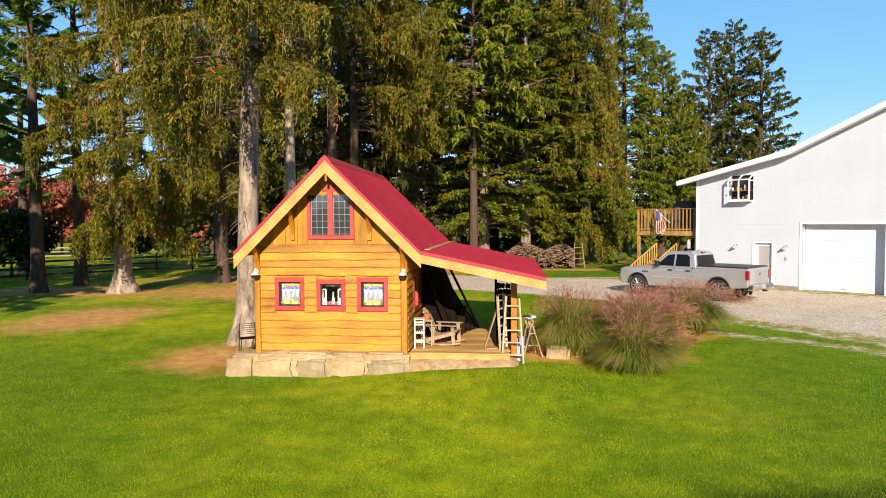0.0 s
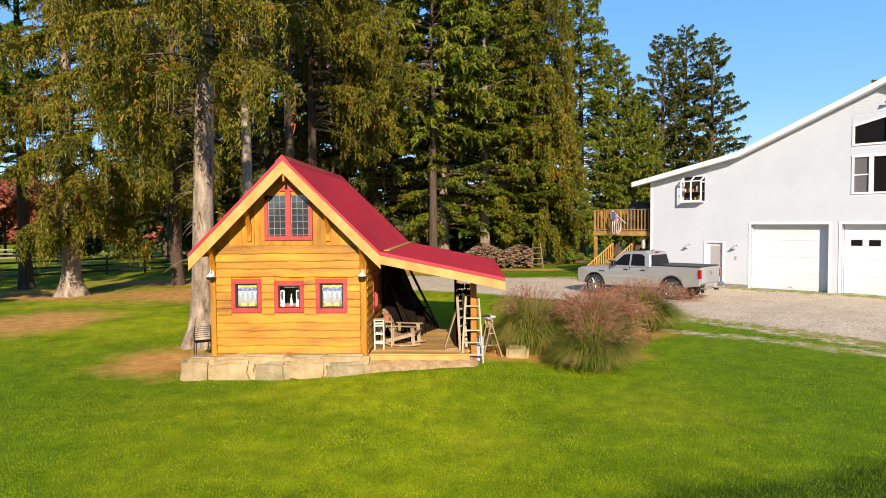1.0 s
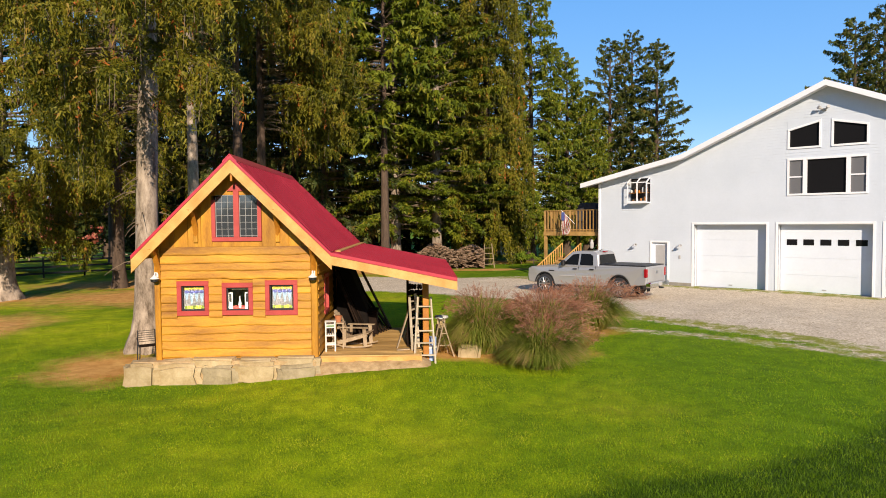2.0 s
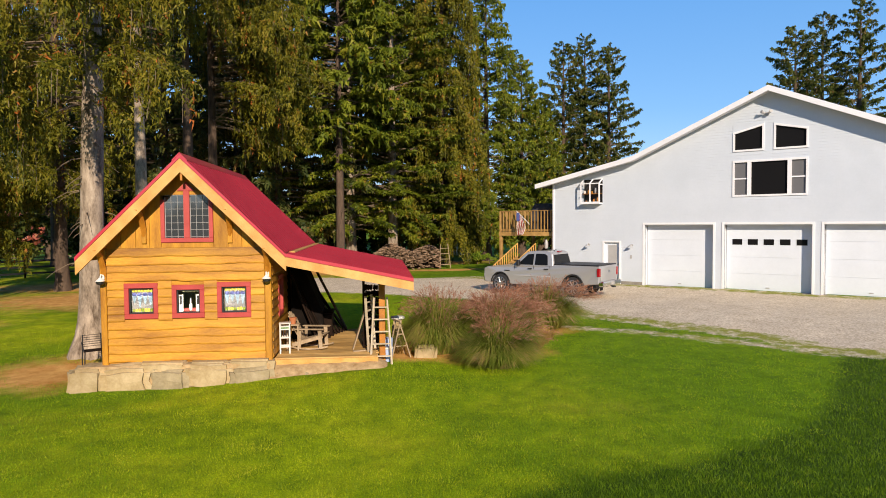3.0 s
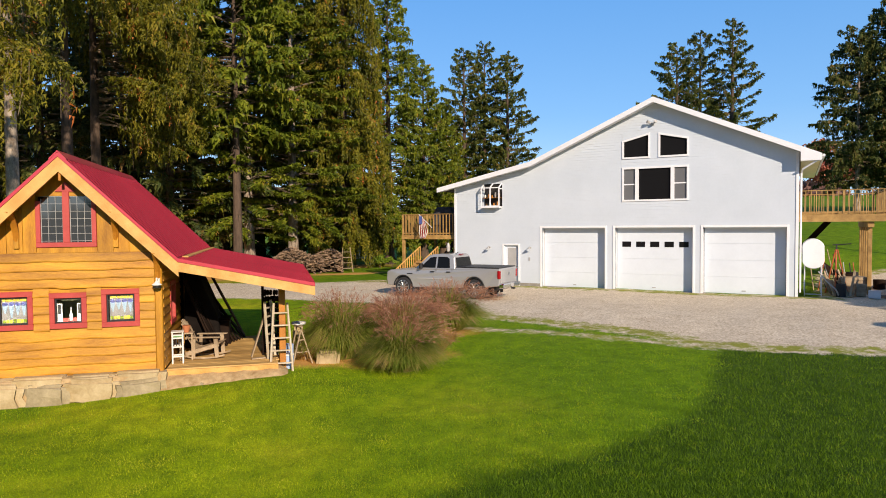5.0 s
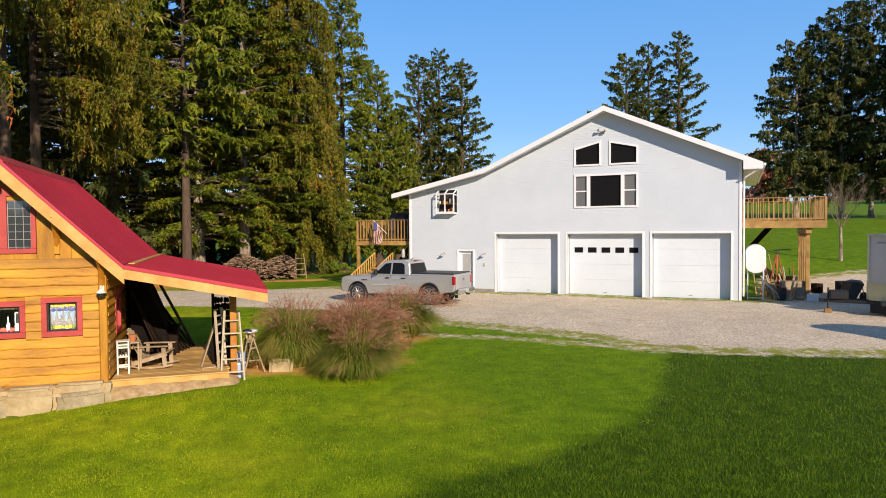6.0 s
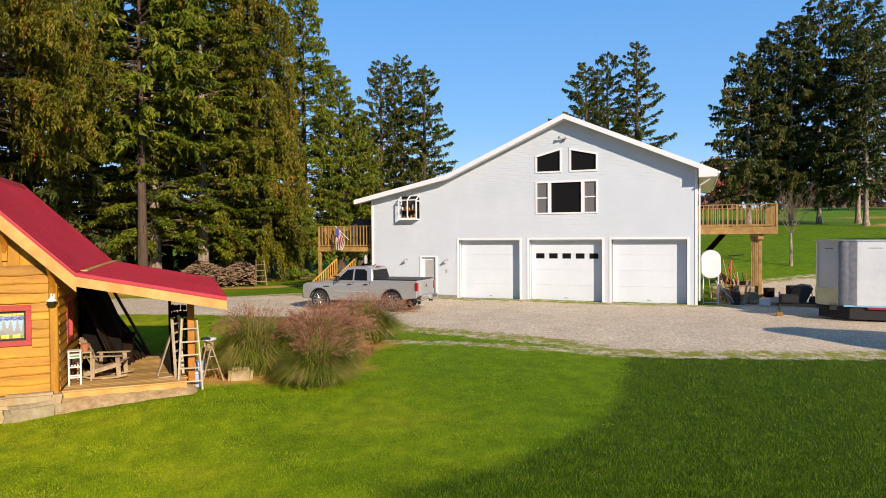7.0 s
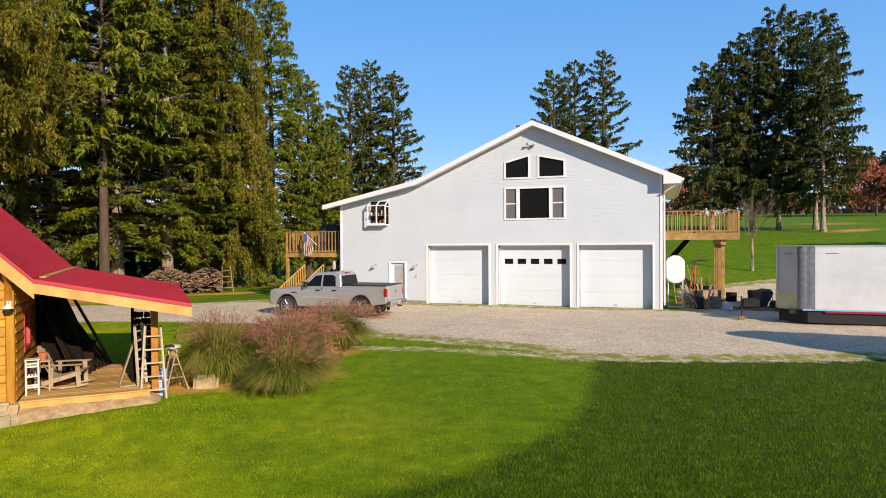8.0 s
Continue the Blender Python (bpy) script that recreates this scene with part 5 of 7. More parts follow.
    # porch frame
    for y in (0.55, 3.0, 5.8):
        part("porch_post", box(6.13, 6.28, y - 0.075, y + 0.075, 0.05, 2.09, 0.012), M["brace"], c, "square orange porch post")
    part("porch_beam", box(6.12, 6.29, -0.42, BACK - 0.1, 2.09, 2.22, 0.012), M["brace"], c)
    # red window and door in the side wall
    w = part("side_window_frame", box(W_C - 0.03, W_C + 0.055, 0.97, 1.73, 1.22, 1.32, 0.006), M["redpaint"], c, "red-framed side window")
    part("frame_rail", box(W_C - 0.03, W_C + 0.055, 0.97, 1.73, 2.13, 2.23, 0.006), M["redpaint"], w)
    for y in (0.97, 1.63):
        part("frame_stile", box(W_C - 0.03, W_C + 0.053, y, y + 0.1, 1.32, 2.13, 0.006), M["redpaint"], w)
    part("pane", box(W_C - 0.02, W_C - 0.01, 1.07, 1.63, 1.32, 2.13), M["windowglass"], w)
    d = part("plank_door", box(W_C - 0.06, W_C - 0.01, 2.62, 3.48, 0.42, 2.38, 0.006), M["shade_darkwood"], c, "dark plank door")
    part("door_handle", rod((W_C + 0.0, 2.72, 1.35), (W_C + 0.0, 2.72, 1.5), 0.014), M["black"], d)
    return c


build_cabin()

# ---- foundation stones, porch deck and what stands on it (cabin coordinates) ----
def cab(u, v, z, rx=0, ry=0, rz=0):
    return CAB @ pose(u, v, z, rx, ry, rz)


def build_foundation():
    f = thing("stone_foundation", CAB, "rough tan sandstone blocks under the cabin", "foundation", kind="structure")
    rnd = random.Random(5)
    k = 0
    part("mortar_bed", box(-0.5, 3.66, -0.27, 0.3, -0.35, 0.36, 0.03), M["tan_gravel"], f, "tan mortar behind the stones")
    lower = [(-0.66, 0.04, 0.46, "stone"), (0.02, 1.02, 0.46, "stone"), (1.02, 1.88, 0.40, "stone_grey"), (1.88, 2.82, 0.42, "stone"), (2.82, 3.70, 0.34, "stone_grey")]
    for a, b, h, m in lower:
        k += 1
        part("stone", rock_mesh((b - a) * 1.10, 0.5, h * 1.4, k, 0.12), M[m], f, "", pose((a + b) / 2, -0.14 + rnd.uniform(-0.03, 0.03), h / 2 - 0.20 + 0.02 * a, rnd.uniform(-4, 4), rnd.uniform(-3, 3), rnd.uniform(-4, 4)))
    for a, b, h, m in ((0.7, 1.9, 0.20, "stone"), (1.85, 2.75, 0.16, "stone"), (2.7, 3.72, 0.24, "stone")):
        k += 1
        part("stone", rock_mesh((b - a) * 1.06, 0.46, h * 1.5, k, 0.09), M[m], f, "", pose((a + b) / 2, -0.05, 0.37 - h / 2, rnd.uniform(-3, 3), 0, rnd.uniform(-3, 3)))
    for v in (0.7, 1.6, 2.6, 3.6, 4.6, 5.4):
        k += 1
        part("stone", rock_mesh(0.45, 1.0, 0.55, k, 0.08), M["stone"], f, "", pose(0.05, v, 0.15, 0, 0, rnd.uniform(-6, 6)))
    for x, y, s in ((-0.75, 0.25, 0.3), (-0.45, 0.55, 0.28), (-0.15, 0.6, 0.25)):
        k += 1
        part("stone", rock_mesh(s * 1.3, s, s * 0.9, k, 0.1), M["stone"], f, "", pose(x, y, 0.06, 5, 4, 20 * k))
    # low wall of small stones before the porch
    w = thing("porch_wall", CAB, "low bank of tan gravel and mortar under the porch", "wall", kind="structure")
    t = bmesh.new()
    n = 40
    rows = []
    for i in range(n + 1):
        x = 3.6 + (6.5 - 3.6) * i / n
        end = max(0.0, (x - 6.0) / 0.5) ** 2
        rows.append([t.verts.new((x, y + noise.noise((x * 3, y * 3, 0)) * 0.06, z - end * (z + 0.1) + noise.noise((x * 4, z * 9, 3)) * 0.035)) for y, z in ((0.75, 0.2), (0.55, 0.26), (0.06, 0.25), (-0.14, 0.15), (-0.34, 0.02), (-0.55, -0.14))])
    for a, b in zip(rows, rows[1:]):
        for j in range(5):
            t.faces.new((a[j], b[j], b[j + 1], a[j + 1]))
    part("bank", t, M["tan_gravel"], w, smooth=True)
    pebbles = [rock_mesh(0.14, 0.1, 0.08, 300 + i, 0.02) for i in range(4)]
    for i in range(16):
        x = rnd.uniform(3.7, 6.35)
        y = rnd.uniform(-0.40, -0.02)
        f = rnd.uniform(0.4, 0.9)
        part("pebble", pebbles[i % 4].copy(), M["stone" if i % 3 else "stone_grey"], w, "", pose(x, y, 0.20 + (y - 0.06) * 0.5, rnd.uniform(-20, 20), rnd.uniform(-20, 20), rnd.uniform(0, 180)) @ Matrix.Scale(f, 4))


def build_deck():
    d = thing("porch_deck", CAB, "weathered plank porch floor with a yellow edge beam", "deck")
    v, k = 0.10, 0
    while v < 4.0:
        part("plank", box(3.70, 6.08 + 0.04 * math.sin(k * 2.7), v, v + 0.135, 0.33, 0.368 + 0.003 * math.sin(k * 5.1), 0.005), M["deckwood"], d)
        v, k = v + 0.142, k + 1
    part("edge_beam", box(3.70, 6.10, 0.04, 0.095, 0.22, 0.345, 0.006), M["barge"], d, "yellow front beam")
    for u in (3.9, 5.0, 6.0):
        part("joist", box(u - 0.03, u + 0.03, 0.1, 4.0, 0.18, 0.328), M["shade_darkwood"], d)
    for u in (3.75, 4.9, 6.02):
        for vv in (0.5, 2.2, 3.9):
            part("footing", box(u - 0.1, u + 0.1, vv - 0.1, vv + 0.1, -0.15, 0.182, 0.02), M["stone_grey"], d)


def adirondack(m):
    c = thing("adirondack_chair", m, "weathered grey wooden rocking lawn chair", "chair")
    W = 0.27
    for s in (-1, 1):
        y = s * W
        rk = tube([(-0.52, y, 0.10), (-0.25, y, 0.035), (0.05, y, 0.02), (0.35, y, 0.045), (0.55, y, 0.10)], 0.022, 6)
        part("rocker", rk, M["oldwood"], c)
        part("front_leg", bar((0.36, y, 0.05), (0.33, y, 0.54), 0.035, 0.10), M["oldwood"], c)
        part("back_leg", bar((-0.22, y, 0.04), (-0.20, y, 0.54), 0.035, 0.08), M["oldwood"], c)
        part("side_rail", bar((0.40, y * 0.92, 0.36), (-0.42, y * 0.92, 0.12), 0.03, 0.10), M["oldwood"], c)
        part("armrest", box(-0.30, 0.46, y - 0.065 + s * 0.03, y + 0.065 + s * 0.03, 0.54, 0.565, 0.008), M["oldwood"], c)
    for i in range(7):
        f = i / 6
        x, z = 0.40 - 0.62 * f, 0.395 - 0.17 * f
        part("seat_slat", moved(box(-0.045, 0.045, -W, W, -0.01, 0.01, 0.003), pose(x, 0, z, 0, -15, 0)), M["oldwood"], c)
    for i in range(7):
        k = i - 3
        a = Vector((-0.20, k * 0.062, 0.21))
        top = 0.98 - 0.022 * k * k
        b = Vector((-0.20 - (top - 0.21) * 0.48, k * 0.088, top))
        part("back_slat", bar(a, b, 0.072 if abs(k) < 3 else 0.06, 0.018, 0.004, up=(1, 0, 0)), M["oldwood"], c)
    part("back_rail", box(-0.42, -0.38, -0.27, 0.27, 0.50, 0.56, 0.004), M["oldwood"], c)
    return c


def plant_stand(m):
    c = thing("plant_stand", m, "white painted wooden stand with slatted shelves", "stand")
    for x in (-0.12, 0.12):
        for y in (-0.12, 0.12):
            part("leg", bar((x, y, 0), (x, y, 0.78), 0.035), M["whitepaint"], c)
    for z in (0.18, 0.42, 0.64):
        for y in (-0.12, 0.12):
            part("rail", bar((-0.12, y, z), (0.12, y, z), 0.03, 0.035), M["whitepaint"], c)
        for x in (-0.12, 0.12):
            part("rail", bar((x, -0.12, z), (x, 0.12, z), 0.03, 0.035), M["whitepaint"], c)
    for i in range(4):
        x = -0.09 + i * 0.06
        part("slat", box(x - 0.012, x + 0.012, -0.135, -0.12, 0.46, 0.62), M["black"], c)
    part("tray", box(-0.14, 0.14, -0.14, 0.14, 0.66, 0.72, 0.01), M["whitepaint"], c)
    part("trim_strip", box(-0.1, 0.1, -0.146, -0.139, 0.665, 0.70), M["bushgreen"], c)
    part("tray_top", box(-0.15, 0.15, -0.15, 0.15, 0.78, 0.80, 0.006), M["whitepaint"], c)
    return c


def step_ladder(m, w0, w1, h, rungs, mat, label, lean=0.0):
    """A tapering ladder that stands in its own plane, x across and z up; lean: metres by which its head falls back."""
    c = thing("wooden_ladder", m, label, "ladder", "ladders")
    for s in (-1, 1):
        part("stile", bar((s * w0 / 2, 0, 0), (s * w1 / 2, lean, h), 0.035, 0.06, 0.005), M[mat], c)
    for i in range(rungs):
        f = (i + 0.75) / (rungs + 0.55)
        w = w0 + (w1 - w0) * f
        part("rung", bar((-w / 2, lean * f, h * f), (w / 2, lean * f, h * f), 0.06, 0.03, 0.004), M[mat], c)
    return c


def build_porch_things():
    adirondack(cab(4.42, 1.25, 0.37, 0, 0, -12) @ Matrix.Scale(0.94, 4))
    plant_stand(cab(3.87, 0.72, 0.37, 0, 0, 6) @ Matrix.Scale(0.92, 4))
    b = thing("flower_pot", cab(4.02, 1.05, 1.02), "terracotta pot with dried flowers", "pot")
    part("pot_body", lathe([(0.06, 0), (0.09, 0.14), (0.095, 0.16), (0.08, 0.16)], 14), M["terracotta"], b)
    st = thing("side_table", cab(4.02, 1.05, 0.37), "low wooden table holding a pot", "table")
    part("tabletop", box(-0.16, 0.16, -0.14, 0.14, 0.62, 0.65, 0.006), M["oldwood"], st)
    for x in (-0.13, 0.13):
        for y in (-0.11, 0.11):
            part("leg", bar((x, y, 0), (x, y, 0.62), 0.035), M["oldwood"], st)
    step_ladder(cab(6.17, 0.24, 0.10), 0.50, 0.30, 1.60, 5, "ladderwood", "pale wooden orchard ladder leaning on the porch post", 0.20)
    step_ladder(cab(5.95, 0.78, 0.37, 0, 0, 70), 0.45, 0.40, 1.35, 6, "ladderwood", "second pale wooden ladder standing by the post", 0.08)
    p = thing("leaning_plank", cab(5.48, 0.9, 0.37), "bare plank leaning on a dark rack", "plank")
    part("plank_body", bar((0, 0, 0.0), (0.34, 0.1, 1.05), 0.09, 0.03), M["oldwood"], p)
    o = thing("loose_board", cab(5.65, 0.65, 0.37, 0, 0, 12), "short bare board lying on the porch floor", "board")
    part("board_body", box(-0.16, 0.16, -0.05, 0.05, 0.002, 0.03, 0.004), M["oldwood"], o)
    # dark rack with firewood beside the post
    r = thing("firewood_rack", cab(5.95, 1.45, 0.37), "tall dark rack stacked with firewood", "rack")
    for x in (-0.2, 0.2):
        for y in (-0.35, 0.35):
            part("upright", bar((x, y, 0), (x, y, 1.68), 0.05), M["shade_darkwood"], r)
    rnd = random.Random(8)
    for i in range(10):
        for j in range(5):
            x, z = -0.14 + 0.07 * j + rnd.uniform(-0.01, 0.01), 0.08 + i * 0.155
            part("log", rod((x, -0.34 + rnd.uniform(-0.05, 0.05), z), (x, 0.34 + rnd.uniform(-0.05, 0.05), z + rnd.uniform(-0.01, 0.01)), rnd.uniform(0.032, 0.05), seg=7), M["shade_darkwood"], r)
    # trestle, bucket and pot to the right of the post
    t = thing("trestle", cab(6.62, 0.95, 0.06, 0, 0, 15), "rough wooden trestle of thin poles", "trestle")
    for a, b in (((-0.2, 0, 0), (0.05, 0, 1.0)), ((0.32, 0, 0), (0.0, 0, 1.0)), ((-0.15, 0.45, 0), (0.05, 0.4, 0.95)), ((0.3, 0.45, 0), (0.0, 0.4, 0.95))):
        part("leg", rod(a, b, 0.02, 0.016), M["oldwood"], t)
    for z in (0.35, 0.65):
        part("brace", rod((-0.15 + z * 0.2, 0, z), (0.28 - z * 0.28, 0, z), 0.014), M["oldwood"], t)
    part("top_pole", rod((0.02, -0.1, 0.97), (0.02, 0.5, 0.95), 0.025), M["oldwood"], t)
    b = thing("bucket", cab(6.32, 0.62, 0.06), "pale blue plastic bucket behind the ladder", "bucket")
    part("bucket_body", lathe([(0.11, 0.0), (0.14, 0.36), (0.15, 0.37), (0.13, 0.37)], 16), M["bluebucket"], b)
    part("bucket_lid", lathe([(0.15, 0.372), (0.15, 0.4), (0.10, 0.41)], 16), M["whitepaint"], b)
    b2 = thing("bucket", cab(6.33, 0.95, 0.06), "tall pale blue bucket behind the ladder", "bucket")
    part("bucket_body", lathe([(0.11, 0.0), (0.14, 0.55), (0.15, 0.56), (0.13, 0.57)], 16), M["bluebucket"], b2)
    s = thing("stump_post", cab(6.62, 1.9, 0.0), "short tan stump with a white bowl on it", "stump")
    part("stump_body", rock_mesh(0.3, 0.3, 1.05, 71, 0.06), M["stone"], s, "", pose(0, 0, 0.4))
    part("bowl", lathe([(0.10, 0), (0.19, 0.05), (0.18, 0.1), (0.05, 0.11)], 14), M["whitepaint"], s, "white bowl", pose(0, 0, 0.92))
    f = thing("flat_stone", cab(6.62, 0.16, 0.03), "flat pale stone lying on the grass", "stone")
    part("stone_body", rock_mesh(0.34, 0.22, 0.08, 77, 0.08), M["whitepaint"], f, "", pose(0, 0, 0.02))
    bl = thing("block_stone", pose(2.83, 15.95, 0.0, 0, 0, -8), "squared tan stone block beside tall grass", "stone")
    part("stone_body", rock_mesh(0.56, 0.40, 0.46, 91, 0.09), M["stone"], bl, "", pose(0, 0, 0.18))
    # things along the side wall, their colours blackened for the porch roof's shade
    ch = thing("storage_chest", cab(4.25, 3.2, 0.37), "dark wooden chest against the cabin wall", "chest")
    part("chest_body", box(-0.35, 0.6, -0.35, 0.35, 0.02, 0.62, 0.02), M["shade_darkwood"], ch)
    part("chest_lid", box(-0.38, 0.63, -0.38, 0.38, 0.62, 0.68, 0.02), M["shade_darkwood"], ch)
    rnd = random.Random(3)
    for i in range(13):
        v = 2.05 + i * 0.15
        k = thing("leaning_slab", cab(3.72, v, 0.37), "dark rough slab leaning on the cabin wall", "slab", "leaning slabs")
        part("slab_body", bar((0.85 + 0.05 * i + rnd.uniform(-0.05, 0.05), 0, 0.0), (0.12, rnd.uniform(-0.05, 0.05), 1.85 + rnd.uniform(-0.15, 0.25)), 0.15, 0.045, 0.01, up=(1, 0, 0)), M["shade_darkwood"], k)
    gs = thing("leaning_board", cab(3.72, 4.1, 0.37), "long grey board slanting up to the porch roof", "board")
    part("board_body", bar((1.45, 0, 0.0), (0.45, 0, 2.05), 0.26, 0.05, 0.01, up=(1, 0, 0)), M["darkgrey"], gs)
    cp = thing("covered_pile", cab(3.72, 2.5, 0.37), "bulky tarpaulin pile by the wall, blackened for porch shade", "pile")
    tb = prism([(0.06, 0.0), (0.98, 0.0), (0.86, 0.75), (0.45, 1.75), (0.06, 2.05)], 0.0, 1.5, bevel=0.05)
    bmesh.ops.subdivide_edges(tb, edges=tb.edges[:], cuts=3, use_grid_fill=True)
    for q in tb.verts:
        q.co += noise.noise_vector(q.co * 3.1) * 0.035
    part("tarpaulin", tb, M["shade_tarp"], cp, smooth=True)
    # a wire basket by the trunk
    w = thing("garden_chair", pose(-5.25, 17.2, 0.0, 0, 0, 25), "dark wrought iron garden seat by the tree", "chair")
    for s in (-1, 1):
        part("leg", rod((s * 0.22, -0.18, 0), (s * 0.2, -0.16, 0.42), 0.014), M["black"], w)
        part("leg", rod((s * 0.22, 0.2, 0), (s * 0.2, 0.18, 0.8), 0.014), M["black"], w)
        part("arm", tube([(s * 0.22, 0.18, 0.6), (s * 0.25, 0.0, 0.63), (s * 0.22, -0.17, 0.42)], 0.014, 6), M["black"], w)
    for i in range(6):
        part("seat_slat", bar((-0.22, -0.16 + i * 0.065, 0.42), (0.22, -0.16 + i * 0.065, 0.42), 0.04, 0.015), M["shade_darkwood"], w)
        part("back_slat", bar((-0.2, 0.19, 0.5 + i * 0.055), (0.2, 0.19, 0.5 + i * 0.055), 0.02, 0.012), M["black"], w)


build_foundation()
build_deck()
build_porch_things()

# ---- trees ----
def crown_tris(h, r, start, rng, n, droop, hang, tl, tw, density=1.0, shape=0.75, dense_to=99.0, sector=None, flat=False, inner=0.28, rise0=0.08, fan=0.25):
    """A conifer's crown as triangles: boughs with side twigs, each twig a strand that runs out and then hangs, set with short
    needle tufts. Also gives a tint for each tuft, alike along its strand, and the bare sticks as quads."""
    z = start + (h * 0.985 - start) * (np.arange(n) + rng.random(n)) / n
    t = (z - start) / (h - start)
    az = np.arange(n) * 2.39996 + rng.normal(0, 0.35, n)
    if sector:
        low = z < sector[2]
        az = np.where(low, np.radians(sector[0] + (sector[1] - sector[0]) * rng.random(n)), az)
    L = r * np.power(1 - t, shape) * (0.62 + 0.55 * rng.random(n)) * np.minimum(1, 0.55 + 3.2 * t) + 0.25
    rise = rng.normal(rise0, 0.16, n) + 0.45 * t
    own = rng.random(n)
    high = z > dense_to
    per = np.maximum(3, L * 7 * density * np.where(high, 0.14, 1.0)).astype(int)
    b = np.repeat(np.arange(n), per)
    m = len(b)
    s = inner * (1 - t[b]) + (1 - inner * (1 - t[b])) * np.sqrt(rng.random(m))
    Lb, azb = L[b], az[b]
    drop = (rise[b] * s - droop * s * s + 0.10 * np.power(s, 4)) * Lb
    p = np.stack([np.sin(azb) * Lb * s, np.cos(azb) * Lb * s, z[b] + drop], 1)
    sgn = np.where(rng.random(m) < 0.5, -1.0, 1.0)
    tlen = (0.12 + fan * Lb * (1.08 - s)) * (0.35 + 0.85 * rng.random(m))
    ta = azb + sgn * (0.35 + 0.75 * rng.random(m))
    tdir = np.stack([np.sin(ta), np.cos(ta), (-0.05 if flat else -0.2) - 0.3 * rng.random(m)], 1)
    hg = hang * (0.10 + 1.6 * rng.random(m) ** 2.6) * (0.45 + 0.9 * own[b])
    tint = 0.72 * rng.random(m) + 0.28 * own[b]
    tint = np.where(rng.random(m) < 0.03, 1.25, tint)
    big = np.where(high[b], 2.7, 1.0)
    cnt = np.clip((tlen + hg) / (tl * 0.42 * big), 3, 18).astype(int)
    q = np.repeat(np.arange(m), cnt)
    k = len(q)
    d = rng.random(k) * (tlen + hg)[q]
    out, down = np.minimum(d, tlen[q]), np.maximum(d - tlen[q], 0)
    o = p[q] + tdir[q] * out[:, None] + rng.normal(0, 0.035, (k, 3)) * big[q][:, None]
    o[:, 2] -= down
    way = np.where((d < tlen[q])[:, None], tdir[q], np.array([0.0, 0.0, -1.0]))
    way = way + rng.normal(0, 0.5, (k, 3)) * np.array([1, 1, 0.45 if flat else 1.0])
    way /= np.linalg.norm(way, axis=1)[:, None] + 1e-9
    ln = tl * (0.55 + 0.9 * rng.random(k)) * big[q]
    wd = tw * (0.6 + 0.8 * rng.random(k)) * big[q]
    sd = np.cross(way, rng.normal(0, 1, (k, 3)) + (np.array([0, 0, 1.6]) if flat else 0))
    sd /= np.linalg.norm(sd, axis=1)[:, None] + 1e-9
    o = o - way * (ln * 0.3)[:, None]
    tris = np.stack([o - sd * (wd / 2)[:, None], o + sd * (wd / 2)[:, None], o + way * ln[:, None]], 1)
    # sticks: the boughs in four pieces, some bare side twigs and dead hanging ends
    segs = []
    sb = np.linspace(0, 0.92, 5)
    for i in range(4):
        pa = []
        for sv in (sb[i], sb[i + 1]):
            dz = (rise * sv - droop * sv * sv + 0.10 * sv ** 4) * L
            pa.append(np.stack([np.sin(az) * L * sv, np.cos(az) * L * sv, z + dz], 1))
        wa, wb = 0.012 + 0.011 * L * (1 - sb[i]), 0.008 + 0.011 * L * (1 - sb[i + 1])
        sdv = np.stack([np.cos(az), -np.sin(az), 0 * az], 1)
        up = np.tile([0, 0, 1.0], (n, 1))
        for v in (sdv, up):
            segs.append(np.stack([pa[0] - v * wa[:, None], pa[0] + v * wa[:, None], pa[1] + v * wb[:, None], pa[1] - v * wb[:, None]], 1))
    e = np.flatnonzero((rng.random(m) < 0.16) & ~high[b])
    side = np.cross(tdir[e], rng.normal(0, 1, (len(e), 3)))
    side /= np.linalg.norm(side, axis=1)[:, None] + 1e-9
    tip = p[e] + tdir[e] * (tlen[e] * (1.0 + 0.5 * rng.random(len(e))))[:, None]
    segs.append(np.stack([p[e] - side * 0.012, p[e] + side * 0.012, tip + side * 0.005, tip - side * 0.005], 1))
    g = e[::3]
    foot = p[g] + tdir[g] * tlen[g][:, None]
    low = foot - np.array([0, 0, 1.0]) * (hg[g] * 1.1)[:, None] + rng.normal(0, 0.06, (len(g), 3))
    side = np.array([0.8, 0.6, 0.0])
    segs.append(np.stack([foot - side * 0.009, foot + side * 0.009, low + side * 0.005, low - side * 0.005], 1))
    return tris, tint[q], np.concatenate(segs)


def trunk_mesh(h, r, flare, seed, lean=0.0, bend=0.0, seg=14, levels=26):
    """A tapering trunk with root flare and a slight bend."""
    t = bmesh.new()
    rings = []
    for i in range(levels + 1):
        f = (i / levels) ** 1.5
        z = h * f - 0.25 * (i == 0)
        rad = r * (1 - 0.93 * f ** 0.9) + r * flare * math.exp(-max(z, 0) / (0.75 * r + 0.15))
        cx = lean * z + bend * math.sin(f * 5 + seed)
        cy = bend * math.cos(f * 4 + seed * 2)
        ring = []
        for k in range(seg):
            a = 2 * math.pi * k / seg
            w = 1 + 0.10 * noise.noise((math.cos(a) * 1.5 + seed, math.sin(a) * 1.5, z * 0.35)) + 0.22 * flare * math.exp(-max(z, 0) / 0.6) * math.sin(a * 5 + seed)
            ring.append(t.verts.new((cx + rad * w * math.cos(a), cy + rad * w * math.sin(a), z)))
        rings.append(ring)
    for a, b in zip(rings, rings[1:]):
        for k in range(seg):
            t.faces.new((a[k], a[(k + 1) % seg], b[(k + 1) % seg], b[k]))
    t.faces.new(rings[-1])
    return t


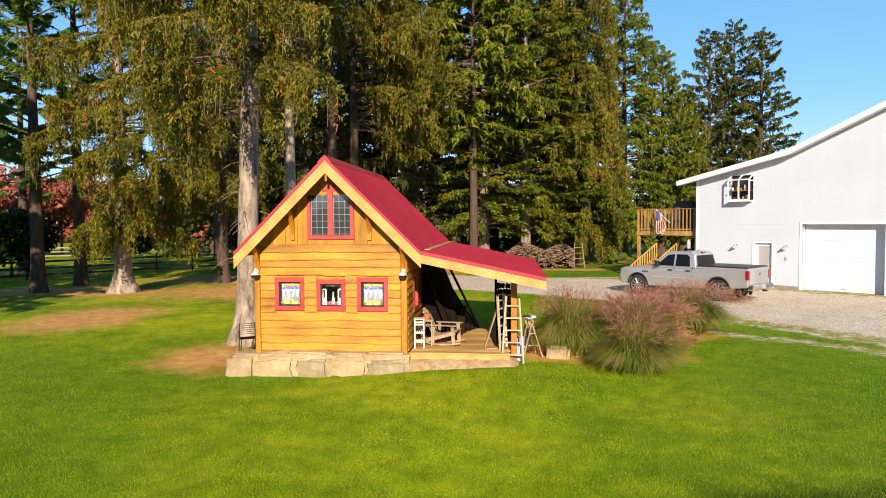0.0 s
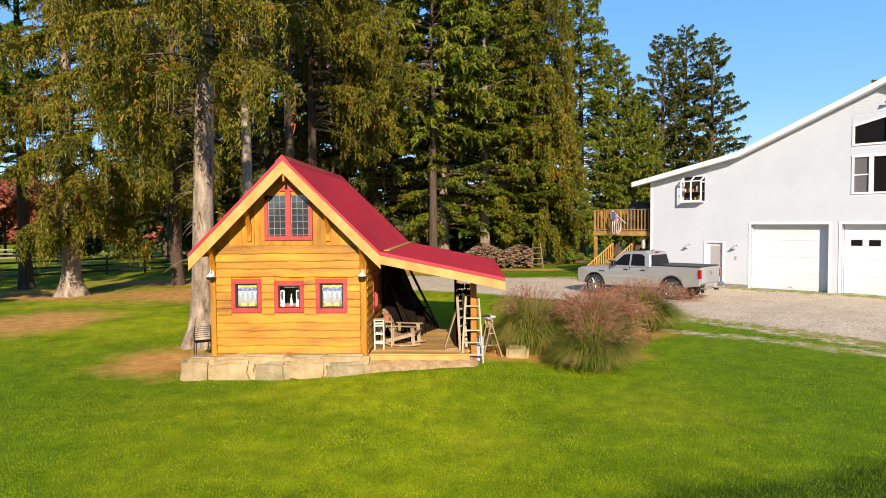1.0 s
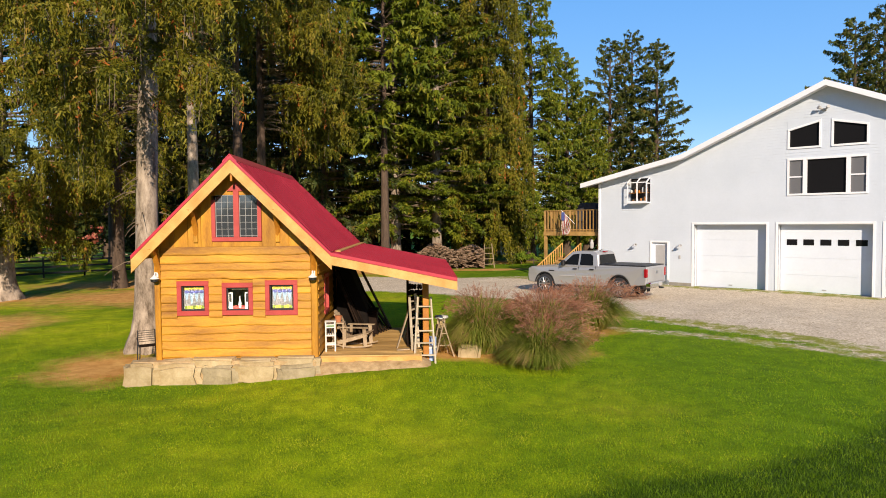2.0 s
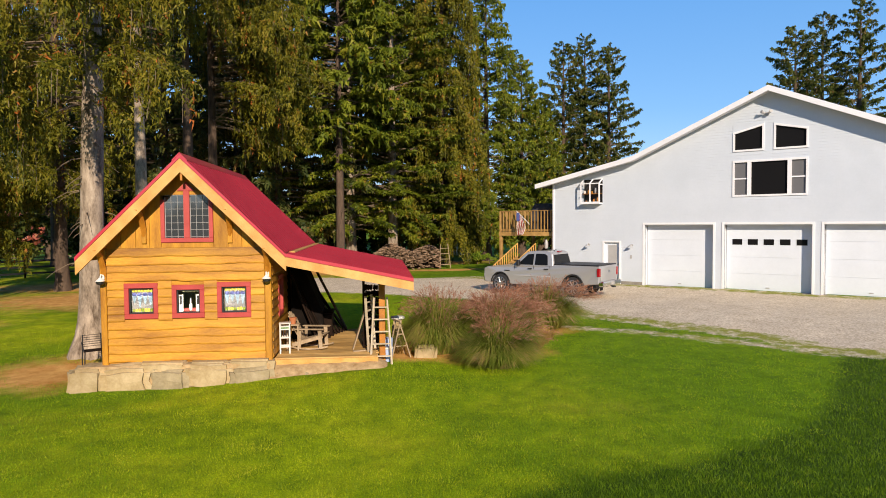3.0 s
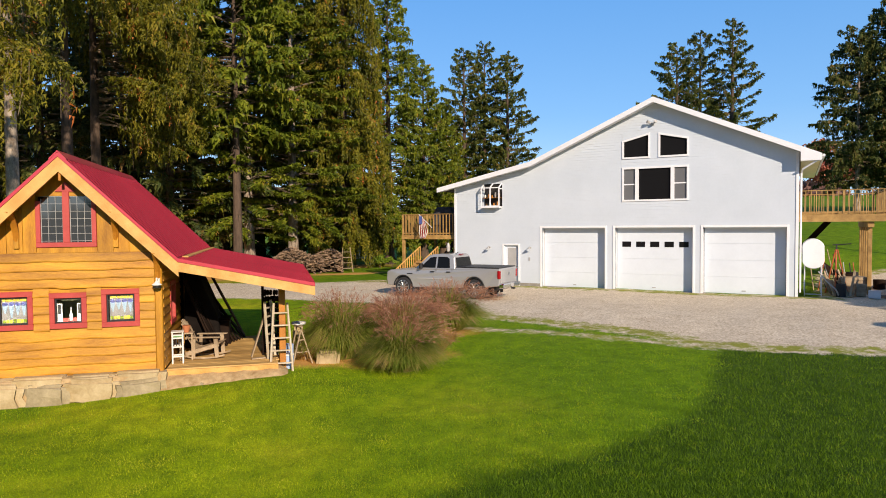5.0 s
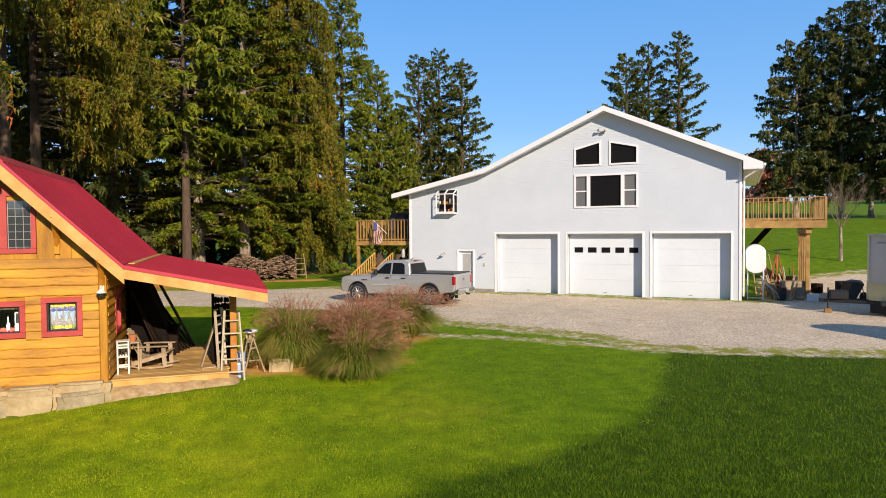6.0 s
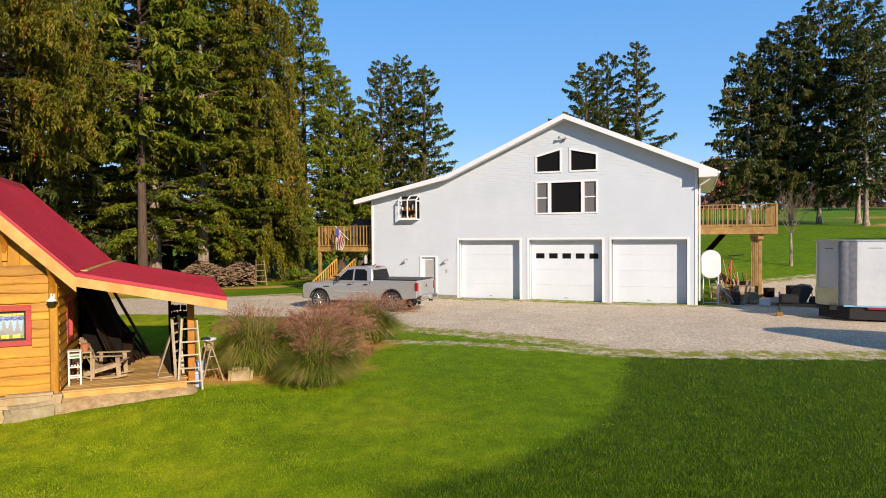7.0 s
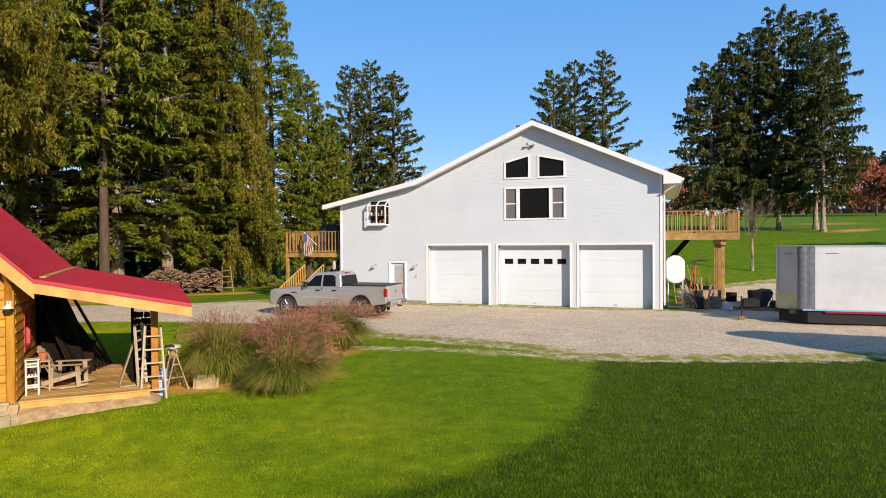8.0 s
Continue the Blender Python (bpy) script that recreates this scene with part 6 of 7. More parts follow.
def conifer(name, x, y, h, r, start, seed, label, leafmat, n=170, droop=0.35, hang=0.4, tl=0.2, tw=0.06, density=1.0, shape=0.75, trunk=0.38, flare=0.5, bark="bark", category="tree", group="", lean=0.0, dead=0, sector=None, flat=False, inner=0.28, rise0=0.08, fan=0.25):
    rng = np.random.default_rng(seed)
    tr = thing(name, pose(x, y, float(gz(x, y))), label, category, group)
    part("trunk", trunk_mesh(h * 0.98, trunk, flare, seed, lean), M[bark], tr, smooth=True)
    tufts, tint, sticks = crown_tris(h, r, start, rng, n, droop, hang, tl, tw, density, shape, 3.5 + 0.36 * math.hypot(x, y) + 1.5, sector, flat, inner, rise0, fan)
    tagged(part("limb_work", tri_mesh("limb_work", sticks, M["twig"], 4), None, tr, "bare grey-brown limbs"), kind="stuff")
    if dead:
        db = bmesh.new()
        for k in range(dead):
            a, z, ln = rng.random() * 6.283, start * (0.35 + 0.75 * rng.random()), 0.3 + 0.9 * rng.random()
            q = [(math.cos(a) * ln * f, math.sin(a) * ln * f, z + ln * (0.15 * f - 0.55 * f * f)) for f in (0.15, 0.5, 0.8, 1.0)]
            tube(q, [0.018, 0.013, 0.009, 0.004], 4, db)
        tagged(part("dead_limb_work", db, M["twig"], tr, "short dead limbs on the trunk"), kind="stuff")
    me = tri_mesh("crown", tufts, M[leafmat], 3)
    me.attributes.new("tint", "FLOAT", "FACE").data.foreach_set("value", tint.astype(np.float32))
    part("crown", me, None, tr, "drooping needle foliage")
    return tr


# weeping spruces beside and behind the cabin
SPRUCE = (
    # x, y, height, radius, lowest bough, tufts, boughs, droop, hang, density, trunk, bark, dead limbs, sector of the low boughs, label
    (-5.85, 19.1, 24, 4.4, 6.7, "needle", 150, 0.5, 0.8, 4.2, 0.36, "bark", 46, (130, 300, 12.0), "tall weeping spruce with a thick pale trunk"),
    (-16.4, 33.0, 26, 5.4, 3.0, "needle", 165, 0.42, 1.0, 3.4, 0.44, "bark", 16, (15, 210, 99.0), "broad weeping spruce with olive hanging twigs"),
    (-7.1, 30.2, 26, 5.0, 13.6, "needle", 150, 0.55, 1.0, 2.4, 0.31, "bark", 16, None, "tall weeping spruce with a bare lower trunk"),
    # dark bark here puts the wood's shade into the trunk colour
    (-6.0, 35.2, 27, 5.6, 15.6, "needle", 150, 0.55, 1.0, 2.2, 0.34, "barkdark", 10, None, "tall weeping spruce with a bare trunk darkened for shade"),
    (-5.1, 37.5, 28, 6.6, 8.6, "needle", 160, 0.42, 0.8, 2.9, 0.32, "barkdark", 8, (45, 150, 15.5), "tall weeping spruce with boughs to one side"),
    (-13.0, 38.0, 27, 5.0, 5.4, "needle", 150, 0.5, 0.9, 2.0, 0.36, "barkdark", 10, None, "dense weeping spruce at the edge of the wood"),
    (2.0, 42.0, 27, 5.0, 9.0, "needle_green", 170, 0.4, 0.5, 1.1, 0.30, "barkdark", 10, None, "green spruce among the hemlocks"),
    # back row: the darker needle colour imitates the wood's deep shade
    (-2.0, 46.0, 27, 7.5, 3.0, "needle_grove_shade", 170, 0.4, 0.5, 0.6, 0.35, "barkdark", 0, None, "dense spruce in the back row, needles darkened for shade"),
    (-9.5, 47.0, 27, 7.5, 3.0, "needle_grove_shade", 170, 0.4, 0.5, 0.6, 0.35, "barkdark", 0, None, "dense spruce in the back row, needles darkened for shade"),
    (-15.5, 53.0, 26, 6.0, 6.0, "needle_grove_shade", 160, 0.45, 0.5, 0.6, 0.35, "barkdark", 0, None, "dense spruce in the back row, needles darkened for shade"),
    (-21.0, 60.0, 25, 6.0, 6.5, "needle_grove_shade", 150, 0.45, 0.5, 0.6, 0.35, "barkdark", 0, None, "dense spruce in the back row, needles darkened for shade"),
    (1.5, 55.0, 27, 7.5, 1.5, "needle_grove_shade", 150, 0.4, 0.5, 0.55, 0.35, "barkdark", 0, None, "dense spruce in the back row, needles darkened for shade"),
    (-6.0, 58.0, 28, 8.0, 1.5, "needle_grove_shade", 150, 0.4, 0.5, 0.55, 0.35, "barkdark", 0, None, "dense spruce in the back row, needles darkened for shade"))
for i, (x, y, h, r, st, lm, n, dr, ha, de, tk, bk, dd, sec, lab) in enumerate(SPRUCE):
    near = y < 42
    conifer("spruce_tree", x, y, h, r, st, 1 + i, lab, lm, n, dr, ha, 0.07 + 0.0034 * y if near else 0.42, 0.022 + 0.0011 * y if near else 0.17, de * (1.25 if near else 1.6), trunk=tk, flare=0.9 if i < 2 else 0.4, bark=bk, group="weeping spruces", dead=dd, lean=0.028 if i == 0 else 0.0, sector=sec)
# hemlocks and spruces by the drive
for i, (x, y, h, r, st) in enumerate(((2.9, 45.5, 26, 5.8, 2.6), (5.9, 46.0, 27, 5.6, 2.8), (8.6, 53.0, 26, 6.0, 2.4))):
    conifer("hemlock_tree", x, y, h, r, st, 30 + i, "tall hemlock with layered green sprays", "needle_green", 190, 0.28, 0.16, 0.26, 0.115, 5.4, shape=0.5, group="hemlocks", flat=True, inner=0.35, fan=0.2)
conifer("spruce_tree", 9.9, 47.5, 29, 3.9, 2.2, 41, "very tall spruce with hanging brown twigs", "needle", 210, 0.75, 1.4, 0.24, 0.09, 3.8, shape=0.5, bark="barkdark", group="spruces by the drive")
conifer("spruce_tree", 14.4, 51.5, 23.5, 4.6, 1.6, 42, "green spruce beside the deck", "needle_green", 260, 0.4, 0.35, 0.27, 0.11, 2.8, shape=0.6, bark="barkdark", group="spruces by the drive")
# spruces beyond the left end of the lawn, whose shade falls across it
for i, (x, y, h) in enumerate(((-21.6, 15.5, 17.0), (-27.0, 12.5, 18.0), (-33.0, 14.5, 18.0))):
    conifer("spruce_tree", x, y, h, 5.0, 1.2, 51 + i, "spruce at the end of the lawn", "needle", 150, 0.40, 0.6, 0.5, 0.24, 1.2, shape=0.5, bark="barkdark", group="weeping spruces", inner=0.1)
# back row that closes the wood, its shade put into darker needles
for i, (x, y) in enumerate(((-13, 60), (-3, 62), (-8.5, 66), (5, 62), (10, 64), (-18, 68), (-25, 70))):
    conifer("spruce_tree", x, y, 25, 6.5, 1.0, 80 + i, "spruce deep in the wood, needles darkened for shade", "needle_grove_shade", 120, 0.35, 0.3, 0.9, 0.45, 0.9, bark="barkdark", group="deep wood", inner=0.1)

# ---- tall ornamental grasses ----
def ribbon(p0, out, h, reach, width, rng, seg=5):
    """Arching blades as ribbons: arrays of blades to quads."""
    n = len(p0)
    s = np.linspace(0, 1, seg + 1)
    pts = []
    for f in s:
        r = reach * f ** 1.6
        z = h * (f - 0.62 * f ** 3 * (reach / (h + 0.01)))
        pts.append(p0 + out * r[:, None] + np.stack([0 * z, 0 * z, z], 1))
    side = np.stack([-out[:, 1], out[:, 0], 0 * out[:, 0]], 1) + rng.normal(0, 0.25, (n, 3)) * np.array([1, 1, 0])
    q = []
    for i in range(seg):
        wa, wb = width * (1 - s[i] ** 2 * 0.9), width * (1 - s[i + 1] ** 2 * 0.9)
        q.append(np.stack([pts[i] - side * wa[:, None] / 2, pts[i] + side * wa[:, None] / 2, pts[i + 1] + side * wb[:, None] / 2, pts[i + 1] - side * wb[:, None] / 2], 1))
    return np.concatenate(q), pts[-1]


def arch(p, o, reach, ztip, zmid, width, rng, seg=5):
    """Blades that rise from the clump's foot and arch over: quads and tips."""
    z1 = np.array([0.0, 0.0, 1.0])
    c = p + o * (reach * 0.34)[:, None] + z1 * zmid[:, None]
    e = p + o * reach[:, None] + z1 * ztip[:, None]
    s = np.linspace(0, 1, seg + 1)
    pts = [p * (1 - f) ** 2 + c * (2 * f * (1 - f)) + e * f * f for f in s]
    side = np.stack([-o[:, 1], o[:, 0], 0 * o[:, 0]], 1) + rng.normal(0, 0.3, p.shape) * np.array([1, 1, 0])
    q = []
    for i in range(seg):
        wa, wb = width * (1 - s[i] ** 2 * 0.85), width * (1 - s[i + 1] ** 2 * 0.85)
        q.append(np.stack([pts[i] - side * wa[:, None] / 2, pts[i] + side * wa[:, None] / 2, pts[i + 1] + side * wb[:, None] / 2, pts[i + 1] - side * wb[:, None] / 2], 1))
    return np.concatenate(q), e, e - c


def grass_clump(x, y, r, h, seed, label, n=6000, plumes=260, skew=0.0):
    """A rounded fountain of fine blades with airy plumes over its crown; skew: how far the plumes gather on one side."""
    rng = np.random.default_rng(seed)
    c = thing("ornamental_grass", pose(x, y, float(gz(x, y))), label, "grass", "ornamental grasses")
    def base(k):
        a = rng.random(k) * 2 * np.pi
        f = np.sqrt(rng.random(k))
        out = np.stack([np.cos(a), np.sin(a), 0 * a], 1)
        o = out + rng.normal(0, 0.3, (k, 3)) * np.array([1, 1, 0])
        return out * (0.36 * r * f)[:, None], o / (np.linalg.norm(o, axis=1)[:, None] + 1e-6), f, a
    p, o, f, a = base(n)
    e = np.clip(f + rng.normal(0, 0.14, n), 0.05, 1.0)
    lump = 1 + 0.10 * np.sin(a * 3 + seed) + 0.07 * np.sin(a * 7 + seed * 2)
    hh = h * lump * (0.70 + 0.32 * rng.random(n))
    zt = hh * np.sqrt(np.maximum(0, 1 - (0.95 * e) ** 2)) * (0.5 + 0.5 * rng.random(n))
    q, _, _ = arch(p, o, 0.95 * r * e * (0.75 + 0.25 * rng.random(n)), zt, np.maximum(zt * 0.6, hh * (0.92 - 0.22 * e)), 0.011 + 0.011 * rng.random(n), rng, 4)
    part("blade_work", tri_mesh("blade_work", q, M["grassblade"], 4), None, c, "arching olive green blades")
    p, o, f, a = base(plumes)
    e = np.clip(f * 0.95 + rng.normal(0, 0.1, plumes), 0.03, 0.9)
    o[:, 0] += skew
    hh = h * (0.86 + 0.30 * rng.random(plumes))
    zt = hh * np.sqrt(np.maximum(0.05, 1 - (0.80 * e) ** 2))
    q, tip, way = arch(p, o, 0.92 * r * e, zt, np.maximum(zt * 0.7, hh * 0.72), np.full(plumes, 0.006), rng, 4)
    way /= np.linalg.norm(way, axis=1)[:, None]
    k = 14
    i = np.repeat(np.arange(plumes), k)
    fz = rng.random(len(i))
    d = way[i] * 0.9 + rng.normal(0, 0.38, (len(i), 3))
    d /= np.linalg.norm(d, axis=1)[:, None]
    at = tip[i] - way[i] * (0.34 * fz)[:, None]
    ln = (0.05 + 0.10 * rng.random(len(i))) * (0.5 + fz)
    sd = np.cross(d, rng.normal(0, 1, d.shape))
    sd /= np.linalg.norm(sd, axis=1)[:, None]
    w = 0.005
    t = np.stack([at, at + d * (ln * 0.5)[:, None] + sd * w, at + d * ln[:, None], at + d * (ln * 0.5)[:, None] - sd * w], 1)
    part("plume_work", tri_mesh("plume_work", np.concatenate([q, t]), M["plume"], 4), None, c, "dusty pink seed plumes")


grass_clump(3.30, 16.6, 1.18, 1.62, 21, "large clump of ornamental grass with pink plumes", 6500, 260, 0.2)
grass_clump(4.85, 16.2, 1.15, 1.66, 24, "ornamental grass thick with dusty pink plumes", 4200, 600, 0.25)
grass_clump(4.42, 14.95, 1.02, 1.22, 22, "dense arching ornamental grass with few plumes", 6500, 150, 0.6)
grass_clump(7.25, 19.2, 1.35, 1.45, 23, "green ornamental grass topped with pink plumes", 5200, 400, 0.2)


def dry_tuft(x, y, seed):
    rng = np.random.default_rng(seed)
    n = 260
    c = thing("dry_grass_tuft", pose(x, y, float(gz(x, y))), "tuft of dry straw-coloured grass", "grass", "dry tufts")
    a = rng.random(n) * 2 * np.pi
    o = np.stack([np.cos(a), np.sin(a), 0 * a], 1)
    q, _ = ribbon(o * (0.25 * np.sqrt(rng.random(n)))[:, None], o, 0.25 + 0.3 * rng.random(n), 0.1 + 0.25 * rng.random(n), np.full(n, 0.012), rng, 3)
    part("blade_work", tri_mesh("blade_work", q, M["drygrass"], 4), None, c)


for i, (x, y) in enumerate(((5.75, 16.3), (6.0, 16.7), (6.3, 17.1), (2.35, 16.6), (2.15, 17.2), (6.6, 17.5), (6.1, 17.3))):
    dry_tuft(x, y, 60 + i)


# ---- lawn blades where the lawn lies near ----
def build_lawn():
    rng = np.random.default_rng(31)
    n = 600000
    az = np.radians(rng.uniform(-37, 67, n))
    rho = 7.0 * np.power(26.0 / 7.0, rng.random(n) ** 1.1)
    x, y = rho * np.sin(az), rho * np.cos(az)
    keep = gravel_at(x, y) < -0.25 + 0.3 * rng.random(n)
    keep &= litter_at(x, y) < 0.35 + 0.5 * rng.random(n)
    c, s = math.cos(radians(5.9)), math.sin(radians(5.9))
    u = (x + 4.53) * c - (y - 15.62) * s
    v = (x + 4.53) * s + (y - 15.62) * c
    keep &= ~((u > -0.6) & (u < 6.4) & (v > -0.42) & (v < 6.0))
    x, y, rho = x[keep], y[keep], rho[keep]
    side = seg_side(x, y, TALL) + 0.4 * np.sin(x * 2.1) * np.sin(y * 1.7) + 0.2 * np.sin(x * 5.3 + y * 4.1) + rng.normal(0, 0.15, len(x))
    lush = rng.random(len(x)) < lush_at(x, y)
    for sel, name, mat, lo, hi, label in (((side < 0) & ~lush, "lawn_grass", "lawnblade", 0.016, 0.026, "short mown yellow-green lawn grass"), ((side < 0) & lush, "lush_grass", "lushblade", 0.017, 0.03, "short mown deep green lawn grass"), (side >= 0, "long_grass", "longblade", 0.026, 0.042, "longer dark green grass")):
        px, py, pr = x[sel], y[sel], rho[sel]
        n = len(px)
        a = rng.random(n) * 2 * np.pi
        lean = rng.normal(0, lo * 0.8, (n, 2))
        h = lo + hi * rng.random(n)
        w = 0.0014 + 0.00033 * pr
        p = np.stack([px, py, gz(px, py) - 0.01], 1)
        sd = np.stack([np.cos(a), np.sin(a), 0 * a], 1) * w[:, None]
        tip = p + np.stack([lean[:, 0], lean[:, 1], h], 1)
        ob = new(name, tri_mesh(name, np.stack([p - sd, p + sd, tip], 1), M[mat], 3))
        tagged(ob, label, "grass", kind="stuff")


build_lawn()

# ---- fences, wood pile and far trees ----
def build_fence(points, h, label, rails=3, post=0.09, mat="black", step=2.6):
    f = thing("rail_fence", pose(0, 0, 0), label, "fence", "fences")
    for (xa, ya), (xb, yb) in zip(points, points[1:]):
        d = math.hypot(xb - xa, yb - ya)
        n = max(1, round(d / step))
        P = [Vector((xa + (xb - xa) * i / n, ya + (yb - ya) * i / n, 0)) for i in range(n + 1)]
        for p in P:
            p.z = float(gz(p.x, p.y))
            part("post", bar(p - Vector((0, 0, 0.2)), p + Vector((0, 0, h + 0.08)), post), M[mat], f)
        for p, q in zip(P, P[1:]):
            for k in range(rails):
                o = Vector((0, 0, h * (k + 0.75) / rails))
                part("rail", bar(p + o, q + o, 0.035, 0.13, 0.0), M[mat], f)


def leafy(x, y, h, r, seed, mat, label, n=9000, size=0.22, trunk=0.18, name="maple_tree", clumps=26):
    """A broad-leaved tree: trunk, limbs and an uneven crown of leaf clumps."""
    rng = np.random.default_rng(seed)
    t = thing(name, pose(x, y, float(gz(x, y))), label, "tree", "autumn trees")
    part("trunk", trunk_mesh(h * 0.8, trunk, 0.4, seed, seg=8, levels=10), M["barkdark"], t, smooth=True)
    c = rng.normal(0, 1, (clumps, 3))
    c /= np.linalg.norm(c, axis=1)[:, None]
    c = c * (rng.random(clumps) ** 0.4)[:, None] * np.array([r, r, h * 0.36]) + np.array([0, 0, h * 0.62])
    lb = bmesh.new()
    for p in c[:14]:
        rod((0, 0, h * 0.3 + 0.12 * h * rng.random()), tuple(p), trunk * 0.35, 0.015, 5, lb)
    part("limb_work", lb, M["barkdark"], t)
    i = rng.integers(0, clumps, n)
    rad = (0.18 + 0.2 * rng.random(clumps))[i] * r
    o = rng.normal(0, 1, (n, 3))
    o /= np.linalg.norm(o, axis=1)[:, None]
    p = c[i] + o * (rad * rng.random(n) ** 0.35)[:, None] * np.array([1.2, 1.2, 0.8])
    a, b = rng.normal(0, 1, (n, 3)), rng.normal(0, 1, (n, 3))
    a *= (size / np.linalg.norm(a, axis=1))[:, None]
    b *= (size * 0.8 / np.linalg.norm(b, axis=1))[:, None]
    part("crown", tri_mesh("crown", np.stack([p - a, p + b, p + a, p - b], 1), M[mat], 4), None, t, "autumn leaves")
    return t


def bare_tree(x, y, h, seed, label):
    rng = random.Random(seed)
    t = thing("young_tree", pose(x, y, float(gz(x, y))), label, "tree")
    part("trunk", tube([(0, 0, -0.1), (0.03, 0, h * 0.2), (0.0, 0.02, h * 0.4)], [0.11, 0.08, 0.07], 8), M["bark"], t)
    lb = bmesh.new()
    def grow(p, d, length, r, depth):
        q = p + d * length
        rod(tuple(p), tuple(q), r, r * 0.6, 5, lb)
        if depth:
            for _ in range(3 if depth > 1 else 4):
                nd = (d + Vector((rng.uniform(-0.7, 0.7), rng.uniform(-0.7, 0.7), rng.uniform(-0.1, 0.5)))).normalized()
                grow(p + d * length * rng.uniform(0.5, 1.0), nd, length * rng.uniform(0.5, 0.8), r * 0.55, depth - 1)
    for k in range(6):
        a = k * 1.047 + rng.uniform(-0.3, 0.3)
        grow(Vector((0, 0.02, h * rng.uniform(0.3, 0.4))), Vector((math.cos(a) * 0.55, math.sin(a) * 0.55, 1)).normalized(), h * 0.3, 0.028, 4)
    part("limb_work", lb, M["twig"], t, "fine bare branches")


def ray(az, rho):
    return rho * math.sin(radians(az)), rho * math.cos(radians(az))


# white pines at the edge of the lawn
for i, (az, rho, h, r, st) in enumerate(((-32.2, 39, 24, 5.0, 5.5), (-29.4, 42.5, 25, 4.6, 6.0), (-35.5, 46, 24, 5.0, 5.0), (-33, 56, 22, 4.5, 5.0))):
    x, y = ray(az, rho)
    conifer("pine_tree", x, y, h, r, st, 100 + i, "tall dark-trunked pine with tufted layered boughs", "pine", 54, 0.02, 0.0, 0.26, 0.085, 18.0 - 2.5 * i, shape=0.45, trunk=0.36, flare=0.3, bark="barkdark", group="pines", rise0=0.1, inner=0.35, fan=0.2)
# spruces standing beyond the white building
for i, (az, rho, h, r, st, mt, n) in enumerate(((22.3, 61, 19.8, 4.6, 2.0, "needle_dark", 132), (24.1, 63, 20.8, 4.6, 2.0, "needle_dark", 132), (26.1, 60, 19.0, 4.3, 2.0, "needle_dark", 130), (18.7, 56, 17.0, 4.2, 1.5, "needle_green", 170), (20.4, 60, 14.5, 4.0, 1.5, "needle_green", 160),
                                                (40.2, 62, 18.6, 5.8, 2.0, "needle_dark", 110), (42.0, 64, 19.4, 4.8, 2.0, "needle_grove_shade", 110), (44.4, 63, 19.1, 4.2, 2.0, "needle_dark", 110))):
    x, y = ray(az, rho)
    conifer("spruce_tree", x, y, h, r, st, 120 + i, "dark spruce standing against the sky", mt, n * 5 // 4, 0.08, 0.2, 0.27, 0.115, 3.0, shape=0.7, bark="barkdark", group="far spruces", inner=0.1, rise0=0.0, fan=0.12)
for i, (az, rho, h, r, st) in enumerate(((53.0, 73, 17.5, 4.4, 2.6), (54.6, 78, 20.0, 4.6, 2.6), (56.0, 74, 20.6, 4.6, 2.8), (57.9, 75, 22.8, 4.8, 2.8), (60.4, 76, 22.2, 4.8, 3.0), (60.9, 72, 18.6, 3.8, 3.0))):
    x, y = ray(az, rho)
    conifer("spruce_tree", x, y, h, r, st, 140 + i, "tall old spruce in a field grove", "needle_grove_shade", 150, 0.3, 0.5, 0.32, 0.14, 2.4, shape=0.42, trunk=0.24, flare=0.6, bark="bark", group="field grove", inner=0.12, fan=0.16)
x, y = ray(56.0, 44)
bare_tree(x, y, 4.9, 3, "young bare tree on the field")
# red maples and woods far off
for i, (az, rho, h, r) in enumerate(((-33.5, 82, 9.5, 5), (-30.6, 86, 10, 5), (-28.3, 90, 9, 5), (-36, 78, 9, 5), (-25.5, 95, 9, 5))):
    x, y = ray(az, rho)
    leafy(x, y, h, r, 200 + i, "redleaf", "red autumn maple beyond the fence", 6000, 0.22)
for i, (az, rho, h, r) in enumerate(((64.3, 124, 10, 5), (66.0, 128, 11, 6), (67.5, 150, 11, 7), (52.5, 160, 9, 6), (50.5, 155, 11, 6), (54.5, 160, 8, 6), (70, 150, 11, 7), (63.0, 175, 7, 5))):
    x, y = ray(az, rho)
    leafy(x, y, h, r, 220 + i, "redleaf" if i not in (1, 5) else "darkbush", "russet autumn tree on the ridge", 5000, 0.3)
for i, (x, y, h, r) in enumerate(((-29.5, 44, 4.2, 3.0), (-26, 52, 3.6, 3.0), (-14.5, 50, 4.5, 2.4), (-10.5, 52, 5, 3), (-19, 62, 4, 3))):
    leafy(x, y, h, r, 240 + i, "darkbush", "dark evergreen shrub by the fence", 5000, 0.16, 0.1, "shrub")
build_fence([(-36, 30.5), (-30, 36.5), (-24, 42), (-18.5, 47.5), (-12, 50.5), (-4, 53)], 1.25, "dark three-rail paddock fence")
build_fence([(-50, 60), (-38, 66), (-26, 72), (-14, 78)], 1.2, "pale far field fence", 3, 0.1, "oldwood", 3.5)


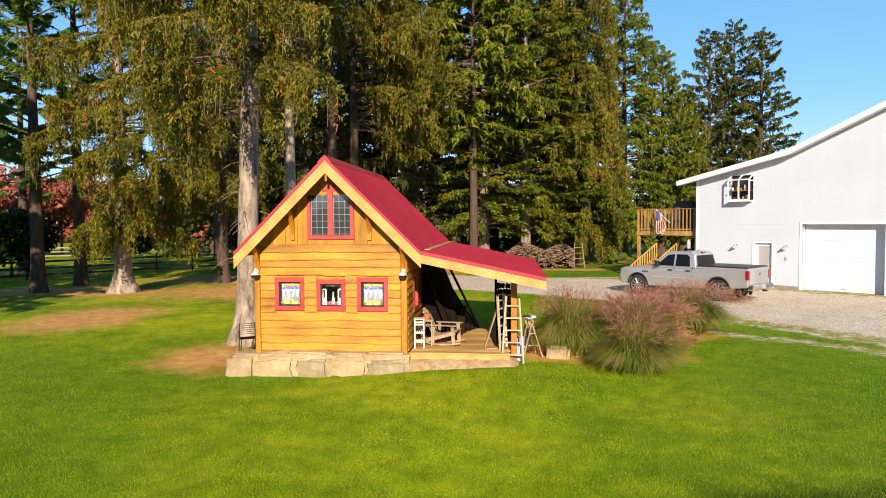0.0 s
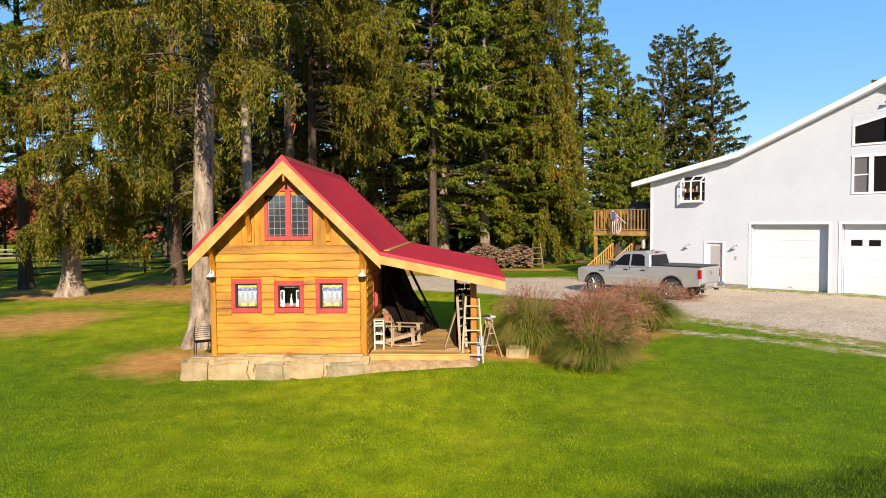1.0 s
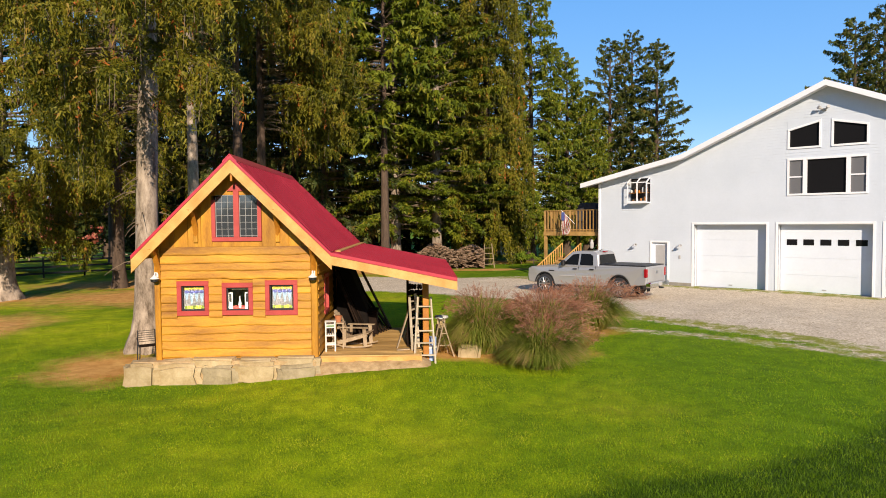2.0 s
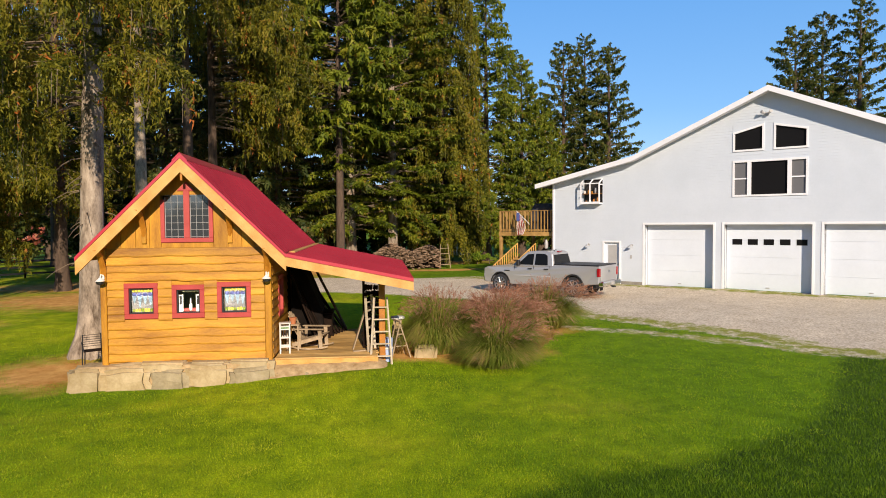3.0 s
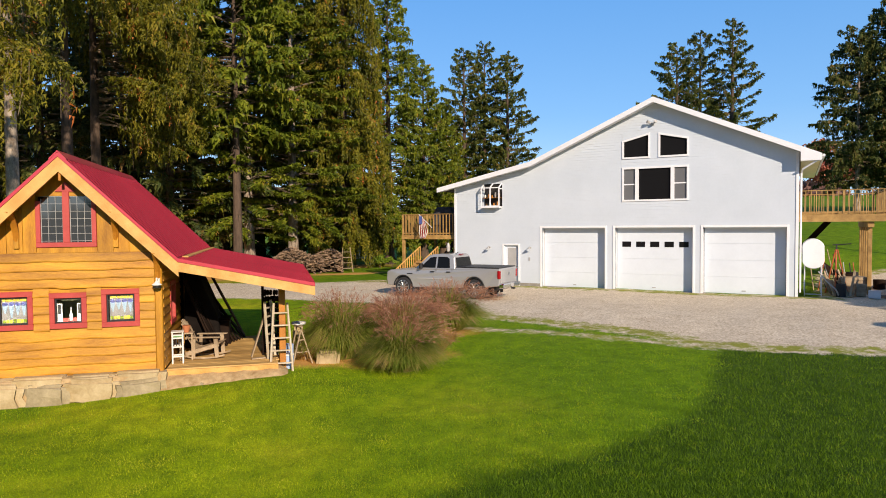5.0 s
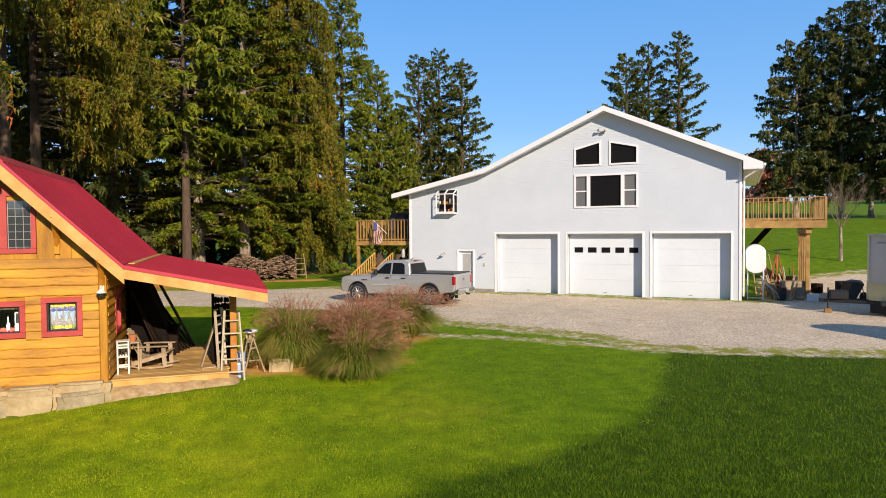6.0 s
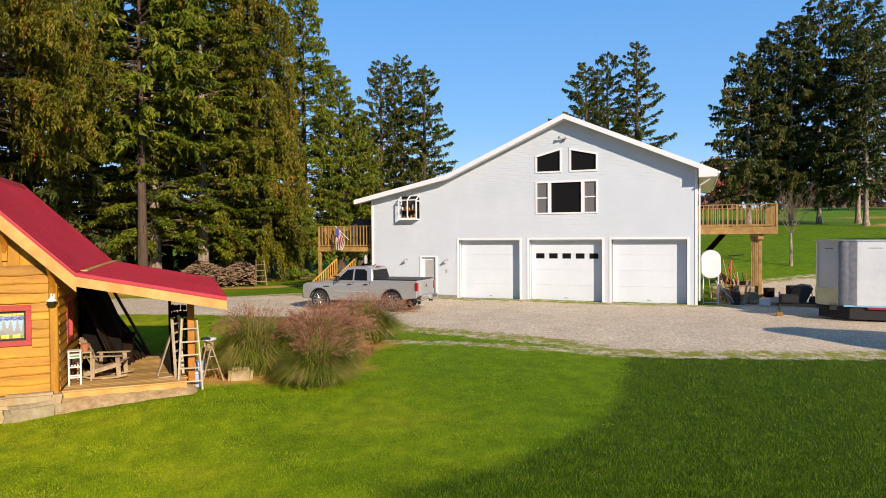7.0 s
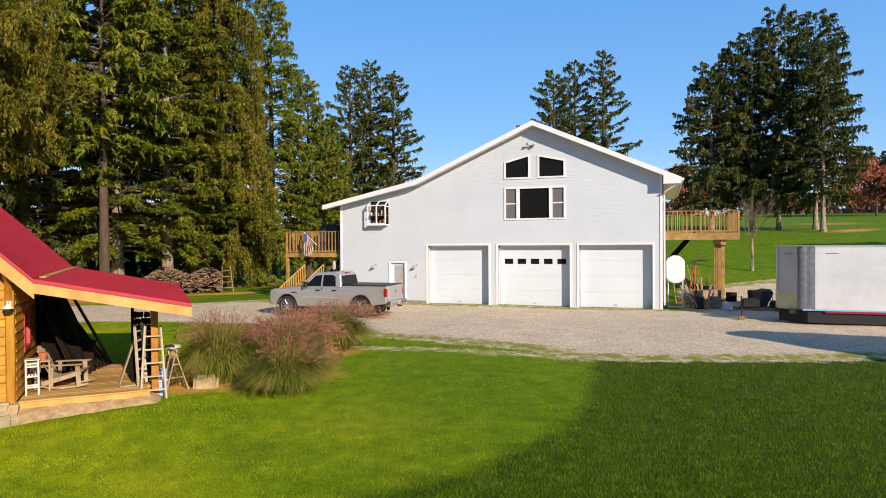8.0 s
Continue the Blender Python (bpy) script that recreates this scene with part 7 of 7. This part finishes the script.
def build_woodpile():
    w = thing("woodpile", pose(7.6, 44.6, 0.25, 0, 0, -4), "long heap of split firewood under the trees", "woodpile", kind="stuff")
    rng = random.Random(17)
    t = bmesh.new()
    for k in range(1300):
        x = rng.uniform(-4.6, 1.3)
        top = (1.55 + 0.25 * math.sin(x * 2.3) - 0.05 * (x + 1.2) ** 2) * rng.random() ** 0.5
        y = rng.uniform(-0.8, 0.5) - (2.2 - top) * 0.3
        a = rng.uniform(0, math.pi)
        b = rng.uniform(-0.35, 0.35)
        d = Vector((math.cos(a), math.sin(a), b)).normalized() * rng.uniform(0.09, 0.16)
        c = Vector((x, y, max(0.06, top)))
        rod(tuple(c - d), tuple(c + d), rng.uniform(0.025, 0.055), seg=4, bm=t)
    part("split_logs", t, M["splitwood"], w)
    m = rock_mesh(5.4, 1.4, 1.1, 5, 0.08)
    part("heap_core", m, M["shade_darkwood"], w, "", pose(-1.3, 0.5, 0.4))
    step_ladder(pose(9.3, 44.0, 0.25, 0, 0, 10), 0.75, 0.55, 1.7, 4, "oldwood", "grey wooden ladder standing by the woodpile", 0.25)


build_woodpile()
for i, (x, y) in enumerate(((12.5, 47.5), (13.4, 47.3), (14.3, 47.6), (15.3, 47.2))):
    leafy(x, y, 0.9, 0.55, 260 + i, "bushleaf", "low yellow-green garden shrub", 900, 0.06, 0.03, "garden_shrub", 10)
s = thing("garden_shed", pose(15.2, 62, 0.26, 0, 0, 12), "small white garden shed among the trees", "shed")
part("shed_wall", box(-1.6, 1.6, -1.2, 1.2, 0, 2.2, 0.02), M["siding"], s)
part("shed_roof", prism([(-1.8, 2.15), (0, 3.2), (1.8, 2.15), (1.8, 2.3), (0, 3.35), (-1.8, 2.3)], -1.4, 1.4), M["shingle"], s)
part("shed_door", box(-0.45, 0.45, -1.24, -1.2, 0, 1.9, 0.01), M["greypanel"], s)


def build_far_woods(name, az0, az1, rho, height, mat, seed, label, n):
    """A far belt of trees: many small leaf clumps with an uneven top."""
    rng = np.random.default_rng(seed)
    a = np.radians(rng.uniform(az0, az1, n))
    d = rho * (1 + 0.10 * rng.random(n))
    x, y = d * np.sin(a), d * np.cos(a)
    k = a * rho
    top = height * (0.6 + 0.22 * np.sin(k / 5.3 + seed) + 0.14 * np.sin(k / 2.1) + 0.12 * np.sin(k / 13.0))
    z = gz(x, y) + top * rng.random(n) ** 0.7
    p = np.stack([x, y, z], 1)
    s = rho * 0.0035
    u, v = rng.normal(0, s, (n, 3)), rng.normal(0, s, (n, 3))
    ob = new(name, tri_mesh(name, np.stack([p - u, p + v, p + u, p - v], 1), M[mat], 4))
    tagged(ob, label, "woods", kind="stuff")


build_far_woods("far_woods", -75, 30, 230, 20, "darkbush", 5, "far belt of dark woods beyond the fields", 26000)
build_far_woods("far_woods", 30, 110, 240, 14, "russet", 6, "far belt of bare russet woods behind the ridge", 22000)
build_far_woods("autumn_woods", -45, -15, 130, 9, "redleaf", 7, "far belt of russet autumn trees", 9000)


def build_sky_blocker(xa, ya, xb, yb, height, seed, n=5200, size=1.5):
    """An unseen belt of leaf clumps, added beside and behind the lawn to cut the skylight."""
    rng = np.random.default_rng(seed)
    f = rng.random(n)
    x, y = xa + (xb - xa) * f + rng.normal(0, 1.5, n), ya + (yb - ya) * f + rng.normal(0, 1.5, n)
    k = f * math.hypot(xb - xa, yb - ya)
    top = height * (0.82 + 0.12 * np.sin(k / 3.1 + seed) + 0.06 * np.sin(k / 1.3))
    p = np.stack([x, y, gz(x, y) + top * rng.random(n)], 1)
    u, v = rng.normal(0, size * 0.6, (n, 3)), rng.normal(0, size * 0.6, (n, 3))
    ob = new("sky_blocker_woods", tri_mesh("sky_blocker_woods", np.stack([p - u, p + v, p + u, p - v], 1), M["darkbush"], 4))
    tagged(ob, "unseen belt of dark clumps added to block skylight", "woods", kind="stuff")


# added out of view: three belts that hold back sky fill
build_sky_blocker(52, -15, 40, -48, 24, 301)
build_sky_blocker(40, -48, -40, -50, 6.5, 302, 4000, 0.9)
build_sky_blocker(-46, 14, -40, -50, 26, 303, 6500)
